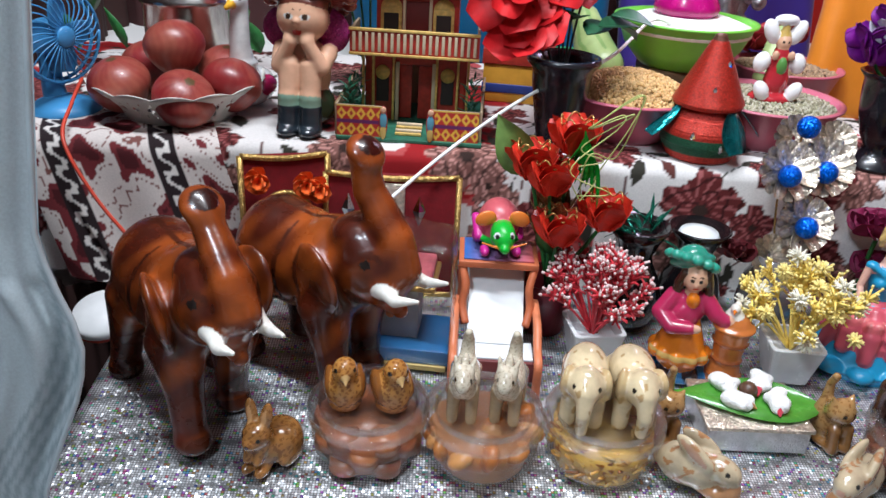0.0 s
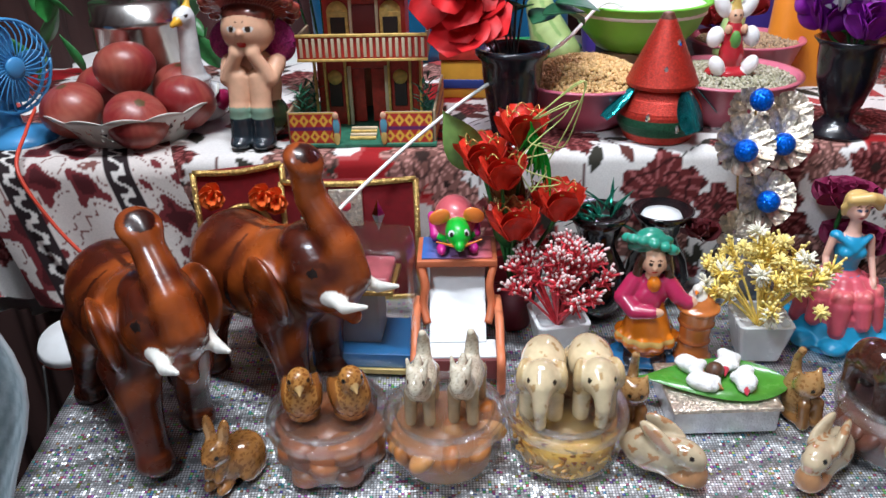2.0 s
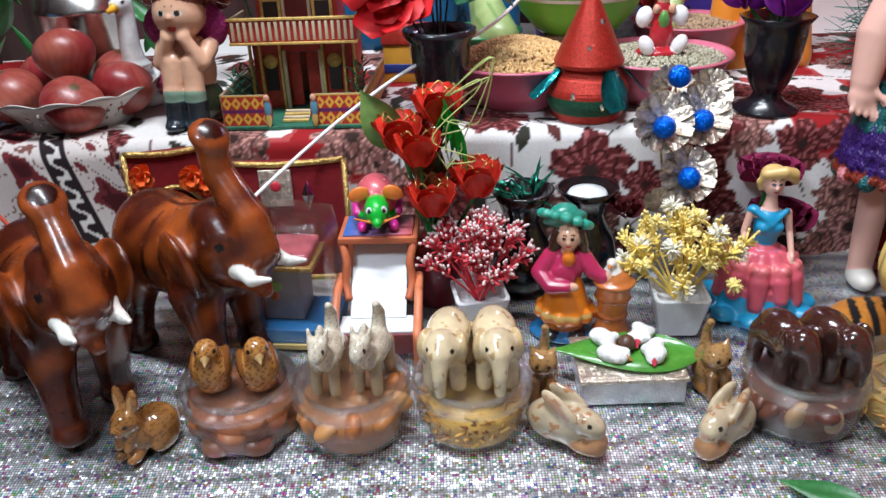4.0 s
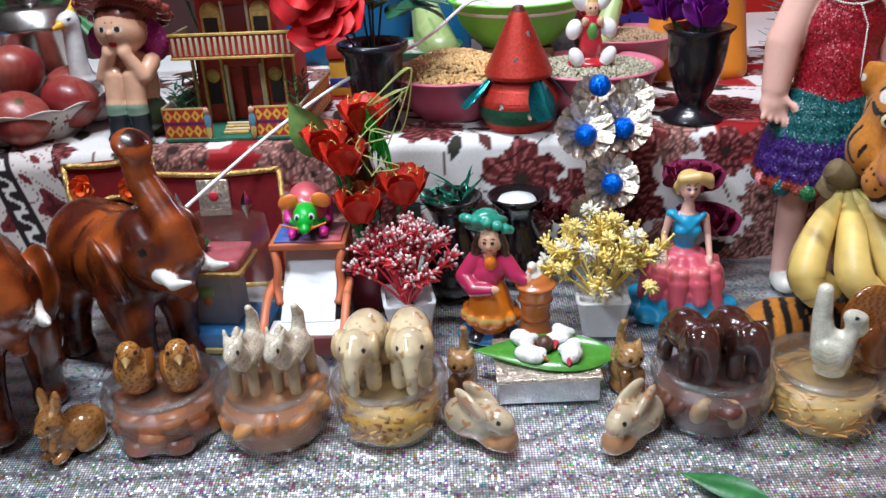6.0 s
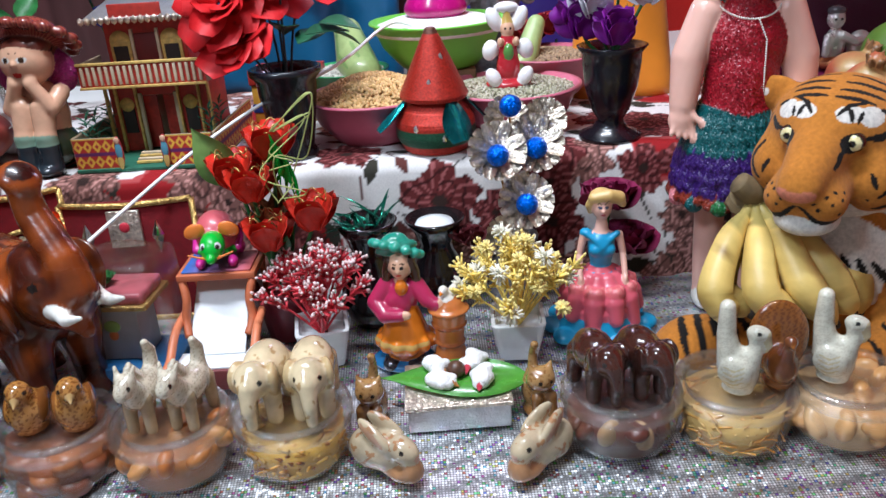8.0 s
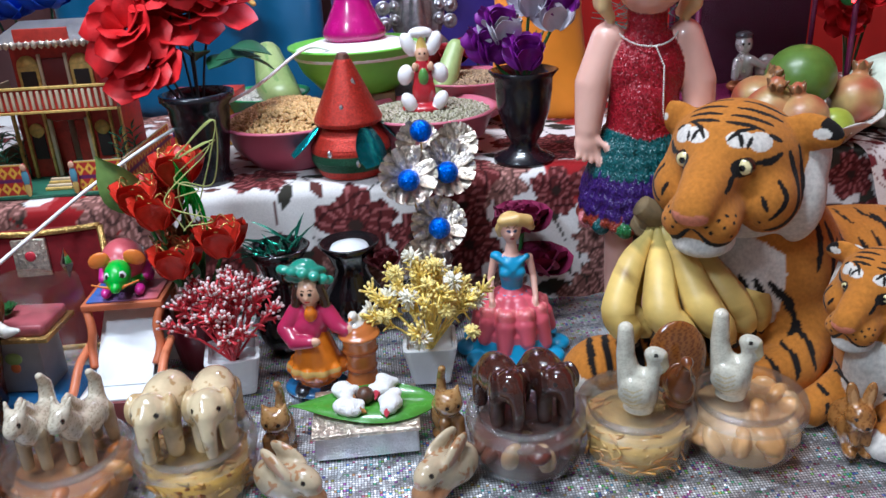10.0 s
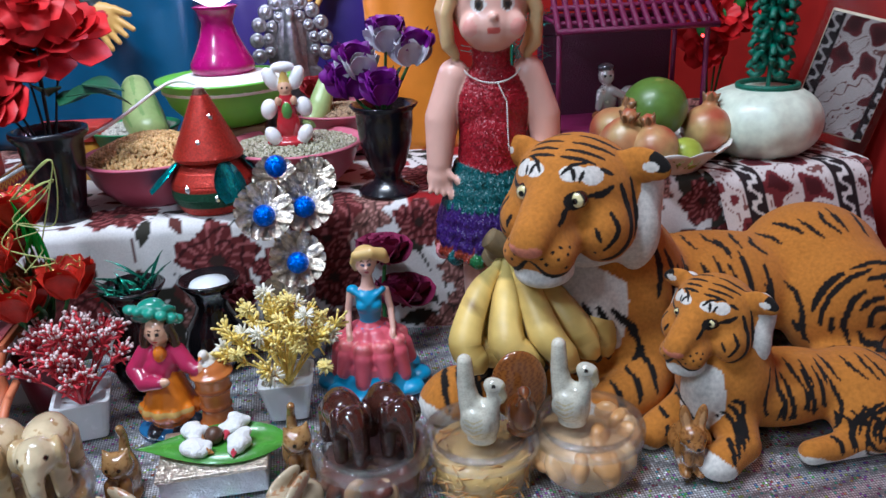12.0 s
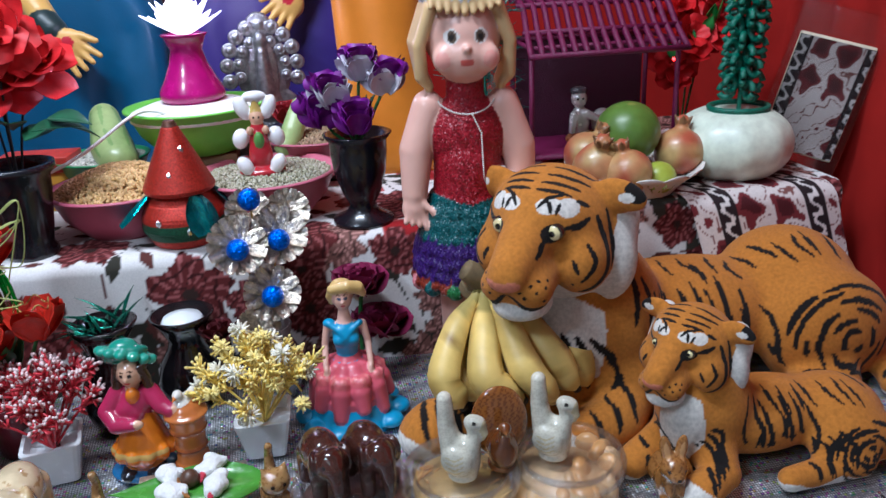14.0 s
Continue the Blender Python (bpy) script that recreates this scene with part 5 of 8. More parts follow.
girl += [T([(4.2, -0.2, 0.4), (4.2, -0.2, 3.0)], (1.65, 1.25), TC), T([(4.2, -0.2, 3.0), (4.2, -0.2, 6.0)], (1.25, 1.6), TC), E((4.2, -0.2, 6.3), (1.9, 1.9, 0.45), TC), E((4.2, -0.2, 4.8), (1.65, 1.65, 0.26), TCD), E((4.2, -0.2, 3.0), (1.45, 1.45, 0.24), TCD), E((4.2, -0.2, 1.4), (1.7, 1.7, 0.26), TCD), E((4.2, -0.2, 0.4), (1.9, 1.9, 0.45), TC),
         E((4.1, -0.1, 7.3), (0.75, 1.05, 0.65), DOVE), E((3.9, -0.6, 8.2), (0.45, 0.5, 0.48), DOVE), T([(3.8, -1.0, 8.2), (3.7, -1.4, 8.0)], (0.15, 0.06), ORS), T([(4.3, 0.6, 7.3), (4.5, 1.5, 7.6)], (0.5, 0.3), DOVE)]
solo("girl_figurine", "painted figurine of a girl in a green hat by a drum", "figurine", sculpt("girl_figurine", girl, 0.1, 0.22), P_GLOSS, (0.262, 0.667, low(0.667) - 0.003), -12, s=1.1)


def white_pot(label, x, y, turn, r=0.026, h=0.044):
    ob = thing("plant_pot", label, "pot", (x, y, low(y)), turn, "white pots of artificial plants")
    bm = bmesh.new()
    rings = []
    for rr, z in ((0.66 * r, 0.0), (0.7 * r, 0.001), (r, h - 0.001), (0.985 * r, h), (0.86 * r, h), (0.8 * r, h - 0.012)):
        ring = []
        for k in range(4):
            for q in (-0.16, -0.05, 0.05, 0.16):
                a = math.pi / 4 + k * math.pi / 2 + q
                d = 1.414 * rr * (1 - 0.5 * abs(q))
                ring.append(bm.verts.new((d * math.cos(a), d * math.sin(a), z)))
        rings.append(ring)
    for a, b in zip(rings, rings[1:]):
        for j in range(16):
            bm.faces.new((a[j], a[(j + 1) % 16], b[(j + 1) % 16], b[j]))
    bm.faces.new(rings[0][::-1])
    bm.faces.new(rings[-1])
    part("pot", bm, mat("white_melamine", (0.72, 0.73, 0.74), 0.25, vary=0.05, coat=0.3), ob, smooth=False)
    return ob


def bush(ob, seed, stems, height, spread, twig, tip, tuft, thick):
    """Branching artificial sprigs; each carries a tuft of small spikes with pale tips."""
    rng = random.Random(seed)
    for k in range(stems):
        tw, tips = bmesh.new(), bmesh.new()
        a, lean = k * 2.4 + rng.uniform(-0.3, 0.3), rng.uniform(0.15, 1.0)
        top = Vector((math.cos(a) * spread * lean, math.sin(a) * spread * lean, height * (1.05 - 0.42 * lean * rng.uniform(0.5, 1.1))))
        base = Vector((0, 0, 0.03))
        mid = base.lerp(top, 0.5) + Vector((0, 0, 0.004))
        tube([base, mid, top], (0.0016, 0.0013, 0.0008), 5, 3, tw)
        out = (top - base).normalized()
        for j in range(tuft):
            d = (Vector((rng.gauss(0, 1), rng.gauss(0, 1), rng.gauss(0, 1))) + out * 1.3).normalized()
            s = mid.lerp(top, 1 - 0.8 * rng.random() ** 1.6)
            e = s + d * rng.uniform(0.007, 0.015)
            tube([s, e], (0.0012 * thick, 0.0008 * thick), 4, 1, tw)
            if d.dot(out) > 0.6:
                tube([e, e + d * 0.003], (0.0013 * thick, 0.0009 * thick), 5, 1, tips)
        sp = part("sprig", tw, twig, ob)
        part("sprig_tip", tips, tip, sp, "pale frosted tips")


pt = white_pot("square white pot with a red and white artificial coral plant", 0.176, 0.683, 8)
bush(pt, 3, 24, 0.118, 0.056, mat("red_sprig", (0.58, 0.035, 0.05), 0.45, vary=0.3, scale=150), mat("white_tips", (0.78, 0.6, 0.58), 0.6), 38, 1.35)
part("stalk", tube([(0.004, 0, 0.03), (0.001, 0, 0.05), (-0.002, 0, 0.075)], (0.0022, 0.002, 0.0015), 8), mat("dark_stalk", (0.08, 0.012, 0.01), 0.6), pt)
pt = white_pot("square white pot with a yellow artificial plant and white blossoms", 0.377, 0.672, -4)
bush(pt, 8, 24, 0.122, 0.058, mat("yellow_sprig", (0.9, 0.68, 0.16), 0.45, vary=0.25, scale=150), P_BLOSSOM_Y, 30, 1.3)
rng2 = random.Random(9)
for k in range(19):
    a, l = k * 2.4, math.sqrt((k + 0.5) / 19)
    c = Vector((math.cos(a) * 0.06 * l, math.sin(a) * 0.05 * l, 0.128 - 0.062 * l * l + rng2.uniform(-0.012, 0.008)))
    bm = bmesh.new()
    for j in range(40):
        d = Vector((rng2.gauss(0, 1), rng2.gauss(0, 1), rng2.gauss(0.3, 1))).normalized()
        tube([c, c + d * (0.0115 if k % 2 else 0.009)], (0.0022, 0.0006), 4, 1, bm)
    ball(0.0036, c, 1, bm)
    part("blossom", bm, P_BLOSSOM_W if k % 2 else P_BLOSSOM_Y, pt, "spiky cream blossom" if k % 2 else "spiky yellow blossom")

# doll standing in a cake-like skirt
BL, PKR = (0.02, 0.28, 0.5), (0.62, 0.1, 0.14)
gown = [E((0, 0, 0.7), (5.2, 4.8, 0.75), BL), T([(0, 0, 0.9), (0, 0, 6.4)], (4.6, 1.7), BL), T([(0, 0, 3.6), (0, 0, 6.6)], (3.7, 1.6), PKR)]
for k in range(10):
    a = k * 0.628
    gown += [E((4.8 * math.cos(a), 4.4 * math.sin(a), 0.8), (1.3, 1.3, 0.8), BL), T([(1.6 * math.cos(a), 1.6 * math.sin(a), 6.4), (3.2 * math.cos(a), 3.1 * math.sin(a), 4.6), (3.9 * math.cos(a), 3.7 * math.sin(a), 3.0 - 0.8 * (k % 2))], (0.9, 1.1, 0.75), PKR)]
for k in range(9):
    a = k * 0.698 + 0.2
    c = np.array((2.9 * math.cos(a), 2.8 * math.sin(a), 5.6))
    gown.append(E(c, (1.05, 1.05, 0.8), (0.66, 0.13, 0.15)))
    for q in range(5):
        gown.append(E(c + (0.62 * math.cos(q * 1.257), 0.62 * math.sin(q * 1.257), 0.35), (0.36, 0.36, 0.4), (0.72, 0.2, 0.2)))
gown += [T([(0, 0, 6.2), (0, 0, 7.6), (0, 0, 9.4), (0, 0, 10.3)], (1.55, 1.0, 1.35, 1.35), BL), E((-0.6, -0.8, 9.7), (0.75, 0.7, 0.7), BL), E((0.6, -0.8, 9.7), (0.75, 0.7, 0.7), BL), T([(0, 0, 10.6), (0, 0, 12.8)], (0.95, 0.5), SKIN), E((0, 0, 10.9), (1.75, 0.75, 0.55), SKIN), T([(-1.5, -0.4, 11.3), (-0.6, -0.95, 10.7), (0, -1.15, 10.1)], 0.3, BL), T([(1.5, -0.4, 11.3), (0.6, -0.95, 10.7), (0, -1.15, 10.1)], 0.3, BL), E((-1.6, 0, 11.4), (0.6, 0.55, 0.4), BL)]
for s in (1, -1):
    gown += [T([(s * 1.8, 0, 11.0), (s * 2.2, -0.1, 9.0), (s * 2.3, -1.4, 7.0)], (0.42, 0.36, 0.3), SKIN), E((s * 2.25, -1.7, 6.5), (0.3, 0.35, 0.6), SKIN), Q((s * 0.42, -1.2, 14.3), (0.24, 0.3, 0.15), (0.04, 0.06, 0.12)), S([(s * 0.2, -1.2, 14.65), (s * 0.45, -1.2, 14.75), (s * 0.75, -1.0, 14.6)], 0.08, (0.2, 0.1, 0.04))]
gown += [E((0, 0, 14.1), (1.0, 1.05, 1.35), SKIN), E((0, 0.4, 14.9), (1.25, 1.25, 1.0), HAIR2), E((0, 0.8, 14.2), (1.2, 0.9, 1.4), HAIR2), T([(-0.9, -0.4, 15.2), (0.6, -0.7, 15.5), (1.6, -0.1, 15.0), (2.1, 0.3, 14.2)], (0.5, 0.6, 0.7, 0.4), HAIR2), T([(-1.0, -0.2, 15.0), (-1.25, 0.2, 14.2), (-1.1, 0.5, 13.4)], (0.4, 0.4, 0.25), HAIR2), Q((0, -1.2, 13.4), (0.26, 0.3, 0.13), (0.5, 0.04, 0.06)), E((0, -1.1, 13.9), (0.15, 0.2, 0.18), SKIN)]
solo("gown_doll", "small blond doll in a blue and pink plastic gown", "doll", sculpt("gown_doll", gown, 0.105, 0.22), P_PLASTIC, (0.468, 0.70, low(0.70)), -4)

# toy slide with a wind-up mouse on top
sl = thing("toy_slide", "orange brown card toy slide with a white chute", "toy slide", (0.074, 0.668, low(0.66)), -2)
ORC = mat("orange_board", (0.5, 0.13, 0.05), 0.5, vary=0.15, scale=60, bump=0.1)
part("platform", box(0.08, 0.056, 0.007, (0, 0.052, 0.101), 0.001), ORC, sl)
CARD = colour_bm(box(0.07, 0.048, 0.002, (0, 0.052, 0.1055), 0.0004), "printed_sheet", lambda v: np.where((np.sin(v[:, 0] * 300) * np.sin(v[:, 1] * 260) > 0)[:, None], np.array((0.02, 0.12, 0.4)), np.array((0.5, 0.1, 0.1))))
part("printed_sheet", CARD, P_CARD, sl, "blue printed card")
for s in (-1, 1):
    bm = tube([(s * 0.037, 0.03, 0.098), (s * 0.032, 0.02, 0.08), (s * 0.034, 0.014, 0.06), (s * 0.03, 0.002, 0.046)], 0.0045, 6, 5)
    part("front_post", bm, ORC, sl)
    part("back_post", box(0.006, 0.006, 0.1, (s * 0.036, 0.076, 0.05), 0.0008), ORC, sl)
    bm = tube([(s * 0.04, 0.028, 0.06), (s * 0.041, -0.005, 0.055), (s * 0.041, -0.03, 0.04), (s * 0.041, -0.048, 0.034), (s * 0.041, -0.05, 0.01), (s * 0.041, -0.05, 0.0)], 0.0045, 6, 5)
    part("side_rail", bm, mat("orange_paint", (0.65, 0.2, 0.09), 0.45), sl, "bright orange curved rail")
part("chute", box(0.056, 0.09, 0.003, (0, 0.022, 0.062), 0.0006, (40, 0, 0)), WHITE_PLASTIC, sl, "white sloping chute")
part("landing", box(0.074, 0.03, 0.004, (0, -0.022, 0.031), 0.0006), WHITE_PLASTIC, sl)
part("front_board", box(0.08, 0.004, 0.022, (0, -0.04, 0.021), 0.0008), mat("maroon_board", (0.16, 0.035, 0.035), 0.5), sl, "maroon front board")
part("back_board", box(0.07, 0.003, 0.09, (0, 0.078, 0.05), 0.0006), WHITE_PLASTIC, sl)
GR, MG, OR = (0.01, 0.42, 0.03), (0.55, 0.02, 0.25), (0.75, 0.2, 0.03)
mouse = [E((0, -1.9, 2.6), (1.25, 1.7, 1.35), GR, (18, 0, 0)), E((0, -3.5, 1.9), (0.5, 0.6, 0.5), GR), E((0, 1.2, 2.9), (2.1, 2.5, 2.3), (0.55, 0.1, 0.12)), E((0, 1.2, 1.3), (2.2, 2.5, 0.8), GR), D((0.7, -2.9, 3.0), 0.38, (0.75, 0.75, 0.8)), D((-0.7, -2.9, 3.0), 0.38, (0.75, 0.75, 0.8)), D((0.75, -3.1, 3.0), 0.25, BLACK), D((-0.75, -3.1, 3.0), 0.25, BLACK)]
for s in (1, -1):
    mouse += [E((s * 1.7, -1.0, 4.0), (1.1, 0.3, 0.8), OR, (0, s * 25, 0)), T([(s * 0.5, -3.2, 1.8), (s * 2.2, -3.2, 2.4)], (0.14, 0.1), OR), E((s * 1.6, -1.2, 0.6), (0.5, 0.9, 0.55), MG), E((s * 1.9, 2.2, 0.7), (0.6, 1.0, 0.7), MG), T([(s * 2.1, 0.4, 1.4), (s * 2.2, 2.6, 2.6), (s * 1.6, 3.2, 1.0)], 0.45, MG)]
solo("toy_mouse", "green and pink plastic toy mouse with orange ears", "toy", sculpt("toy_mouse", mouse, 0.11, 0.2), P_PLASTIC, (0.075, 0.716, low(0.66) + 0.1068), 4, s=1.0)

# wrapped miniature table
bg = thing("wrapped_toy_table", "miniature table set wrapped in clear cellophane", "toy furniture", (-0.022, 0.688, low(0.688)), -6)
part("tray", box(0.105, 0.075, 0.006, (0, 0, 0.003), 0.001), mat("gold_card", (0.5, 0.36, 0.14), 0.4, 0.5), bg)
part("blue_panel", box(0.1, 0.07, 0.016, (0.004, 0, 0.014), 0.001), mat("blue_card", (0.02, 0.14, 0.35), 0.4), bg, "blue card base")
part("cabinet", box(0.056, 0.04, 0.06, (-0.008, 0.006, 0.052), 0.001), mat("grey_card", (0.4, 0.42, 0.42), 0.45), bg)
part("motif", ball((0.009, 0.003, 0.007), (-0.008, -0.0145, 0.06), 2), mat("green_print", (0.3, 0.5, 0.12), 0.5), bg)
part("motif", ball((0.005, 0.003, 0.006), (-0.008, -0.0145, 0.05), 2), mat("orange_print", (0.7, 0.2, 0.05), 0.5), bg)
part("top", box(0.086, 0.06, 0.005, (-0.006, 0.004, 0.085), 0.001), GOLD_TRIM, bg, "gold edged top")
part("cushion", box(0.078, 0.052, 0.012, (-0.006, 0.004, 0.093), 0.004), mat("pink_satin", (0.42, 0.1, 0.12), 0.35, vary=0.3, scale=60), bg, "pink satin cushion")
bm = bmesh.new()
rg = random.Random(2)
for k in range(16):
    blade(0.014, 0.009, pose(-0.012, 0.004, 0.101, rg.uniform(10, 50), 0, k * 67), bm, 0.1, 4)
part("leaf_sprig", bm, CUSHION_GREEN, bg, "sprig of green leaves")
bm = bmesh.new()
box(0.112, 0.082, 0.128, (0, 0, 0.07), 0.012, bm=bm)
bmesh.ops.subdivide_edges(bm, edges=bm.edges[:], cuts=5, use_grid_fill=True)
for v in bm.verts:
    v.co += 0.006 * Vector(noise.noise_vector(v.co * 45))
    v.co.x *= 1 - 1.2 * max(v.co.z - 0.06, 0)
part("wrapper", bm, WRAP, bg, "crinkled clear cellophane").visible_shadow = False

# red velvet jewellery case with gold braid
VELVET = mat("red_velvet", (0.17, 0.008, 0.012), 0.85, vary=0.2, scale=120, sheen=0.05, spec=0.2, bump=0.3, bump_scale=900)


def framed(name, label, category, at, w, h, turn, lean):
    ob = thing(name, label, category, at, turn, rx=lean)
    part("backing", box(w, 0.008, h, (0, 0, h / 2), 0.001), VELVET, ob)
    bm = bmesh.new()
    for x in (-w / 2, w / 2):
        tube([(x, -0.004, 0), (x, -0.004, h)], 0.0036, 6, 1, bm)
    for z in (0.002, h):
        tube([(-w / 2, -0.004, z), (0, -0.004, z - (0.004 if z > 0.1 else 0)), (w / 2, -0.004, z)], 0.0036, 6, 4, bm)
    part("braid_edge", bm, GOLD_TRIM, ob, "gold braid edging")
    return ob


vc = framed("velvet_case", "open red velvet case with gold braid and diamond mirrors", "case", (-0.038, 0.788, 0.024), 0.145, 0.142, 0, -4)
MIRROR = mat("mirror_foil", (0.8, 0.82, 0.84), 0.08, 1.0, vary=0.05)
for x in (-0.048, 0.03):
    bm = bmesh.new()
    p = [bm.verts.new(c) for c in ((x - 0.007, -0.0045, 0.102), (x, -0.0045, 0.084), (x + 0.007, -0.0045, 0.102), (x, -0.0045, 0.12), (x, -0.0085, 0.102))]
    for i in range(4):
        bm.faces.new((p[i], p[(i + 1) % 4], p[4]))
    bm.faces.new(p[3::-1])
    part("diamond_mirror", bm, MIRROR, vc, "diamond shaped mirror", smooth=False)
part("silver_patch", box(0.036, 0.004, 0.042, (-0.004, -0.0062, 0.112), 0.0008), SILVER_GLITTER, vc, "square silver glitter patch")
part("red_motif", ball((0.006, 0.0015, 0.006), (-0.004, -0.0085, 0.114), 2), mat("red_sequin", (0.5, 0.03, 0.05), 0.3), vc)
mk = framed("velvet_board", "red velvet board with beaded arch and orange flowers", "decoration", (-0.152, 0.782, 0.024), 0.092, 0.16, 14, -5)
bm = bmesh.new()
for rad, th in ((0.03, 0.003), (0.023, 0.0022)):
    tube([(rad * math.cos(a), -0.008, 0.085 + rad * math.sin(a) * 1.15) for a in np.linspace(-0.5, 3.64, 14)], th, 6, 2, bm)
part("beaded_arch", bm, GOLD_TRIM, mk, "gold beaded arch")
for x, z in ((0, 0.108), (0.016, 0.098), (-0.016, 0.098), (0.02, 0.08), (-0.02, 0.08)):
    bm = bmesh.new()
    for k in range(6):
        blade(0.0065, 0.005, pose(x, -0.009, z, 90, 0, 0) @ pose(0, 0, 0, 0, 0, k * 60), bm, 0.1, 3, tip=0.5)
    part("cream_flower", bm, IVORY_M, mk, "small cream flower")
for x, z in ((-0.028, 0.135), (0.022, 0.128), (0.036, 0.122)):
    bm = bmesh.new()
    for k in range(14):
        blade(0.017 - 0.0004 * k, 0.015, pose(x, -0.01, z, 90, 0, 0) @ pose(0, 0, 0.0006 * k, 0, 0, k * 47) @ pose(0, 0, 0, 8 + 4 * k, 0, 0), bm, 0.15, 4, tip=0.5)
    part("orange_flower", bm, ORANGE_FLOWER, mk, "frilled orange cloth flower")

# red ribbon tulips in a small pot
tp = thing("tulip_bouquet", "red and gold ribbon tulips tied with green ribbon", "artificial flowers", (0.132, 0.735, low(0.735)), 0)
part("pot", lathe([(0, 0), (0.022, 0), (0.03, 0.05), (0.034, 0.062), (0.03, 0.062), (0.02, 0.02), (0, 0.018)], 28), mat("maroon_pot", (0.16, 0.01, 0.02), 0.3), tp)
RED_PETAL = mat("red_ribbon", (0.62, 0.03, 0.014), 0.32, vary=0.25, scale=60, bump=0.3, bump_scale=200)


def tulip(ob, at, r, h, material, name="tulip", gold=True, lean=0.0):
    """A closed cup of overlapping petals."""
    o = part(name, ball((r * 0.55, r * 0.55, h * 0.4), (at[0], at[1], at[2] + h * 0.42), 2), material, ob)
    for ring, (n, sc, op) in enumerate(((4, 0.75, 8), (5, 1.0, 14))):
        for k in range(n):
            bm = bmesh.new()
            blade(h * (1.0 - 0.08 * ring), r * 1.9, pose(*at, 0, lean, k * 360 / n + ring * 40) @ pose(0, r * 0.28 * sc, 0, 90 - op, 0, 0), bm, -0.22, 6, 0.0005, -0.5, 0.5)
            part("petal", bm, material, o)
    if gold:
        b2 = bmesh.new()
        for k in range(5):
            a = k * 1.257
            tube([(at[0] + r * 0.95 * math.cos(a + q), at[1] + r * 0.95 * math.sin(a + q), at[2] + h * (0.86 + 0.1 * math.sin(q * 5))) for q in np.linspace(0, 1.2, 6)], 0.0009, 5, 2, b2)
        part("gold_rim", b2, GOLD_TRIM, o, "gold glitter petal edge")


for p in ((-0.03, -0.005, 0.175), (0.0, -0.03, 0.115), (0.045, -0.02, 0.13), (0.01, 0.0, 0.2), (-0.012, -0.02, 0.165)):
    tulip(tp, p, 0.0165, 0.04, RED_PETAL)
    part("stem", tube([(0, 0, 0.05), (p[0] * 0.6, p[1] * 0.6, p[2] * 0.75), (p[0], p[1], p[2] + 0.004)], 0.002, 6, 4), CUSHION_GREEN, tp)
bm = bmesh.new()
for k in range(14):
    a = k * 2.4
    blade(0.055, 0.02, pose(0, 0, 0.075 + 0.008 * (k % 5), 35 + 9 * (k % 4), 0, math.degrees(a)), bm, 0.2, 6)
part("leaf_spray", bm, CUSHION_GREEN, tp, "dark green cloth leaves")
bm = bmesh.new()
for k in range(12):
    blade(0.05, 0.024, pose(0, 0, 0.09 + 0.004 * k, 30 + 5 * (k % 5), 0, k * 77), bm, 0.3, 6)
part("gold_net", bm, mat("gold_net", (0.3, 0.17, 0.06), 0.4, 0.6, vary=0.5, scale=300, flake=1200), tp, "brown gold glitter net")
bm = bmesh.new()
for k in range(16):
    blade(0.05, 0.005, pose(0.014 + 0.001 * k, -0.024, 0.232 - 0.002 * k, -80 + 6 * (k % 5), 8 * (k % 3 - 1), 20 * (k % 5 - 2)), bm, 0.15 * (k % 3 - 1), 6)
part("ribbon_tuft", bm, mat("green_foil_ribbon", (0.02, 0.4, 0.04), 0.22, 0.3), tp, "shiny green ribbon tuft")
bm = bmesh.new()
rg = random.Random(17)
for q in range(4):
    tube([(0.018 + rg.uniform(-0.012, 0.012), -0.028, 0.235)] + [(0.025 + rg.uniform(-0.03, 0.035), -0.03 + rg.uniform(-0.008, 0.008), 0.255 - 0.028 * j + rg.uniform(-0.02, 0.025)) for j in range(5)], 0.0007, 5, 8, bm)
part("curled_string", bm, mat("lime_string", (0.45, 0.5, 0.16), 0.4), tp, "pale green curled string")
bm = bmesh.new()
blade(0.07, 0.04, pose(-0.035, 0.0, 0.175, 70, -25, 20), bm, 0.1, 8)
part("printed_wrap", bm, mat("wrap_leaf", (0.12, 0.2, 0.05), 0.3, vary=0.5, scale=40), tp, "green printed wrapper")

# black vases
TEAL_TINSEL = mat("teal_tinsel", (0.01, 0.16, 0.1), 0.15, 0.7)
VPROF = [(0, 0), (0.026, 0), (0.03, 0.012), (0.036, 0.03), (0.03, 0.055), (0.02, 0.075), (0.018, 0.085), (0.026, 0.105), (0.034, 0.118), (0.031, 0.119), (0.022, 0.105), (0.0, 0.1)]
BLACK_GLAZE = mat("black_glaze", (0.006, 0.005, 0.006), 0.12, coat=0.6, bump=0.15, bump_scale=120)
v1 = thing("black_vase", "black glazed vase holding shiny green tinsel strips", "vase", (0.226, 0.752, low(0.752)), 0)
part("body", lathe(VPROF, 40), BLACK_GLAZE, v1)
rg = random.Random(4)
for k in range(26):
    bm = bmesh.new()
    blade(rg.uniform(0.03, 0.055), 0.004, pose(rg.uniform(-0.02, 0.02), rg.uniform(-0.02, 0.02), 0.112, rg.uniform(5, 60), 0, rg.uniform(0, 360)), bm, -0.3, 6, 0.0003)
    part("tinsel_strip", bm, TEAL_TINSEL, v1, "teal green foil strip")
v2 = thing("black_vase", "black glazed vase filled with white powder and a flower", "vase", (0.30, 0.778, low(0.778)), 0)
part("body", lathe([(r, z * 0.88) for r, z in VPROF], 40), BLACK_GLAZE, v2)
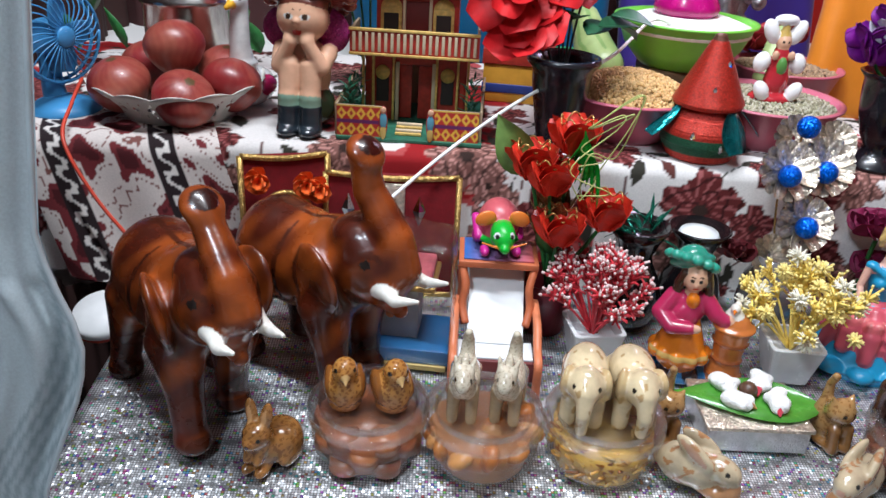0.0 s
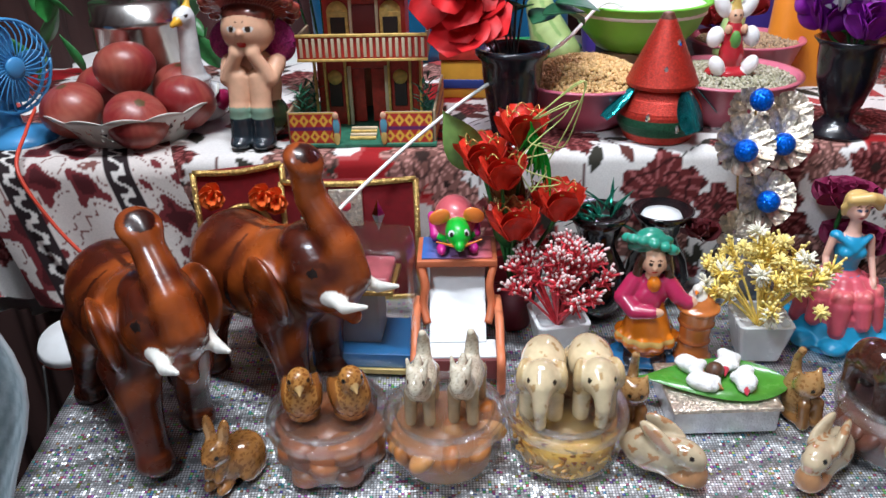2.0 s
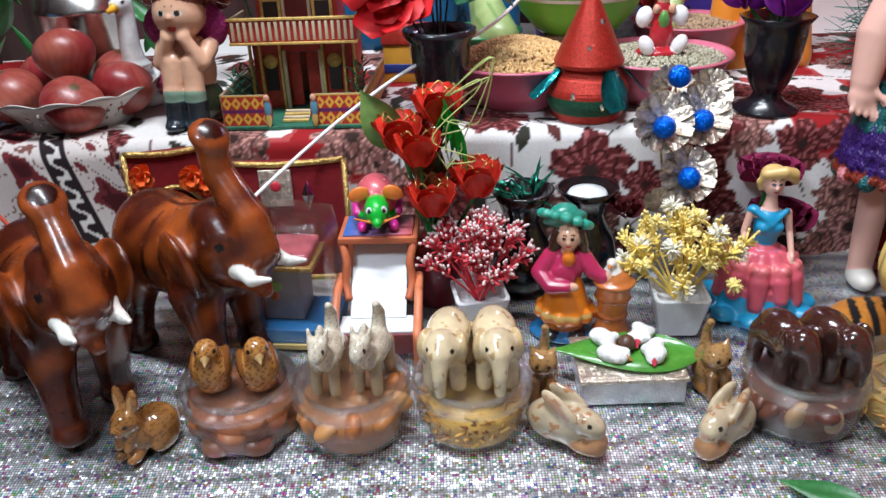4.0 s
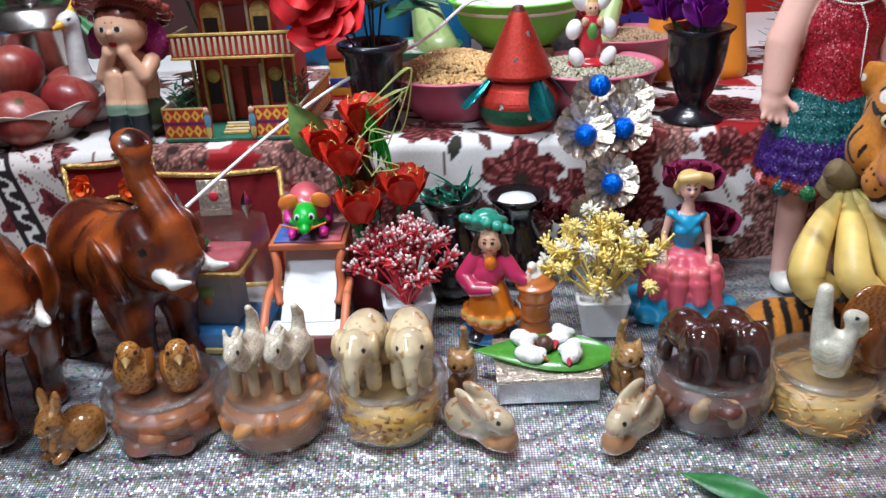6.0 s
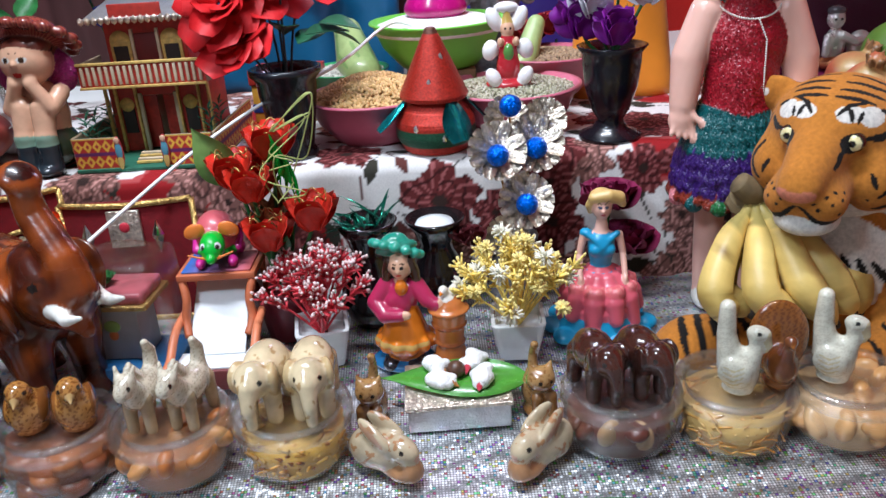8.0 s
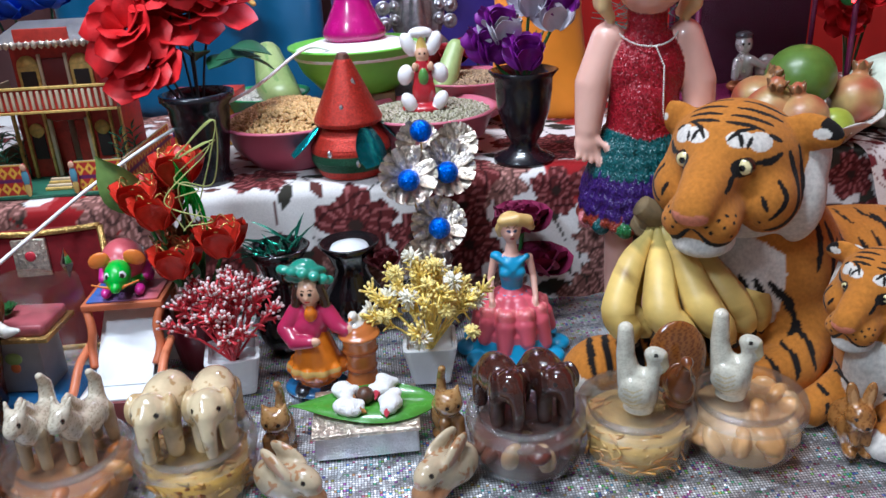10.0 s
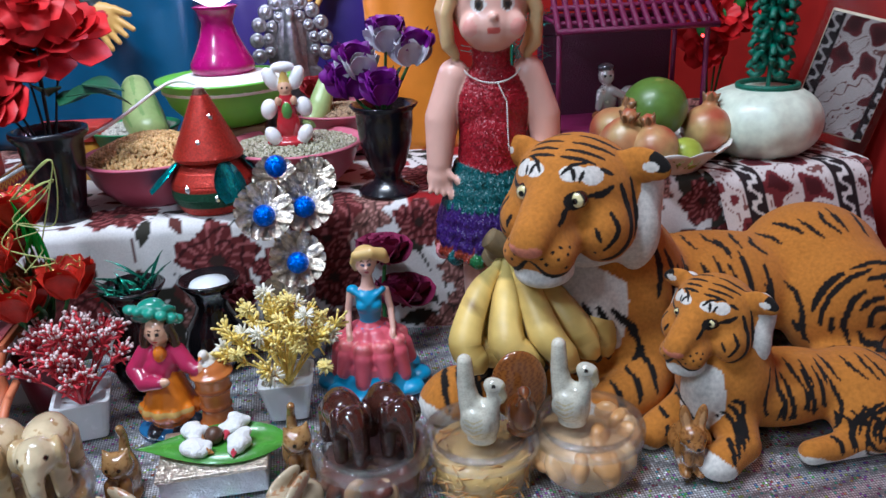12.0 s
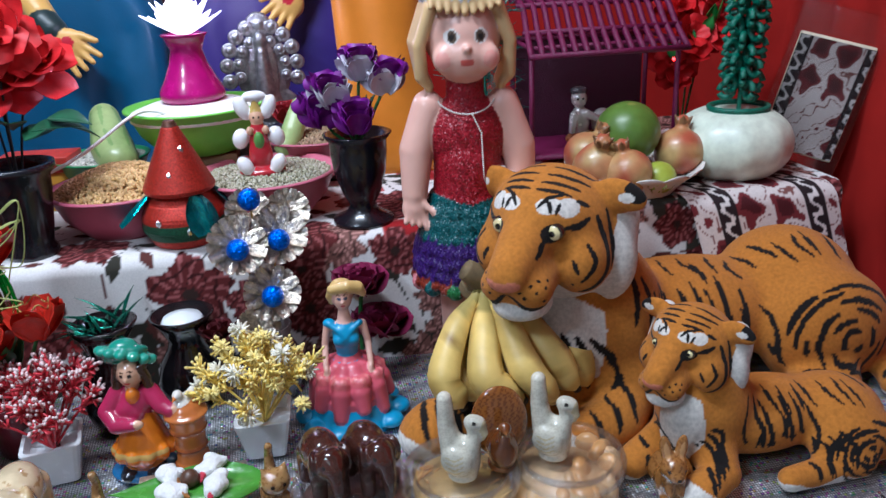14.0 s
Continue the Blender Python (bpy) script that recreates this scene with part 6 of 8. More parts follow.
part("white_fill", lathe([(0, 0.09), (0.024, 0.092), (0.02, 0.1), (0, 0.106)], 28), WHITE_PLASTIC, v2, "heaped white powder")


def rose(ob, at, r, material, name="rose", n=22, seed=1):
    bm = bmesh.new()
    rg = random.Random(seed)
    for k in range(n):
        f = (k + 1) / n
        blade(r * (0.55 + 0.6 * f), r * (0.7 + 0.75 * f), pose(*at, 0, 0, 0) @ pose(0, 0, 0, 0, 0, k * 137.5) @ pose(0, r * 0.12 * f, -r * 0.25 * f, 78 - 62 * f + rg.uniform(-6, 6), 0, 0), bm, 0.25 * f + 0.1, 6, 0.0004, -0.2, 0.5)
    return part(name, bm, material, ob)


rose(v2, (0.036, -0.02, 0.085), 0.02, mat("dark_red_cloth", (0.1, 0.008, 0.012), 0.6), "dark_rose", 16)
# silver flower vase with blue balls
sv = thing("silver_flower_vase", "glass vase of champagne glitter flowers with blue ball centres", "artificial flowers", (0.389, 0.772, low(0.772)), 0)
part("glass_vase", lathe([(0, 0), (0.03, 0), (0.034, 0.02), (0.03, 0.05), (0.022, 0.065), (0.026, 0.08), (0.023, 0.08), (0.018, 0.065), (0.0, 0.06)], 36), mat("smoky_glass", (0.25, 0.24, 0.24), 0.08, 0.3, coat=0.8), sv)
for x, y, z, r in ((-0.019, -0.012, 0.178, 0.031), (0.023, 0.0, 0.18, 0.031), (0.01, -0.017, 0.122, 0.03), (-0.005, 0.018, 0.205, 0.024), (0.036, 0.018, 0.2, 0.024), (-0.01, -0.006, 0.078, 0.024)):
    bm = bmesh.new()
    for k in range(16):
        blade(r, r * 0.42, pose(x, y + 0.006, z, 68, 0, 0) @ pose(0, 0, 0, 0, 0, k * 22.5) @ pose(0, r * 0.1, 0.002 * (k % 2), 14, 0, 0), bm, 0.12, 5, 0.0005, 0.5, 0.5)
    fl = part("glitter_flower", bm, SILVER_GLITTER, sv, "pleated champagne glitter flower")
for p in ((-0.019, -0.02, 0.178), (0.023, -0.009, 0.18), (0.01, -0.026, 0.124), (-0.002, 0.002, 0.224)):
    part("blue_ball", ball(0.0118, p, 3), BLUE_GLITTER, sv, "blue glitter ball")
for p in ((-0.019, -0.012, 0.178), (0.023, 0.0, 0.18), (0.01, -0.017, 0.122), (-0.002, 0.004, 0.22)):
    part("stem", tube([(0, 0, 0.06), (p[0] * 0.5, 0.01, p[2] * 0.7), (p[0], p[1] + 0.008, p[2])], 0.0012, 5, 4), GOLD_TRIM, sv)
mr = thing("magenta_rose", "magenta cloth rose with ruffled petals behind the doll", "artificial flower", (0.49, 0.775, low(0.775)), 0)
part("stem", tube([(0, 0, 0), (0, 0, 0.06), (0.004, 0, 0.1)], 0.0025, 6, 3), CUSHION_GREEN, mr)
MAG_CLOTH = mat("magenta_cloth", (0.22, 0.008, 0.06), 0.65, vary=0.2, scale=80, bump=0.3)
rose(mr, (0, -0.005, 0.115), 0.032, MAG_CLOTH, "blossom", 24, 3)
rose(mr, (0.02, -0.005, 0.062), 0.034, MAG_CLOTH, "blossom", 24, 5)

# large doll
TEAL, PURP, RUST, GRN = (0.004, 0.075, 0.08), (0.032, 0.008, 0.11), (0.2, 0.025, 0.012), (0.02, 0.14, 0.04)


def big_doll():
    b = []
    rg = random.Random(6)
    for s in (1, -1):
        b += [T([(s * 2.3, 0, 15), (s * 2.4, 0, 7), (s * 2.3, 0, 1.5)], (2.0, 1.7, 1.5), SKIN), E((s * 2.3, -1, 1.2), (1.7, 2.7, 1.3), WHITE)]
        b += [T([(s * 4.6, 0, 33.2), (s * 6.3, -0.4, 28.8), (s * 6.8, -1.2, 24.2)], (2.0, 2.1, 1.6), SKIN), E((s * 6.9, -1.6, 22.6), (1.6, 1.2, 1.6), SKIN)]
        for f in range(4):
            b.append(T([(s * (5.9 + 0.6 * f), -2.0, 22.2), (s * (5.6 + 0.85 * f), -2.6, 20.7 + 0.2 * f)], (0.42, 0.32), SKIN))
        b.append(T([(s * 5.7, -2.2, 23.2), (s * 4.7, -2.8, 22.4)], (0.4, 0.3), SKIN))
    b += [T([(0, 0, 24), (0, 0, 27)], (4.3, 4.2), MAROON), E((0, 0, 30.3), (4.9, 3.6, 4.5), MAROON), E((0, 0, 24.5), (4.3, 3.7, 3.5), MAROON), T([(0, 0, 33), (0, 0, 36)], (2.3, 2.3), MAROON)]
    for z, r, c in ((22.9, 4.8, TEAL), (21.6, 5.4, TEAL), (20.2, 5.9, TEAL), (18.8, 6.4, PURP), (17.4, 6.7, PURP), (16.2, 6.9, PURP), (15.0, 7.0, RUST)):
        n = 64
        for k in range(n):
            a = k * 6.283 / n + rg.uniform(-0.05, 0.05)
            b.append(T([(r * 0.95 * math.cos(a), r * 0.81 * math.sin(a), z + 0.8), ((r + rg.uniform(0.1, 0.6)) * math.cos(a), (r + 0.3) * 0.86 * math.sin(a), z - 0.8 + rg.uniform(-0.4, 0.3))], (0.32, 0.42), c))
        b.append(E((0, 0, z), (r, r * 0.84, 1.4), c))
    for k in range(13):
        a = k * 0.483
        b.append(E((6.9 * math.cos(a), 5.9 * math.sin(a), 13.8), (1.1, 1.1, 1.0), (GRN, (0.6, 0.2, 0.22), TEAL)[k % 3]))
    b += [E((0, 0, 40.6), (4.4, 4.4, 4.6), SKIN), E((0, -1.2, 38.8), (3.8, 3.7, 2.8), SKIN), E((0, -4.85, 39.7), (0.45, 0.5, 0.4), SKIN), Q((0, -5.2, 38.2), (0.8, 0.8, 0.32), (0.6, 0.1, 0.08)), E((2.3, -3.2, 38.7), (1.6, 1.4, 1.5), SKIN), E((-2.3, -3.2, 38.7), (1.6, 1.4, 1.5), SKIN)]
    b += [E((0, 1.3, 41.6), (5.0, 4.4, 5.0), HAIR)] + [T([(x, -1.0, 45.6), (x * 1.15, -3.4, 44.6), (x * 1.2, -4.1, 43.2 + 0.06 * x * x)], (0.7, 0.6, 0.35), HAIR) for x in (-3.2, -2.4, -1.6, -0.8, 0, 0.8, 1.6, 2.4, 3.2)]
    for s in (1, -1):
        for k in range(7):
            b.append(T([(s * (3.9 + 0.1 * k), -2.2 + 0.75 * k, 43.5), (s * (5.3 + 0.1 * k), -1.9 + 0.75 * k, 40), (s * 5.2, -1.2 + 0.7 * k, 36.8), (s * 4.3, -0.8 + 0.6 * k, 35.6)], (0.7, 0.75, 0.8, 0.5), HAIR))
        b += [D((s * 1.75, -4.5, 40.9), (0.95, 2, 0.75), (0.75, 0.7, 0.66)), D((s * 1.65, -4.8, 40.85), (0.6, 2, 0.66), (0.09, 0.06, 0.04)), D((s * 1.65, -4.8, 40.85), (0.32, 2, 0.36), BLACK), L([(s * 0.9, -4.6, 41.4), (s * 1.75, -4.5, 41.8), (s * 2.7, -4.1, 41.5)], 0.28, (0.03, 0.015, 0.01)), Q((s * 2.7, -4.4, 38.6), 0.9, (0.8, 0.36, 0.3))]
    # tinsel crown
    for k in range(30):
        a = k * 0.2094
        b.append(E((4.75 * math.cos(a), 0.7 + 4.5 * math.sin(a), 45.2), (0.55, 0.55, 1.1), (0.62, 0.63, 0.66)))
    return b


me = sculpt("vinyl_doll", big_doll(), 0.2, 0.4)
bm = bmesh.new()
bm.from_mesh(me)
lay = bm.verts.layers.float_color["paint"]
pearls = []
for k in range(46):
    a = math.pi * (1.02 + 0.96 * k / 45)
    pearls.append((3.75 * math.cos(a), 0.6 + 4.15 * math.sin(a), 34.9 + 1.9 * math.sin(a)))
for k in range(32):
    pearls.append((0.5 + 0.9 * min(k / 8, 1) + 0.008 * k, -3.75 - 0.02 * k + 0.0006 * k * k, 32.9 - 0.235 * k))
for p in pearls:
    made = bmesh.ops.create_icosphere(bm, subdivisions=1, radius=0.0013, matrix=Matrix.Translation([c * 0.01 for c in p]))
    for v in made["verts"]:
        v[lay] = (0.78, 0.74, 0.68, 1)
bm.to_mesh(me)
bm.free()
me.transform(Matrix.Diagonal((0.88, 0.9, 1, 1)))
dl = solo("vinyl_doll", "large blond vinyl doll in glittering red knit top and banded skirt", "doll", me, P_SKIN, (0.612, 0.735, low(0.735)), -9, s=0.94)
dress(dl, P_WOOL, [MAROON, TEAL, PURP, RUST, GRN, (0.62, 0.63, 0.66), (0.6, 0.2, 0.22)])

# ---- things on the back step ----
def bowl(name, label, colour, at, r, h):
    ob = thing(name, label, "bowl", at, 0, "bowls of grain")
    m = mat(name + "_plastic", colour, 0.35, vary=0.05, coat=0.1)
    part("shell", lathe([(0, 0.0), (0.55 * r, 0.0), (0.6 * r, 0.004), (0.82 * r, 0.45 * h), (0.95 * r, 0.93 * h), (r, 0.96 * h), (r, h), (0.93 * r, h), (0.8 * r, 0.5 * h), (0.56 * r, 0.01), (0, 0.01)], 64), m, ob)
    return ob


def grain(ob, r, z, peak, size, cols, seed, n=2600, long=1.4):
    """A heap of loose grains over a rounded core."""
    rng = np.random.RandomState(seed)
    # core in a darkened grain colour: shade between the grains, painted in
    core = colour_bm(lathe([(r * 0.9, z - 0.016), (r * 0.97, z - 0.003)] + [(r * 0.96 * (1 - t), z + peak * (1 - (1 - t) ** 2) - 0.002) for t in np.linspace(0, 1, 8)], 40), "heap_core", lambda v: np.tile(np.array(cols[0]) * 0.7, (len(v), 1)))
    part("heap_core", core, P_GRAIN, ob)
    base = bmesh.new()
    bmesh.ops.create_icosphere(base, subdivisions=1, radius=1)
    bv = np.array([v.co[:] for v in base.verts])
    bf = np.array([[v.index for v in f.verts] for f in base.faces])
    base.free()
    vs, fs, cs = [], [], []
    for k in range(n):
        a, q = rng.uniform(0, 6.283), math.sqrt(rng.uniform(0, 1))
        rr = r * 0.97 * q
        m = np.array(Euler(rng.uniform(0, 6.28, 3)).to_matrix())
        s = size * rng.uniform(0.8, 1.2)
        vs.append((bv * (s * long, s, s * 0.7)) @ m.T + (rr * math.cos(a), rr * math.sin(a), z + peak * (1 - q * q) + rng.uniform(-0.3, 0.6) * size))
        fs.append(bf + k * len(bv))
        cs.append(np.tile(np.array(cols[rng.randint(len(cols))]) * rng.uniform(0.8, 1.15), (len(bv), 1)))
    o = part("grain", raw_mesh("grain", np.concatenate(vs), np.concatenate(fs), np.concatenate(cs)), P_GRAIN, ob)
    o["kind"] = "stuff"


b1 = bowl("seed_bowl", "dusty pink plastic bowl heaped with yellow split peas", (0.5, 0.11, 0.17), (0.237, 0.93, UP), 0.085, 0.055)
grain(b1, 0.079, 0.05, 0.026, 0.0024, [(0.62, 0.4, 0.17), (0.68, 0.46, 0.2), (0.55, 0.34, 0.12)], 1)
b2 = bowl("seed_bowl", "dusty pink plastic bowl of grey green millet", (0.55, 0.14, 0.2), (0.405, 0.93, UP), 0.088, 0.055)
grain(b2, 0.081, 0.048, 0.01, 0.0019, [(0.36, 0.34, 0.22), (0.45, 0.42, 0.3), (0.22, 0.2, 0.12), (0.5, 0.46, 0.36)], 2, 3200)
b3 = bowl("seed_bowl", "pink plastic bowl of brown lentils at the back", (0.5, 0.12, 0.18), (0.475, 1.06, UP + 0.012), 0.075, 0.055)
grain(b3, 0.068, 0.048, 0.008, 0.0019, [(0.3, 0.2, 0.12), (0.4, 0.27, 0.15)], 3, 1800)
b4 = bowl("seed_bowl", "small green plastic bowl of white grain", (0.03, 0.3, 0.1), (0.195, 1.06, UP + 0.018), 0.06, 0.045)
grain(b4, 0.055, 0.04, 0.006, 0.0018, [(0.6, 0.58, 0.5), (0.5, 0.48, 0.42)], 4, 1500)
fb = bowl("flour_bowl", "bright green plastic bowl of white flour holding a lamp", (0.16, 0.5, 0.05), (0.325, 1.045, 0.246), 0.092, 0.06)
part("flour", lathe([(0.085, 0.045), (0.084, 0.054), (0.06, 0.062), (0.03, 0.066), (0, 0.067)], 40), mat("white_flour", (0.82, 0.8, 0.77), 0.95, vary=0.05, scale=200, bump=0.5, bump_scale=500), fb)
solo("bowl_support", "plain wooden block under the green bowl", "block", box(0.09, 0.09, 0.062, (0, 0, 0.031), 0.002), mat("plain_wood", (0.2, 0.11, 0.05), 0.6), (0.325, 1.045, UP))
for x, y, z, rz, ln, name in ((0.212, 1.045, UP + 0.062, 20, 7.0, "ash gourd"), (0.442, 1.035, UP + 0.06, -30, 4.8, "cucumber")):
    g = [T([(0, -ln * 0.4, 0), (0, 0, 1.2), (0.3, ln * 0.55, 4.6)], (2.5 if ln > 6 else 1.5, 2.7 if ln > 6 else 1.6, 1.9 if ln > 6 else 1.2), (0.32, 0.42, 0.16))]
    for k in range(7):
        a = k * 0.9
        g.append(L([(2.7 * math.cos(a), -ln * 0.5, 2.7 * math.sin(a)), (2.7 * math.cos(a), 0, 1.2 + 2.7 * math.sin(a)), (0.3 + 2 * math.cos(a), ln * 0.5, 4.6 + 2 * math.sin(a))], 0.3, (0.2, 0.33, 0.1)))
    solo(name.replace(" ", "_"), "pale green striped " + name + " standing in a grain bowl", name, sculpt("gourd", g, 0.16, 0.5), P_FRUIT, (x, y, z), rz)

# glowing lamp in the flour
lp = thing("lotus_lamp", "glowing magenta lamp with a white petal shade", "lamp", (0.323, 1.045, 0.311))
part("base", lathe([(0, 0), (0.038, 0.0), (0.042, 0.006), (0.041, 0.014), (0.032, 0.03), (0.024, 0.048), (0.02, 0.064), (0.026, 0.08), (0.03, 0.084), (0.026, 0.085), (0, 0.08)], 40), mat("magenta_resin", (0.36, 0.003, 0.13), 0.25, vary=0.2, emit=0.04, coat=0.4), lp)
bm = bmesh.new()
for ring, (n, r, tilt) in enumerate(((8, 0.05, 25), (9, 0.05, 50), (7, 0.045, 75))):
    for k in range(n):
        blade(r, 0.022, pose(0, 0, 0.084) @ pose(0, 0, 0, 0, 0, k * 360 / n + ring * 20) @ pose(0, 0.008, 0, tilt, 0, 0), bm, 0.1, 5)
part("petal_shade", bm, mat("glowing_petals", (0.9, 0.85, 1.0), 0.3, emit=3.0), lp, "white plastic petals lit from within")
part("bulb", ball(0.022, (0, 0, 0.108)), mat("lit_bulb", (0.95, 0.9, 1.0), 0.3, emit=14), lp)
pl = bpy.data.lights.new("lotus_lamp_light", "POINT")
pl.energy, pl.color, pl.shadow_soft_size = 0.9, (0.9, 0.75, 1.0), 0.03
new("lotus_lamp_light", pl).location = (0.323, 1.0, 0.47)

# thread gnome
gn = thing("thread_gnome", "cone gnome wound with red and green thread", "ornament", (0.310, 0.862, UP))
RT = (0.5, 0.035, 0.02)


def wound(profile, name, pick, label):
    prof = []
    for (r0, z0), (r1, z1) in zip(profile, profile[1:]):
        n = max(2, int(math.hypot(r1 - r0, z1 - z0) / 0.0014))
        for i in range(n):
            t = i / n
            prof.append((r0 + (r1 - r0) * t + (0.001 if i % 2 else 0), z0 + (z1 - z0) * t))
    prof.append(profile[-1])
    return part(name, colour_bm(lathe(prof, 48), name, lambda v: np.array([pick(z) for z in v[:, 2]])), P_THREAD, gn, label)


wound([(0.001, 0.0), (0.036, 0.001), (0.046, 0.02), (0.045, 0.036), (0.036, 0.05), (0.026, 0.06), (0.0, 0.061)], "belly", lambda z: (0.02, 0.1, 0.05) if 0.01 < z < 0.03 else RT, "red and green wound thread")
wound([(0.0, 0.058), (0.037, 0.06), (0.039, 0.064), (0.008, 0.132), (0.005, 0.138), (0.0, 0.139)], "hat", lambda z: (0.12, 0.05, 0.03) if z > 0.131 else RT, "red thread cone hat")
TEAL_FOIL = mat("teal_foil", (0.02, 0.3, 0.32), 0.12, 0.75, vary=0.4, scale=50, bump=0.8, bump_scale=90)
for a, tl, rr in ((-58, 58, 0.034), (10, 40, 0.03), (-165, 35, 0.022)):
    bm = bmesh.new()
    blade(0.046, rr * 1.1, pose(0, 0, 0.06) @ pose(0, 0, 0, 0, 0, a - 90) @ pose(0, 0.036, 0, -tl, 0, 0), bm, -0.1, 6, 0.0004, -0.3, 0.5)
    part("foil_collar", bm, TEAL_FOIL, gn, "crinkled teal foil scrap")
for a, r, z in ((-100, 0.03, 0.082), (-60, 0.019, 0.108), (-80, 0.046, 0.022), (-120, 0.046, 0.034)):
    bm = bmesh.new()
    bmesh.ops.create_icosphere(bm, subdivisions=1, radius=1, matrix=pose(r * math.cos(radians(a)), r * math.sin(radians(a)), z) @ Matrix.Diagonal((0.0035, 0.002, 0.005, 1)))
    part("mirror_chip", bm, MIRROR, gn, smooth=False)

# little seated idol with cotton
COT, RDC = (0.85, 0.84, 0.83), (0.42, 0.02, 0.03)
idol = [E((0, 0, 0.9), (2.9, 2.2, 0.9), RDC), E((0, -0.2, 3.0), (1.5, 1.2, 2.2), RDC), T([(0, 0, 4.6), (0, 0, 6.4)], (1.25, 0.9), RDC), E((0, -0.1, 7.6), (0.85, 0.85, 1.05), FS), T([(0, 0.1, 8.3), (0, 0.1, 9.8)], (0.75, 0.3), (0.5, 0.33, 0.08)), E((0, -1.1, 5.0), (0.6, 0.4, 1.0), (0.1, 0.28, 0.06))]
for s in (1, -1):
    idol += [E((s * 2.0, -1.4, 2.0), (0.9, 0.8, 1.3), COT, (0, s * 30, 0)), E((s * 2.2, -0.2, 5.2), (1.0, 0.9, 1.3), COT, (0, s * -15, 0)), E((s * 1.6, 0.3, 8.8), (0.9, 0.8, 1.6), COT, (0, s * 25, 0)), E((s * 1.0, -0.9, 6.2), (0.4, 0.4, 0.6), FS), D((s * 0.35, -0.9, 7.8), 0.15, BLACK)]
idol += [E((0, 0.4, 10.2), (1.5, 0.8, 0.7), COT)]
solo("seated_idol", "small red painted seated idol trimmed with white cotton", "idol", sculpt("seated_idol", idol, 0.13, 0.2), P_GLOSS, (0.402, 0.915, UP + 0.05), 0, s=0.95)

# goblet vase with purple and white roses
gv = thing("goblet_vase", "black plastic goblet vase of purple and white roses", "vase", (0.513, 0.858, UP))
part("goblet", lathe([(0, 0), (0.036, 0), (0.036, 0.005), (0.02, 0.012), (0.015, 0.022), (0.022, 0.034), (0.03, 0.06), (0.033, 0.085), (0.0335, 0.098), (0.04, 0.106), (0.037, 0.107), (0.029, 0.097), (0, 0.09)], 44), BLACK_PLASTIC, gv)
PURPLE_P, WHITE_P = mat("purple_petal", (0.2, 0.006, 0.26), 0.5, vary=0.25, scale=90), mat("white_petal", (0.7, 0.66, 0.74), 0.5, vary=0.1)
for i, (x, y, z, lean) in enumerate(((-0.026, -0.012, 0.14, -14), (0.008, 0.004, 0.165, 4), (0.034, -0.006, 0.15, 18), (-0.004, -0.03, 0.112, -4), (-0.035, 0.0, 0.118, -30))):
    tulip(gv, (x, y, z), 0.0155, 0.032, WHITE_P if i < 3 else PURPLE_P, "rosebud", False, lean)
    tulip(gv, (x + 0.036 * math.sin(radians(lean)) * 0.5, y - 0.001, z + 0.017), 0.0162, 0.024, PURPLE_P, "bud_tip", False, lean)
    part("stem", tube([(0, 0, 0.09), (x * 0.7, y * 0.7, z * 0.9), (x, y, z + 0.006)], 0.0018, 6, 4), CUSHION_GREEN, gv)
for k in range(11):
    bm = bmesh.new()
    blade(0.045, 0.022, pose(0, 0, 0.105 + 0.004 * (k % 3), 18 + 14 * (k % 4), 0, k * 137.5), bm, 0.15, 7)
    part("leaf", bm, LEAF_BRIGHT if k % 3 == 0 else LEAF_CLOTH, gv)

# black pot with big red cloth flowers
rp = thing("red_flower_pot", "black plastic pot of large red cloth flowers", "artificial flowers", (0.144, 0.868, UP))
part("pot", lathe([(0, 0), (0.026, 0), (0.027, 0.006), (0.023, 0.014), (0.026, 0.03), (0.033, 0.075), (0.034, 0.09), (0.041, 0.098), (0.041, 0.104), (0.037, 0.105), (0.03, 0.09), (0.022, 0.03), (0, 0.026)], 44), BLACK_PLASTIC, rp)
RED_CLOTH = mat("red_flower_cloth", (0.6, 0.008, 0.012), 0.55, vary=0.15, scale=70, bump=0.15)


def poinsettia(ob, at, r, seed, name="red_flower", aim=(60, 0, 0)):
    rg = random.Random(seed)
    bm = bmesh.new()
    for ring, (n, f, up) in enumerate(((6, 1.0, 8), (6, 0.8, 28), (5, 0.55, 50))):
        for k in range(n):
            blade(r * f * rg.uniform(0.85, 1.05), r * 0.85 * f, pose(*at) @ pose(0, 0, 0, *aim) @ pose(0, 0, 0.003 * ring, 0, 0, k * 360 / n + ring * 27) @ pose(0, 0.003, 0, up + rg.uniform(-8, 8), rg.uniform(-14, 14), 0), bm, rg.uniform(-0.3, 0.25), 7, 0.0005, rg.uniform(-0.1, 0.35), 0.5)
    part(name, bm, RED_CLOTH, ob)


for i, (x, y, z, r, aim) in enumerate(((-0.045, 0.0, 0.135, 0.05, (50, -20, 0)), (-0.06, 0.0, 0.175, 0.055, (60, -10, 0)), (-0.005, 0.03, 0.185, 0.05, (40, 10, 0)), (0.03, 0.04, 0.2, 0.05, (30, 25, 0)), (-0.03, 0.03, 0.225, 0.055, (50, 0, 0)), (0.01, 0.01, 0.235, 0.045, (60, 20, 0)))):
    poinsettia(rp, (x, y, z), r, i, aim=aim)
    part("stem", tube([(0, 0, 0.05), (x * 0.4, y * 0.5, z * 0.7), (x, y, z)], 0.0014, 5, 4), CORD_BLACK, rp)
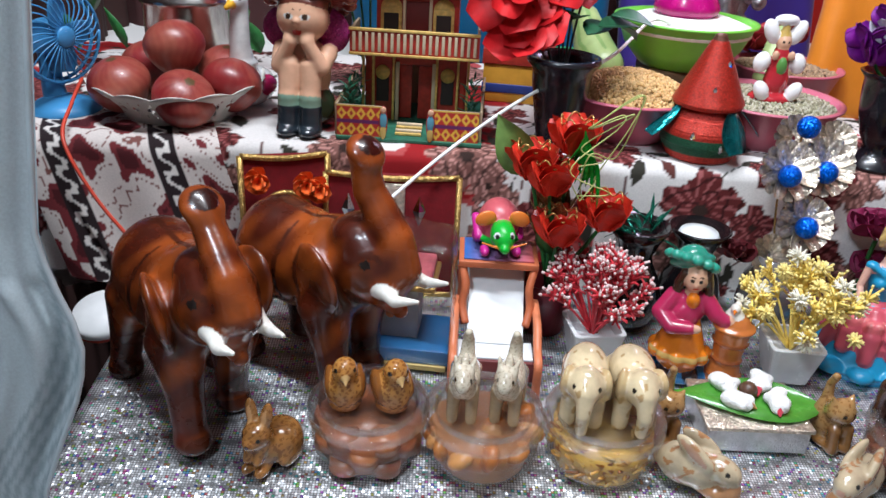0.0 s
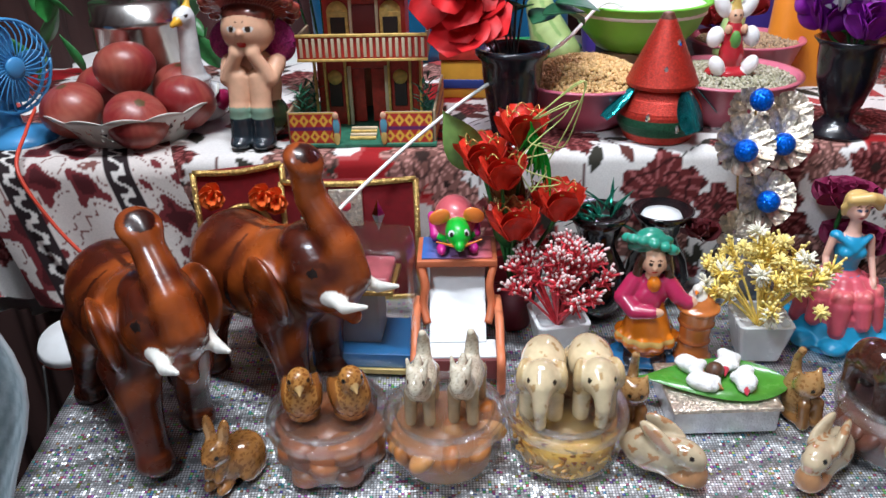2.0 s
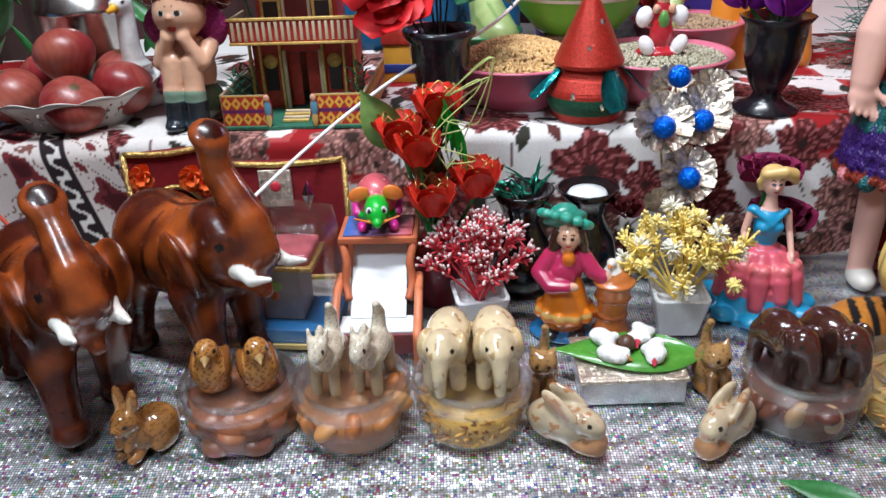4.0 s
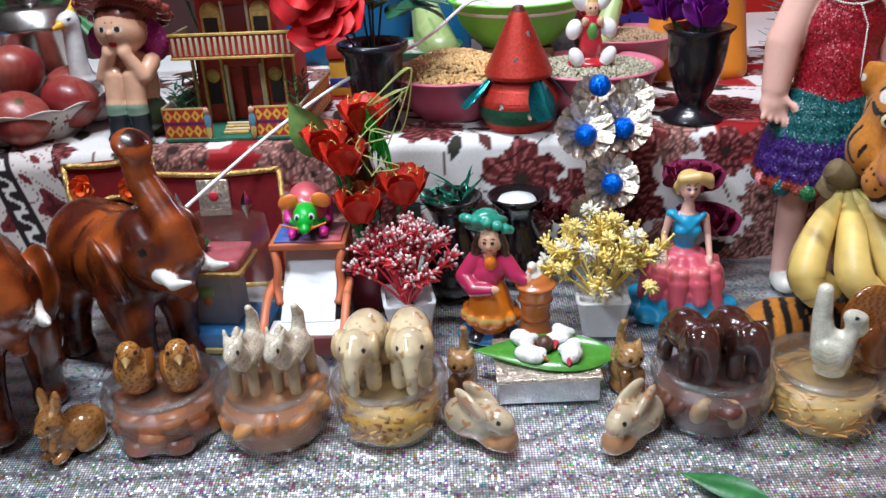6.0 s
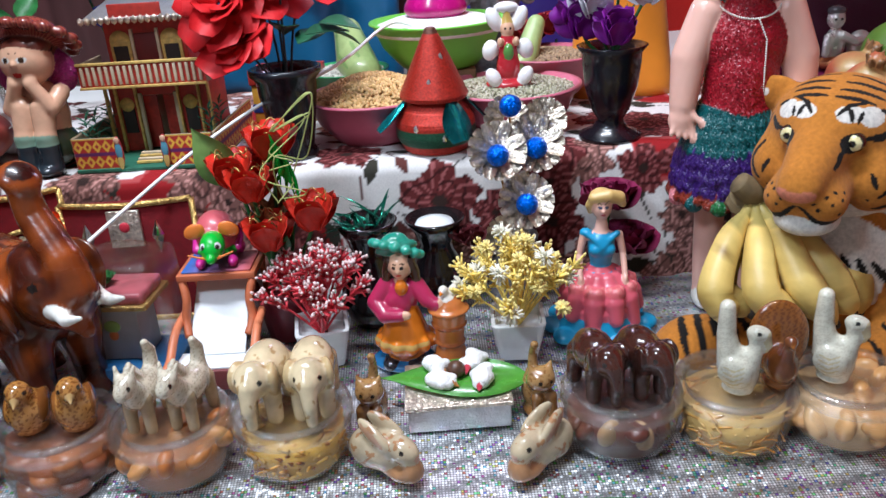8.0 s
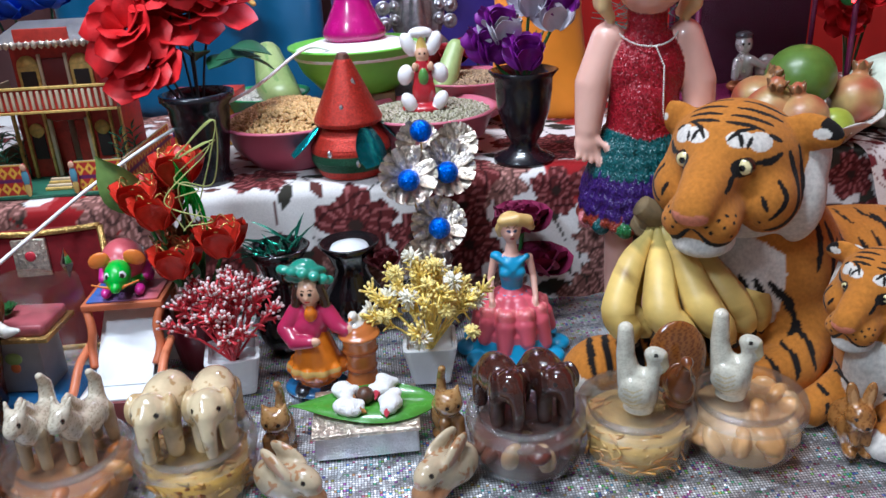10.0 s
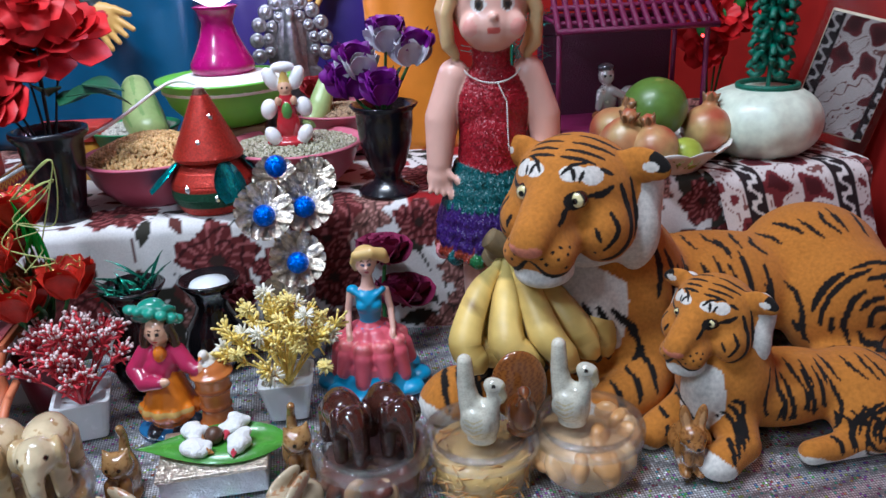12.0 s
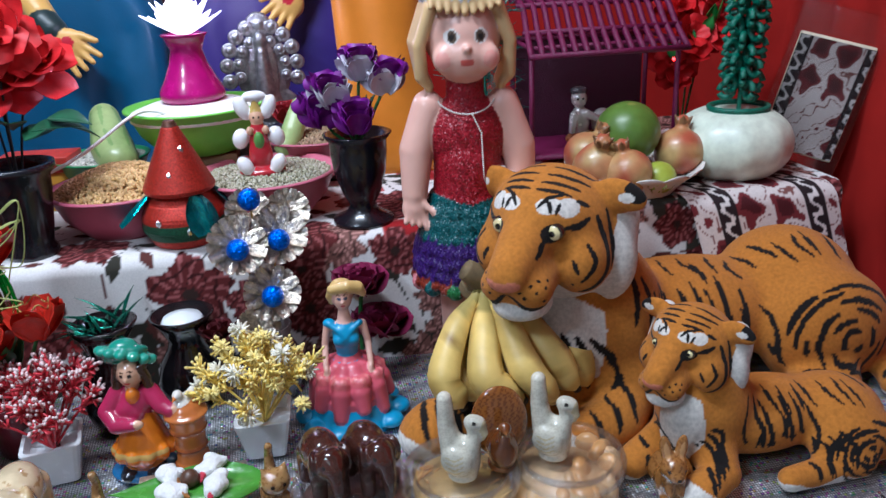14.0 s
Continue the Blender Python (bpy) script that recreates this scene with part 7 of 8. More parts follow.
for k, (x, y, z, rz) in enumerate(((0.02, -0.01, 0.13, -40), (0.03, -0.015, 0.14, -80), (0.045, 0.0, 0.15, -110), (0.01, -0.015, 0.15, 10), (0.05, 0.01, 0.14, -60))):
    bm = bmesh.new()
    blade(0.05, 0.032, pose(x, y, z, 20 - 9 * k, 10, rz), bm, -0.2, 7)
    part("leaf", bm, LEAF_CLOTH, rp)

# dolls' house of printed card
hs = thing("dolls_house", "two storey red and gold printed card dolls' house", "toy house", (-0.02, 0.925, UP), -3)
CR = mat("red_printed_card", (0.44, 0.035, 0.022), 0.45, vary=0.25, scale=130, bump=0.05)
CG = mat("gold_printed_card", (0.68, 0.45, 0.13), 0.42, 0.1, vary=0.25, scale=200)
CW = mat("cream_printed_card", (0.62, 0.5, 0.34), 0.5)
CB = mat("raw_card", (0.33, 0.24, 0.15), 0.8, vary=0.15)
CGREEN = mat("green_card", (0.02, 0.12, 0.07), 0.6, vary=0.3, scale=120)
CDARK = mat("dark_opening", (0.03, 0.02, 0.018), 0.8)
part("ground_sheet", box(0.165, 0.175, 0.004, (0.0, 0.01, 0.003), 0.0005), CGREEN, hs, "green card ground")
for s, w, x in ((-1, 0.03, -0.043), (1, 0.032, 0.042)):
    part("lower_wall", box(w, 0.004, 0.088, (x, 0.0, 0.048), 0.0005), CR, hs)
part("lower_wall", box(0.054, 0.004, 0.02, (-0.001, 0.0, 0.082), 0.0005), CR, hs)
part("side_wall", box(0.004, 0.075, 0.09, (0.058, 0.038, 0.048), 0.0005), CR, hs)
part("side_wall", box(0.004, 0.075, 0.09, (-0.058, 0.038, 0.048), 0.0005), CR, hs)
part("rear_wall", box(0.116, 0.004, 0.09, (0, 0.076, 0.048), 0.0005), CW, hs)
for x in (-0.062, -0.05, -0.026, 0.025, 0.05, 0.062):
    part("column", box(0.0028, 0.006, 0.092, (x, -0.004, 0.049), 0.0006), CG, hs, "gold striped column")
for x in (-0.014, 0.012):
    part("door", box(0.018, 0.003, 0.064, (x, 0.006, 0.038), 0.0005), CR, hs)
part("door_frame", box(0.004, 0.005, 0.07, (-0.0255 + 0.004, -0.003, 0.04), 0.0005), CW, hs)
part("door_frame", box(0.004, 0.005, 0.07, (0.0215, -0.003, 0.04), 0.0005), CW, hs)
for x in (-0.039, 0.038):
    part("arch_window", box(0.015, 0.0026, 0.034, (x, -0.003, 0.044), 0.001), CDARK, hs)
    part("arch", lathe([(0.0, -0.001), (0.0085, -0.001), (0.0085, 0.001), (0, 0.001)], 24), CG, hs).matrix_basis = pose(x, -0.0036, 0.062, 90, 0, 0)
part("balcony_floor", box(0.142, 0.066, 0.004, (0, -0.004, 0.097), 0.0006), CB, hs)
part("balcony_front", box(0.146, 0.003, 0.028, (0, -0.0375, 0.104), 0.0005), CR, hs, "red balcony front", smooth=False)
for z in (0.0905, 0.1175):
    part("balcony_rail", box(0.147, 0.0045, 0.003, (0, -0.039, z), 0.0004), CG, hs)
bal = box(0.0035, 0.003, 0.021, (0, 0, 0), 0.0007)
bal_me = bpy.data.meshes.new("baluster")
bal.to_mesh(bal_me)
bal.free()
for k in range(20):
    part("baluster", bal_me, CW, hs).location = (-0.068 + 0.00716 * k, -0.0395, 0.104)
for s in (-1, 1):
    part("balcony_side", box(0.003, 0.062, 0.028, (s * 0.0715, -0.006, 0.104), 0.0005), CB, hs)
part("upper_wall", box(0.094, 0.05, 0.064, (0, 0.02, 0.131), 0.0006), CR, hs)
for x in (-0.03, 0.03):
    part("window_frame", box(0.024, 0.003, 0.026, (x, -0.006, 0.124), 0.0005), CG, hs)
    part("window", box(0.017, 0.003, 0.019, (x, -0.0068, 0.122), 0.0005), CDARK, hs)
    part("fan_light", lathe([(0, -0.001), (0.012, -0.001), (0.012, 0.001), (0, 0.001)], 24), CG, hs).matrix_basis = pose(x, -0.0058, 0.137, 90, 0, 0)
part("upper_door", box(0.026, 0.003, 0.044, (0, -0.0062, 0.123), 0.0005), mat("dark_red_card", (0.14, 0.012, 0.012), 0.5), hs)
for x in (-0.015, 0.015):
    part("door_frame", box(0.0035, 0.004, 0.05, (x, -0.007, 0.125), 0.0005), CW, hs)
part("roof", box(0.12, 0.09, 0.003, (0, 0.02, 0.172), 0.0005, (10, 0, 0)), mat("silver_card", (0.55, 0.55, 0.55), 0.3, 0.7, bump=0.8, bump_scale=300), hs, "silver foil roof")
part("gable", box(0.06, 0.003, 0.02, (0, -0.022, 0.17), 0.0005, (0, 0, 0)), CR, hs)
bm = bmesh.new()
for k in range(17):
    ball((0.004, 0.0015, 0.005), (-0.062 + 0.0077 * k, -0.026, 0.163), 1, bm)
part("roof_fringe", bm, SILVER_GLITTER, hs)


def fence_print(u, v):
    """Red card with two rows of stepped gold diamonds and a violet band."""
    col = np.tile(np.array((0.42, 0.028, 0.02)), (len(u), 1))
    for row in (0.0095, 0.0275):
        a = np.abs((u / 0.011) % 1 - 0.5) * 2
        b = np.abs(v - row) / 0.0075
        f = np.floor((a + b) * 5) / 5
        col[(b < 1) & (f < 0.95)] = (0.72, 0.42, 0.05)
        col[(b < 1) & (f < 0.35)] = (0.4, 0.03, 0.03)
    col[np.abs(v - 0.0185) < 0.0022] = (0.12, 0.02, 0.1)
    col[(v < 0.0014) | (v > 0.0356)] = (0.66, 0.42, 0.08)
    return col


def fence(x0, y0, x1, y1):
    d = Vector((x1 - x0, y1 - y0))
    ang = math.degrees(math.atan2(d.y, d.x))
    fn = part("fence", box(d.length, 0.003, 0.037, ((x0 + x1) / 2, (y0 + y1) / 2, 0.022), 0.0005, (0, 0, ang)), CB, hs, "printed fence panel of red and gold diamonds")
    face_ = grid_mesh("fence_face", lambda U, V: (U, 0 * U - 0.0019, V), np.linspace(0, d.length, max(8, int(d.length / 0.0007))), np.linspace(0, 0.037, 54), fence_print)
    part("fence_face", face_, P_CARD, fn).matrix_basis = pose(x0, y0, 0.0035, 0, 0, ang)


fence(-0.082, -0.072, -0.03, -0.072)
fence(0.025, -0.072, 0.078, -0.072)
fence(0.08, -0.07, 0.083, 0.09)
fence(-0.083, 0.09, -0.083, -0.07)
for x in (-0.029, 0.024):
    g = sculpt("guard_figure", [E((0, 0, 2.0), (0.5, 0.14, 1.9), (0.4, 0.03, 0.03)), E((0, -0.15, 2.2), (0.4, 0.12, 0.9), (0.1, 0.3, 0.4)), E((0, -0.2, 3.4), (0.35, 0.12, 0.4), FS), E((0, -0.15, 0.8), (0.35, 0.12, 0.8), (0.5, 0.35, 0.1))], 0.07, 0.05)
    part("gate_guard", g, P_CARD, hs, "printed card guard").location = (x, -0.076, 0.004)
for k in range(4):
    part("step", box(0.03, 0.004, 0.003, (-0.002, -0.062 + 0.006 * k, 0.007 + 0.002 * k), 0.0004), (CG, CW)[k % 2], hs)
rg = random.Random(12)
for x, y in ((-0.07, -0.03), (-0.066, 0.0), (0.066, -0.03), (0.07, 0.0), (-0.072, -0.05)):
    bm = bmesh.new()
    for k in range(22):
        blade(0.016, 0.003, pose(x, y, 0.012 + 0.0022 * k, 35, 0, k * 137), bm, -0.1, 3, 0.0003)
    part("toy_tree", bm, mat("toy_tree_green", (0.015, 0.12, 0.06), 0.5), hs, "tiny green tinsel tree")

# cherub in a hat
KS = (0.78, 0.46, 0.3)
HATC, CAPE = (0.2, 0.03, 0.025), (0.28, 0.015, 0.13)
kw = [E((0, 0.6, 3.0), (3.6, 2.8, 3.0), (0.04, 0.06, 0.03)), E((0, 0.8, 7.0), (3.0, 2.2, 4.2), KS)]
for s in (1, -1):
    kw += [T([(s * 1.3, -1.6, 8.2), (s * 1.35, -2.6, 4.6)], (1.45, 1.2), KS), T([(s * 1.35, -2.6, 4.6), (s * 1.35, -2.6, 3.6)], (1.25, 1.25), (0.25, 0.4, 0.3)), T([(s * 1.35, -2.6, 3.4), (s * 1.4, -2.8, 0.9)], (1.3, 1.4), (0.02, 0.03, 0.04)), E((s * 1.4, -3.3, 0.8), (1.3, 1.9, 0.8), (0.02, 0.03, 0.04)),
           T([(s * 2.9, 0.2, 9.6), (s * 2.6, -1.8, 8.2), (s * 1.0, -2.3, 11.2)], (1.1, 1.0, 0.8), KS), E((s * 0.9, -2.2, 11.6), (1.0, 0.6, 0.9), KS), E((s * 2.9, 1.6, 12.0), (2.6, 1.0, 2.6), CAPE, (0, s * 20, s * -20)),
           D((s * 1.0, -2.9, 14.2), (0.6, 1.4, 0.36), (0.75, 0.72, 0.68)), D((s * 1.0, -3.1, 14.2), (0.32, 1.4, 0.34), (0.04, 0.02, 0.01)), L([(s * 0.4, -2.9, 15.0), (s * 1.0, -2.9, 15.3), (s * 1.7, -2.5, 15.0)], 0.13, (0.05, 0.02, 0.01))]
kw += [E((0, -0.4, 13.7), (3.1, 2.7, 3.0), KS), E((0, -3.0, 13.7), (0.4, 0.45, 0.4), KS), D((0, -3.0, 12.4), (0.6, 1.0, 0.35), (0.6, 0.03, 0.02)), E((0, 1.3, 15.9), (5.5, 4.6, 0.8), HATC, (-36, 0, 0)), E((0, 1.9, 16.6), (3.4, 2.7, 2.0), HATC, (-25, 0, 0)), E((0, 0.1, 15.3), (3.15, 2.6, 1.7), (0.14, 0.035, 0.022)), E((0, 1.8, 14), (3.2, 2.2, 3.0), (0.12, 0.03, 0.02))]
for k in range(16):
    a = k * 0.393
    kw.append(E((5.3 * math.cos(a), 1.3 + 3.5 * math.sin(a), 15.9 - 2.6 * math.sin(a)), (0.9, 0.9, 0.7), HATC))


def straw(v, cols, which):
    cols = cols.copy()
    hat = np.abs(cols - np.array(HATC)).sum(1) < 0.01
    a = np.arctan2(v[:, 1] - 0.9, v[:, 0])
    cols[hat & (np.sin(70 * a + 2 * v[:, 2]) > 0.25)] = (0.32, 0.08, 0.05)
    return cols


k = solo("cherub_figurine", "painted cherub figurine in a straw hat, chin on hands", "figurine", sculpt("cherub_figurine", kw, 0.15, 0.35, post=straw), P_GLOSS, (-0.145, 0.888, UP), -8, s=0.93)
dress(k, P_WOOL, [CAPE])

# goose, steel canister, fan, apples
go = [E((0, 0.5, 2.6), (2.6, 3.6, 2.5), (0.7, 0.71, 0.7)), T([(0, -1.4, 4.0), (0, -1.9, 8), (0, -1.6, 12.4)], (1.9, 1.25, 1.1), (0.72, 0.73, 0.72)), E((0, -1.9, 13.4), (1.2, 1.5, 1.2), (0.74, 0.75, 0.74)), T([(0, -3.0, 13.2), (0, -4.4, 12.9)], (0.6, 0.3), (0.75, 0.4, 0.03)), T([(0, -1.2, 14.4), (0.1, -0.6, 15.6)], (0.5, 0.2), (0.75, 0.45, 0.04)), E((0, -1.6, 6.0), (2.0, 1.9, 0.5), (0.7, 0.71, 0.7)), E((2.4, 0.3, 3.0), (0.9, 1.6, 1.2), (0.5, 0.02, 0.12)), D((0.9, -2.7, 13.7), 0.25, BLACK), D((-0.9, -2.7, 13.7), 0.25, BLACK)]
solo("goose_figure", "white glazed goose with a yellow beak", "goose figure", sculpt("goose_figure", go, 0.18, 0.5), P_CERAMIC, (-0.226, 0.965, UP), -18, s=0.98)
cn = thing("steel_canister", "brushed steel canister with a rolled rim", "canister", (-0.315, 1.03, UP))
part("body", lathe([(0, 0), (0.053, 0), (0.055, 0.003), (0.055, 0.112), (0.058, 0.114), (0.058, 0.12), (0.055, 0.122), (0.055, 0.14), (0.0, 0.142)], 48), STEEL, cn)
part("lid_knob", ball((0.012, 0.012, 0.008), (0, 0, 0.148)), STEEL, cn)

fn = thing("toy_fan", "sky blue plastic desk fan with a ribbed cage", "fan", (-0.432, 0.905, UP), 62)
FB = mat("sky_blue_plastic", (0.06, 0.27, 0.55), 0.35, vary=0.05)
part("base", lathe([(0, 0), (0.04, 0), (0.041, 0.006), (0.03, 0.014), (0.012, 0.02), (0, 0.02)], 36), FB, fn)
part("neck", tube([(0, 0.014, 0.015), (0, 0.016, 0.05), (0, 0.012, 0.085)], (0.014, 0.011, 0.013), 12), FB, fn)
part("motor", ball((0.017, 0.022, 0.017), (0, 0.012, 0.09)), FB, fn)
for y in (-0.012, 0.0):
    part("cage_ring", tube([(0.052 * math.cos(a), y, 0.09 + 0.052 * math.sin(a)) for a in np.linspace(0, 6.283, 33)], 0.0022, 6, 1), FB, fn)
for k in range(30):
    a = k * 0.2094
    part("cage_rib", tube([(0.012 * math.cos(a), -0.02, 0.09 + 0.012 * math.sin(a)), (0.036 * math.cos(a + 0.2), -0.019, 0.09 + 0.036 * math.sin(a + 0.2)), (0.052 * math.cos(a + 0.4), -0.012, 0.09 + 0.052 * math.sin(a + 0.4))], 0.0009, 5, 3), FB, fn)
for k in range(4):
    bm = bmesh.new()
    blade(0.042, 0.034, pose(0, -0.006, 0.09) @ pose(0, 0, 0, 0, k * 90, 0) @ pose(0, 0, 0, 90, 0, 0) @ pose(0, 0, 0, 0, 25, 0), bm, 0.05, 6, 0.0008, 0.1, 0.5)
    part("fan_blade", bm, FB, fn)
part("cage_hub", ball((0.012, 0.004, 0.012), (0, -0.021, 0.09)), FB, fn)


def lace_tray(label, at, r, h):
    ob = thing("lace_tray", label, "fruit tray", at)
    n, m = 168, 9
    verts, faces, count = [], [], n * (m + 1)
    for side in (0.0, 0.0016):
        for i in range(n):
            a = 6.283185 * i / n
            for j in range(m + 1):
                f = j / m
                rr = r * (0.62 + 0.38 * f) * (1 + 0.03 * abs(math.cos(7 * a)) * (f > 0.95)) - side
                verts.append((rr * math.cos(a), rr * math.sin(a), h * f ** 0.8 + (0.005 * abs(math.cos(7 * a)) if f > 0.95 else 0)))
    keep = {}
    for i in range(n):
        for j in range(m):
            # pierced band: small round holes and diamonds
            keep[i, j] = not (j in (2, 6) and i % 4 == 0 or j in (3, 5) and i % 6 == 3 or j == 4 and i % 6 in (2, 3, 4))
    for (i, j), on in keep.items():
        if not on:
            continue
        q = (i * (m + 1) + j, (i + 1) % n * (m + 1) + j, (i + 1) % n * (m + 1) + j + 1, i * (m + 1) + j + 1)
        faces += [q, tuple(k + count for k in q[::-1])]
        if j == m - 1:
            faces.append((q[3], q[2], q[2] + count, q[3] + count))
    part("pierced_rim", raw_mesh("pierced_rim", verts, faces), LACE, ob, "white plastic lace rim")
    part("tray_floor", lathe([(0, 0.0), (r * 0.62, 0.0), (r * 0.635, 0.002), (0, 0.002)], 48), LACE, ob)
    return ob


LACE = mat("white_lace_plastic", (0.74, 0.72, 0.66), 0.45, vary=0.05)
lace_tray("white lace edged plastic tray holding red apples", (-0.302, 0.925, UP), 0.1, 0.042)
APC = (0.3, 0.035, 0.03)


def apple_paint(v, cols, which):
    a = np.arctan2(v[:, 1], v[:, 0])
    n = np.sin(23 * a + 3 * np.sin(1.2 * v[:, 2])) * 0.5 + np.sin(9 * a + 1.0) * 0.5
    f = np.clip(0.2 + 0.14 * n + 0.35 * np.sin(0.5 * v[:, 0] + 0.8) * np.sin(0.45 * v[:, 2]), 0, 1)[:, None]
    return np.array((0.24, 0.02, 0.022)) * (1 - f) + np.array((0.46, 0.16, 0.1)) * f


ap = sculpt("apple", [E((0, 0, 3.9), (3.75, 3.75, 3.0), APC), E((0, 0.0, 2.9), (3.1, 3.1, 2.7), APC), D((0, 0, 7), 0.6, (0.1, 0.06, 0.02))], 0.2, 0.3, post=apple_paint)
for i, (x, y, z, rx, ry) in enumerate(((-0.352, 0.895, 0.008, 20, -15), (-0.292, 0.878, 0.006, 60, 5), (-0.243, 0.905, 0.008, 15, 30), (-0.345, 0.965, 0.01, 0, 20), (-0.255, 0.968, 0.01, -10, -12), (-0.296, 0.918, 0.046, 25, 10))):
    solo("apple", "shiny dark red apple in the lace tray", "apple", ap if i == 0 else ap.copy(), P_FRUIT, (x, y, UP + z), 40 * i, "apples in the tray", rx * 0.6, ry * 0.6, s=0.94)

# right end: fruit, pumpkin, wire tree, cage
lace_tray("white lace edged plastic tray of mixed fruit", (0.862, 0.868, UP), 0.085, 0.03)
pg = (0.42, 0.13, 0.06)


def pome_paint(v, cols, which):
    n = np.sin(1.1 * v[:, 0] + 2 * np.sin(0.9 * v[:, 1])) + np.sin(1.4 * v[:, 2] + v[:, 1])
    f = np.clip(0.5 + 0.35 * n, 0, 1)[:, None]
    out = np.array((0.42, 0.1, 0.05)) * (1 - f) + np.array((0.5, 0.33, 0.13)) * f
    dk = np.abs(cols - np.array(pg)).sum(1) > 0.01
    out[dk] = cols[dk]
    return out


pom = [E((0, 0, 3.1), (3.2, 3.2, 3.0), pg), T([(0, 0, 5.8), (0, 0, 7.0)], (0.9, 0.8), pg)] + [T([(0.7 * math.cos(a), 0.7 * math.sin(a), 6.8), (1.2 * math.cos(a), 1.2 * math.sin(a), 7.6)], (0.35, 0.12), (0.2, 0.1, 0.04)) for a in np.arange(0, 6.2, 1.05)]
pm = sculpt("pomegranate", pom, 0.17, 0.4, post=pome_paint)
for i, (x, y, z, rx, ry, s) in enumerate(((0.918, 0.86, 0.012, -10, 10, 1.0), (0.838, 0.815, 0.01, -15, 0, 0.9), (0.785, 0.868, 0.022, 20, -25, 0.98), (0.808, 0.86, 0.012, -20, 18, 1.02))):
    solo("pomegranate", "ruddy yellow pomegranate with a dry crown", "pomegranate", pm if i == 0 else pm.copy(), P_FRUIT, (x, y, UP + z), 70 * i, "pomegranates in the tray", rx, ry, s)
solo("green_orange", "large round green sweet lime on the fruit", "citrus fruit", sculpt("green_orange", [E((0, 0, 4), (4.1, 4.1, 3.9), (0.1, 0.19, 0.03)), D((0, -1, 8), 0.6, (0.2, 0.25, 0.05))], 0.2), P_FRUIT, (0.858, 0.88, UP + 0.03), 0)
for x, y, c in ((0.874, 0.822, (0.35, 0.42, 0.05)), (0.826, 0.9, (0.1, 0.3, 0.04))):
    solo("small_lime", "small yellow green lime in the fruit tray", "citrus fruit", sculpt("small_lime", [E((0, 0, 2), (2.2, 2.0, 2.0), c)], 0.16), P_FRUIT, (x, y, UP + 0.004), 0)
PC = (0.66, 0.74, 0.6)
pump = [E((3.3 * math.cos(a), 3.3 * math.sin(a), 4.2), (4.2, 4.2, 4.3), PC, (0, 0, math.degrees(a))) for a in np.arange(0, 6.28, 0.6283)] + [E((0, 0, 4.0), (5, 5, 3.6), PC)]
solo("white_pumpkin", "pale green white pumpkin with shallow ribs", "pumpkin", sculpt("white_pumpkin", pump, 0.28, 0.5), P_FRUIT, (1.008, 0.882, UP), 0, s=1.02)
wt = thing("knotted_garland", "tall green knotted cord garland on a ring", "ornament", (1.012, 0.88, UP + 0.076))
GC = mat("green_cord", (0.005, 0.13, 0.08), 0.4, vary=0.35, scale=300, bump=0.5, bump_scale=700)
for q in range(3):
    part("ring", tube([(0.038 * math.cos(a), 0.034 * math.sin(a), 0.004 + 0.005 * q) for a in np.linspace(0, 6.283, 33)], 0.0032, 8, 1), GC, wt)
part("wire_stem", tube([(0, 0, 0), (0.002, 0, 0.1), (0.006, 0.01, 0.22)], 0.003, 6, 3), GC, wt)
rg = random.Random(3)
for k in range(62):
    z, a = 0.03 + 0.0034 * k, k * 2.4
    c = Vector((0.017 * math.cos(a) + 0.00003 * k * k * 0.06, 0.017 * math.sin(a), z))
    part("knot", tube([c + Vector((0.009 * math.cos(t) * math.cos(a), 0.009 * math.cos(t) * math.sin(a), 0.009 * math.sin(t))) for t in np.linspace(0, 5.9, 9)], 0.0042, 6, 2), GC, wt)

cg = thing("cord_cage", "magenta cord covered toy swing house", "toy house", (0.86, 1.0, UP + 0.022), -4)
MC = mat("magenta_cord", (0.13, 0.003, 0.045), 0.5, vary=0.3, scale=300, bump=0.6, bump_scale=600)
for x in (-0.1, 0.1):
    for y in (-0.05, 0.06):
        part("post", tube([(x, y, 0), (x, y, 0.15)], 0.0035, 8, 1), MC, cg)
for y in (-0.05, 0.06):
    for z in (0.004, 0.15):
        part("rail", tube([(-0.1, y, z), (0.1, y, z)], 0.0032, 8, 1), MC, cg)
for x in (-0.1, 0.1):
    for z in (0.004, 0.15):
        part("rail", tube([(x, -0.05, z), (x, 0.06, z)], 0.0032, 8, 1), MC, cg)
part("floor_mat", box(0.2, 0.11, 0.006, (0, 0.005, 0.005), 0.002), MC, cg)
part("back_net", box(0.19, 0.003, 0.14, (0, 0.062, 0.077), 0.001), mat("magenta_net", (0.05, 0.002, 0.02), 0.6, bump=0.8, bump_scale=500), cg)
for i in range(15):
    x = -0.105 + 0.015 * i
    part("roof_cord", tube([(x, -0.068, 0.142), (x * 0.97, -0.03, 0.172), (x * 0.95, 0.0, 0.2), (x * 0.95, 0.05, 0.205)], 0.0042, 7, 3), MC, cg)
for y, z in ((-0.068, 0.142), (-0.035, 0.168), (0.0, 0.2), (0.04, 0.205)):
    part("roof_bar", tube([(-0.108, y, z), (0.108, y, z)], 0.004, 7, 1), MC, cg)
part("pilot_lamp", ball(0.0022, (0.085, -0.07, 0.128), 2), mat("red_led", (1.0, 0.02, 0.02), 0.3, emit=12), cg, "tiny red light")
SLV = (0.6, 0.58, 0.55)
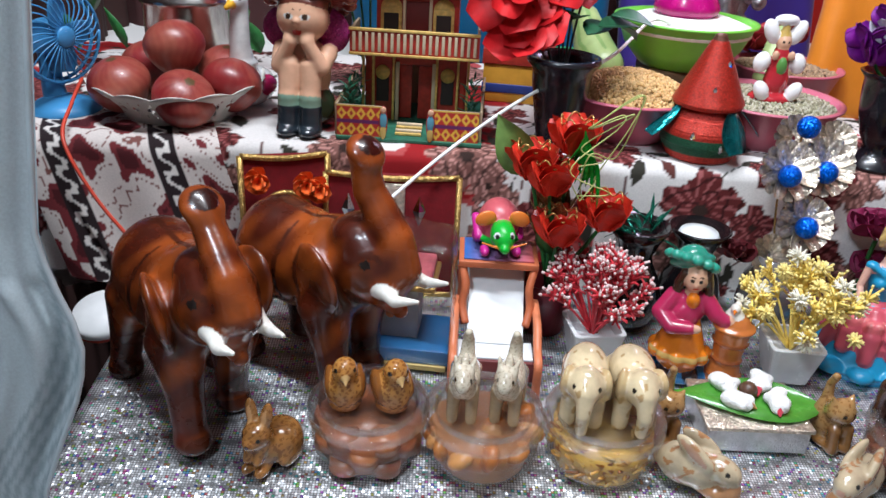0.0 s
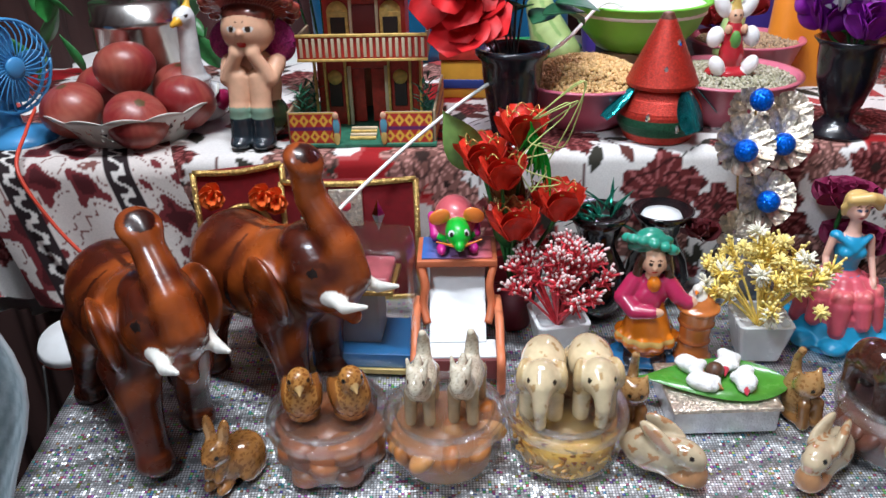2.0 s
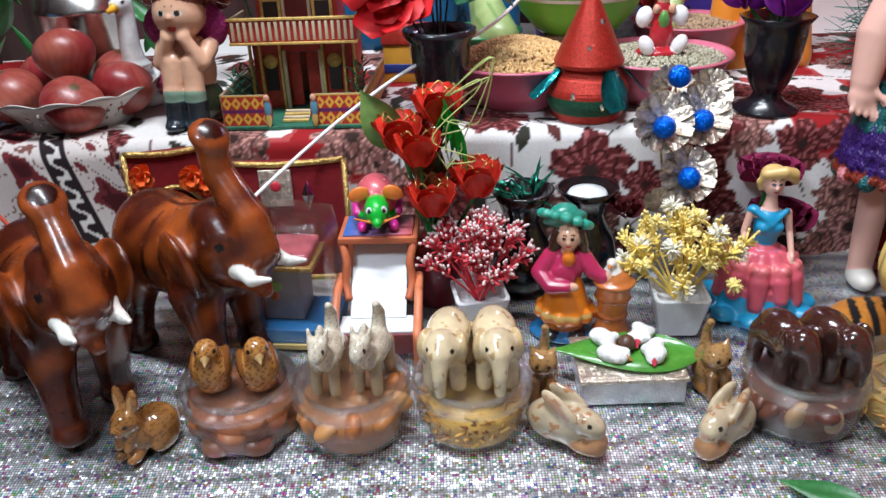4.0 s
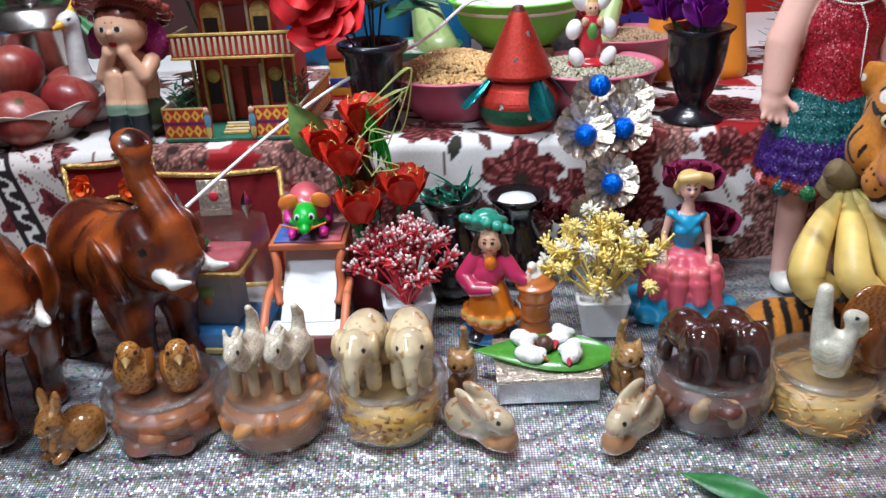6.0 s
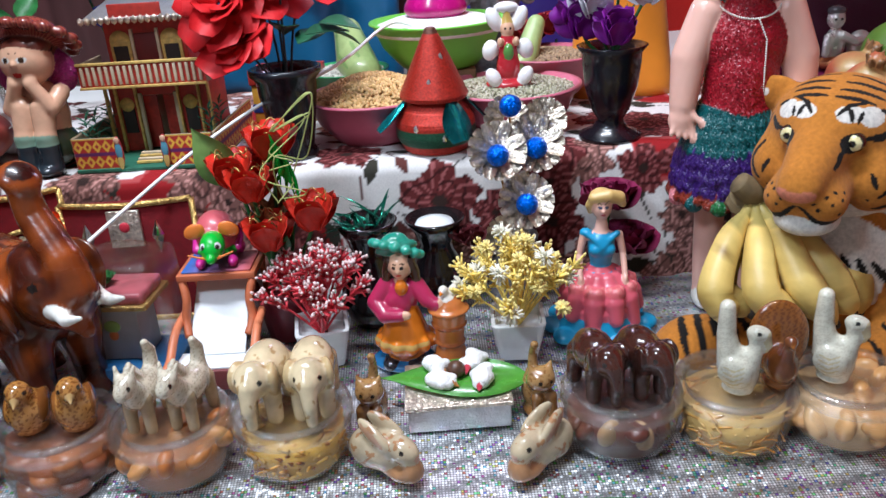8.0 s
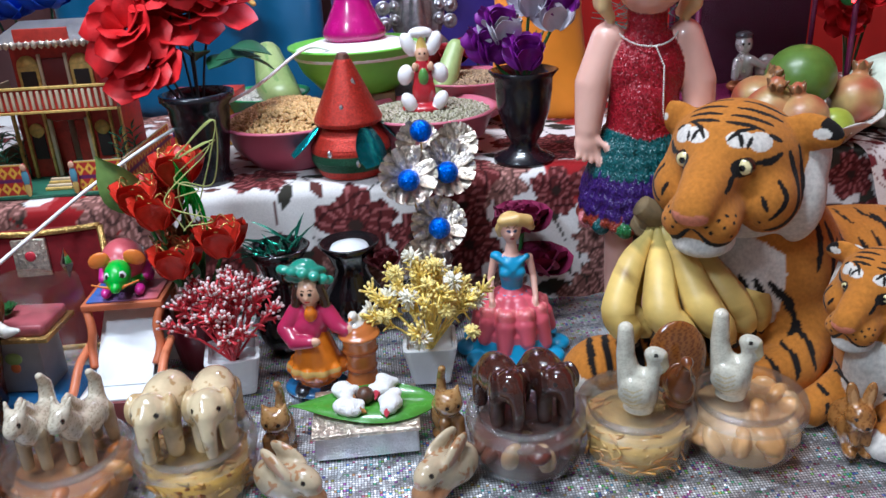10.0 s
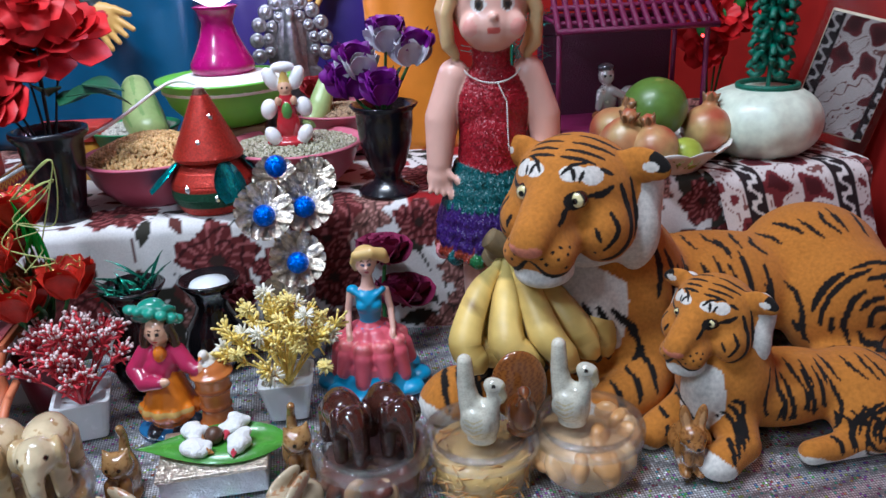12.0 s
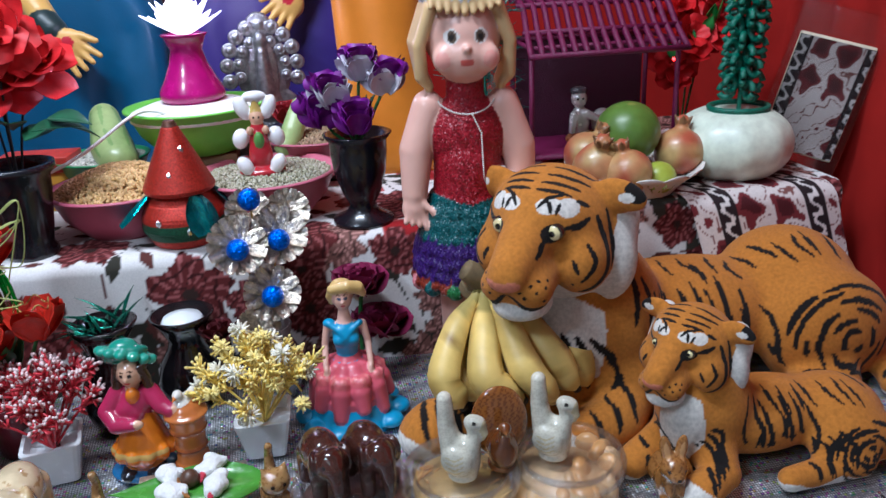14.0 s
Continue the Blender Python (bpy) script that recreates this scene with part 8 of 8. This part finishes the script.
kr = [E((0, 0, 1.0), (3.0, 2.0, 1.1), (0.55, 0.2, 0.08)), E((-1.0, 0, 3.4), (1.4, 1.2, 2.2), SLV), E((-1.2, -0.2, 6.6), (1.1, 1.1, 1.25), SLV), E((-1.2, 0, 7.7), (1.2, 1.1, 0.7), (0.1, 0.09, 0.1)), T([(-0.3, -0.8, 4.6), (1.2, -1.4, 3.8), (2.4, -1.0, 4.2)], (0.6, 0.5, 0.4), SLV), E((2.2, 0, 3.2), (1.6, 1.3, 1.9), SLV), T([(-2, -0.6, 4.4), (-2.4, -1.2, 2.4)], (0.6, 0.5), SLV), D((-0.9, -1.2, 6.7), 0.18, BLACK), D((-1.6, -1.2, 6.7), 0.18, BLACK)]
solo("crawling_idol", "small silver painted seated child idol in the cage", "idol", sculpt("crawling_idol", kr, 0.14, 0.3), mat("silver_paint", (1, 1, 1), 0.25, 0.5, attr=True), (0.848, 0.99, UP + 0.03), -6)

# red flowers behind the pumpkin
rf = thing("red_flower_spray", "spray of red cloth flowers with green leaves", "artificial flowers", (1.03, 1.06, UP))
for i, (x, y, z, r) in enumerate(((-0.02, 0.0, 0.12, 0.04), (0.0, -0.01, 0.16, 0.045), (0.04, 0.0, 0.18, 0.05), (-0.01, 0.01, 0.2, 0.045), (0.06, 0.01, 0.22, 0.05))):
    poinsettia(rf, (x, y, z), r, 20 + i, aim=(70, 10 * i - 20, 0))
    part("stem", tube([(0, 0, 0), (x * 0.5, y, z * 0.6), (x, y, z)], 0.0015, 5, 3), CUSHION_GREEN, rf)
for k in range(8):
    bm = bmesh.new()
    blade(0.035, 0.02, pose(-0.02 + 0.012 * k, -0.02, 0.13 + 0.011 * k, 70, 30 * (k % 3) - 30, 45 * k), bm, 0.1, 6)
    part("leaf", bm, LEAF_BRIGHT, rf)

bk = thing("wrapped_cloth", "folded printed cloth in a clear plastic sleeve", "packet", (1.10, 0.885, UP), -36, ry=14)
part("folded_cloth", grid_mesh("folded_cloth", lambda U, V: (U, 0.002 * np.sin(60 * V), V), np.linspace(-0.046, 0.046, 60), np.linspace(0.02, 0.17, 100), lambda u, v: 0.55 * paisley(u * 1.4 + 0.1, v * 1.2)), P_CLOTH, bk)
part("cloth_core", box(0.094, 0.01, 0.155, (0, 0.008, 0.095), 0.002), IVORY_M, bk)
part("sleeve", box(0.112, 0.02, 0.21, (0, 0.004, 0.106), 0.003), WRAP, bk).visible_shadow = False

# idols and cloths at the back
YEL, BLS, PRS = (0.68, 0.4, 0.1), (0.0, 0.075, 0.17), (0.035, 0.018, 0.17)


def robe(x0, x1, y, z1, col, seed):
    rg = random.Random(seed)
    b = [E(((x0 + x1) / 2, y + 6, z1 * 0.62), ((x1 - x0) / 2, 9, z1 * 0.45), col)]
    n = 9
    for k in range(n):
        t = (k + 0.5) / n
        x = x0 + (x1 - x0) * t
        b.append(T([((x0 + x1) / 2 + (x - (x0 + x1) / 2) * 0.55, y + 3, z1 * 0.95), (x, y + rg.uniform(-1, 1), z1 * 0.62), (x + rg.uniform(-2, 2), y - 2 + rg.uniform(-1, 1), 20)], (2.0, 2.4, 2.8), col))
    return b


def statue_hand(at, s, mirror):
    x, y, z = at
    b = [T([(x - 7 * mirror, y + 6, z + 9), (x - 2.5 * mirror, y + 1, z + 2.5)], (2.6, 1.7), YEL), T([(x - 3.4 * mirror, y + 1.6, z + 3.2), (x - 2.4 * mirror, y + 1.0, z + 2.2)], (2.2, 2.1), (0.012, 0.03, 0.03)), E((x - 0.4 * mirror, y - 0.2, z), (2.3, 1.2, 2.6), YEL, (0, 30 * mirror, 0)), D((x - 0.3 * mirror, y - 1.6, z + 0.6), 0.95, (0.5, 0.01, 0.03))]
    for f in range(4):
        b.append(T([(x + (-1.2 + 0.9 * f) * mirror, y - 0.4, z - 1.4 + 0.5 * f), (x + (0.4 + 1.15 * f) * mirror, y - 1.3, z - 4.2 + 0.9 * f)], (0.62, 0.42), YEL))
    b.append(T([(x + 1.5 * mirror, y - 0.4, z + 1.4), (x + 3.6 * mirror, y - 1.2, z + 0.6)], (0.65, 0.45), YEL))
    return b


def statue_mesh(cloth, hand_):
    """Robe and hand as one mesh, the hand with crisper fingers."""
    bm = bmesh.new()
    for me in (sculpt("robe", cloth, 0.5, 3.0), sculpt("palm", hand_, 0.25, 0.35)):
        bm.from_mesh(me)
    out = bpy.data.meshes.new("robed_statue")
    bm.to_mesh(out)
    bm.free()
    return out


solo("robed_statue", "robed statue in blue satin with an open yellow hand", "statue", statue_mesh(robe(-14, 27, 130, 62, BLS, 1), statue_hand((14.6, 124, 37.2), 1, 1)), P_SATIN)
solo("robed_statue", "robed statue in purple satin with a lowered yellow hand", "statue", statue_mesh(robe(29, 58, 130, 62, PRS, 2), statue_hand((46, 124, 41.5), 1, -1)), P_SATIN)
oc = [T([(-6 + 2.2 * k, 0.8 * math.sin(k * 2.1), 26), (-5.5 + 2.0 * k, -1.5 + math.sin(k * 1.7), 14), (-6.5 + 2.4 * k, -3 + math.sin(k), 1.0)], (1.9, 2.1, 2.4), (0.62, 0.2, 0.012)) for k in range(5)]
solo("orange_cloth", "bunched orange satin cloth behind the goblet vase", "cloth", sculpt("orange_cloth", oc, 0.3, 2.2), P_SATIN, (0.595, 1.1, UP), 0)
si = thing("silver_idol", "embossed silver metal idol with an arch of discs", "idol", (0.415, 1.17, UP + 0.06), 0)
SM = mat("old_silver", (0.42, 0.42, 0.44), 0.32, 0.9, vary=0.3, scale=150, bump=0.6, bump_scale=400)
part("figure", sculpt("figure", [E((0, 0, 3), (2.4, 1.2, 3), (1, 1, 1)), T([(0, -0.6, 5), (0, -0.6, 11)], (1.3, 0.8), (1, 1, 1)), E((0, -0.6, 12.6), (0.9, 0.8, 1.2), (1, 1, 1)), E((0, 0, 8), (2.2, 0.6, 6), (1, 1, 1))], 0.2, 0.3), SM, si)
part("back_plate", sculpt("back_plate", [E((0, 0.6, 8.4), (4.2, 0.35, 5.4), (1, 1, 1)), E((0, 0.6, 3), (4.8, 0.4, 3), (1, 1, 1))], 0.25), SM, si)
for n, rad, size in ((11, 0.05, 0.0105), (9, 0.034, 0.008)):
    for k, a in enumerate(np.linspace(-0.25, 3.39, n)):
        big = 1.6 if k == n // 2 and n == 11 else 1.0
        part("disc", lathe([(0, -0.003), (size * big, -0.002), (size * 1.08 * big, 0.0), (size * 0.85 * big, 0.002), (size * 0.6 * big, 0.0), (size * 0.4 * big, 0.003), (0, 0.004)], 20), SM, si).matrix_basis = pose(rad * math.cos(a), -0.002, 0.085 + rad * 1.25 * math.sin(a), 90, 0, 0)
part("plinth", box(0.1, 0.04, 0.06, (0, 0.01, -0.03), 0.002), SM, si)
for i, (x, y, z) in enumerate(((0.45, 1.13, UP + 0.08), (0.5, 1.14, UP + 0.09))):
    r_ = thing("red_rose", "dark red cloth rose by the silver idol", "artificial flower", (x, y, UP), 0)
    rose(r_, (0, 0, z - UP), 0.034, mat("crimson_cloth", (0.3, 0.008, 0.015), 0.6), "blossom", 20, i)
    part("stem", tube([(0, 0, 0), (0, 0, 0.07)], 0.002, 6, 1), CUSHION_GREEN, r_)
tn = thing("teal_tinsel", "bush of fine teal and green tinsel needles", "tinsel", (0.715, 1.04, UP))
bm = bmesh.new()
rg = random.Random(8)
for k in range(420):
    z = rg.uniform(0.02, 0.26)
    d = Vector((rg.gauss(0, 1), rg.gauss(0, 0.7), rg.gauss(0.2, 0.6))).normalized() * rg.uniform(0.03, 0.075)
    tube([(0, 0, z), Vector((0, 0, z)) + d], (0.0007, 0.0004), 3, 1, bm)
o = part("needles", bm, mat("teal_needles", (0.02, 0.2, 0.16), 0.3, 0.4), tn)
o["kind"] = "stuff"
part("stalk", tube([(0, 0, 0), (0, 0, 0.26)], 0.003, 6, 1), CUSHION_GREEN, tn)
bfw = thing("blue_flower", "bunch of blue and orange cloth flowers behind the house", "artificial flowers", (-0.085, 1.06, UP))
for i, (x, z, c) in enumerate(((-0.02, 0.19, (0.01, 0.09, 0.6)), (0.03, 0.2, (0.01, 0.09, 0.6)), (-0.05, 0.22, (0.75, 0.25, 0.15)), (0.0, 0.15, (0.01, 0.07, 0.5)))):
    rose(bfw, (x, -0.02, z), 0.034, mat("flower_cloth", c, 0.6, vary=0.2), "blossom", 18, i)
    part("stem", tube([(0, 0, 0), (x, -0.01, z)], 0.0016, 5, 1), CUSHION_GREEN, bfw)
lf = thing("leaf_garland", "dark garland of green leaves behind the canister", "garland", (-0.40, 1.12, UP))
rg = random.Random(21)
for k in range(34):
    bm = bmesh.new()
    blade(0.06, 0.03, pose(rg.uniform(-0.12, 0.2), rg.uniform(-0.04, 0.06), rg.uniform(0.02, 0.26), rg.uniform(20, 80), rg.uniform(-40, 40), rg.uniform(0, 360)), bm, 0.1, 6)
    part("leaf", bm, LEAF_BRIGHT if k % 6 == 0 else CUSHION_GREEN, lf)
drape("dark_curtain", -1.2, 1.5, 0.62, 1.52, -0.6, 1.7, 0.012, mat("dark_maroon_cloth", (0.05, 0.012, 0.012), 0.8, vary=0.3, scale=8), "dark maroon cloth hung behind the display", 16)
tbx = thing("toy_truck", "small card toy box in red blue and yellow", "toy", (0.115, 1.06, UP), -8)
part("box_body", box(0.09, 0.05, 0.05, (0, 0, 0.026), 0.001), mat("yellow_card", (0.6, 0.3, 0.03), 0.5), tbx)
part("box_top", box(0.094, 0.054, 0.02, (0, 0, 0.062), 0.001), CR, tbx)
part("box_band", box(0.092, 0.052, 0.012, (0, 0, 0.02), 0.001), mat("navy_card", (0.02, 0.04, 0.2), 0.5), tbx)

# cords
bm = tube([(0.30, 0.99, 0.302), (0.262, 0.975, 0.312), (0.2, 0.9, 0.28), (0.112, 0.85, 0.249), (0.04, 0.8, 0.212), (-0.024, 0.75, 0.171), (-0.068, 0.7, 0.142)], 0.0021, 8, 8)
bmesh.ops.translate(bm, vec=(-0.323, -1.045, -0.311), verts=bm.verts)
part("power_cord", bm, CORD_WHITE, lp, "white power cord draped over the step")
bm = tube([(-0.405, 0.90, 0.225), (-0.4, 0.855, 0.21), (-0.39, 0.80, 0.185), (-0.36, 0.785, 0.13), (-0.32, 0.775, 0.08), (-0.27, 0.76, 0.03)], 0.0021, 8, 8)
bmesh.ops.transform(bm, matrix=pose(-0.432, 0.905, UP, 0, 0, 62).inverted(), verts=bm.verts)
part("power_cord", bm, CORD_RED, fn, "red power cord hanging over the step")
# striped sheer curtain hung beside the table
def curtain_sheet(U, V):
    """U runs from the free edge inwards, V is the height."""
    edge = np.interp(V, (-0.7, 0.02, 0.07, 0.12, 0.15, 0.17, 0.21, 0.24, 0.31, 0.39, 1.3), (-0.33, -0.284, -0.264, -0.242, -0.236, -0.237, -0.249, -0.254, -0.244, -0.232, -0.16))
    fold = 0.007 * np.sin(95 * U + 5 * V) + 0.004 * np.sin(210 * U - 9 * V) * (V < 0.2)
    return edge - U, 0.46 + fold + 0.12 * U, V + 0 * U


def curtain_stripes(u, v):
    col = np.tile(np.array((0.5, 0.57, 0.6)), (len(u), 1))
    band = (np.sin(2 * math.pi * (u * 1.0 + 0.22 * v) / 0.115) > -0.1)
    fine = np.sin(2 * math.pi * (u + 0.22 * v) / 0.0085) > 0.1
    col[band & fine] = (0.34, 0.41, 0.44)
    return col


ct = thing("striped_curtain", "pale blue grey striped sheer curtain hung beside the table", "curtain", kind="structure")
part("curtain_cloth", grid_mesh("curtain_cloth", curtain_sheet, np.arange(0, 0.26, 0.0021), np.concatenate([np.linspace(-0.7, -0.05, 12), np.arange(-0.04, 0.5, 0.006), np.linspace(0.51, 1.3, 16)]), curtain_stripes), P_CLOTH, ct)
part("curtain_hem", tube([(np.interp(z, (-0.7, 0.02, 0.07, 0.12, 0.15, 0.17, 0.21, 0.24, 0.31, 0.39, 1.3), (-0.33, -0.284, -0.264, -0.242, -0.236, -0.237, -0.249, -0.254, -0.244, -0.232, -0.16)), 0.46, z) for z in np.linspace(-0.7, 1.3, 90)], 0.0022, 6, 1), HEM_CLOTH, ct, "rolled hem")
solo("black_wire", "thin black wire hanging beside the table", "wire", tube([(-0.34, 0.66, 0.03), (-0.335, 0.62, -0.03), (-0.36, 0.56, -0.07), (-0.4, 0.5, -0.06), (-0.46, 0.46, -0.02)], 0.0013, 6, 8), CORD_BLACK)
wr = thing("white_disc", "white plastic disc with a red rim behind the elephant", "lid", (-0.335, 0.712, low(0.712)), 0, rx=18)
part("disc", lathe([(0, 0.002), (0.03, 0.002), (0.034, 0.006), (0.03, 0.014), (0, 0.018)], 36), WHITE_PLASTIC, wr)
part("rim", lathe([(0.0, 0), (0.032, 0), (0.034, 0.003), (0.0, 0.003)], 36), CORD_RED, wr)
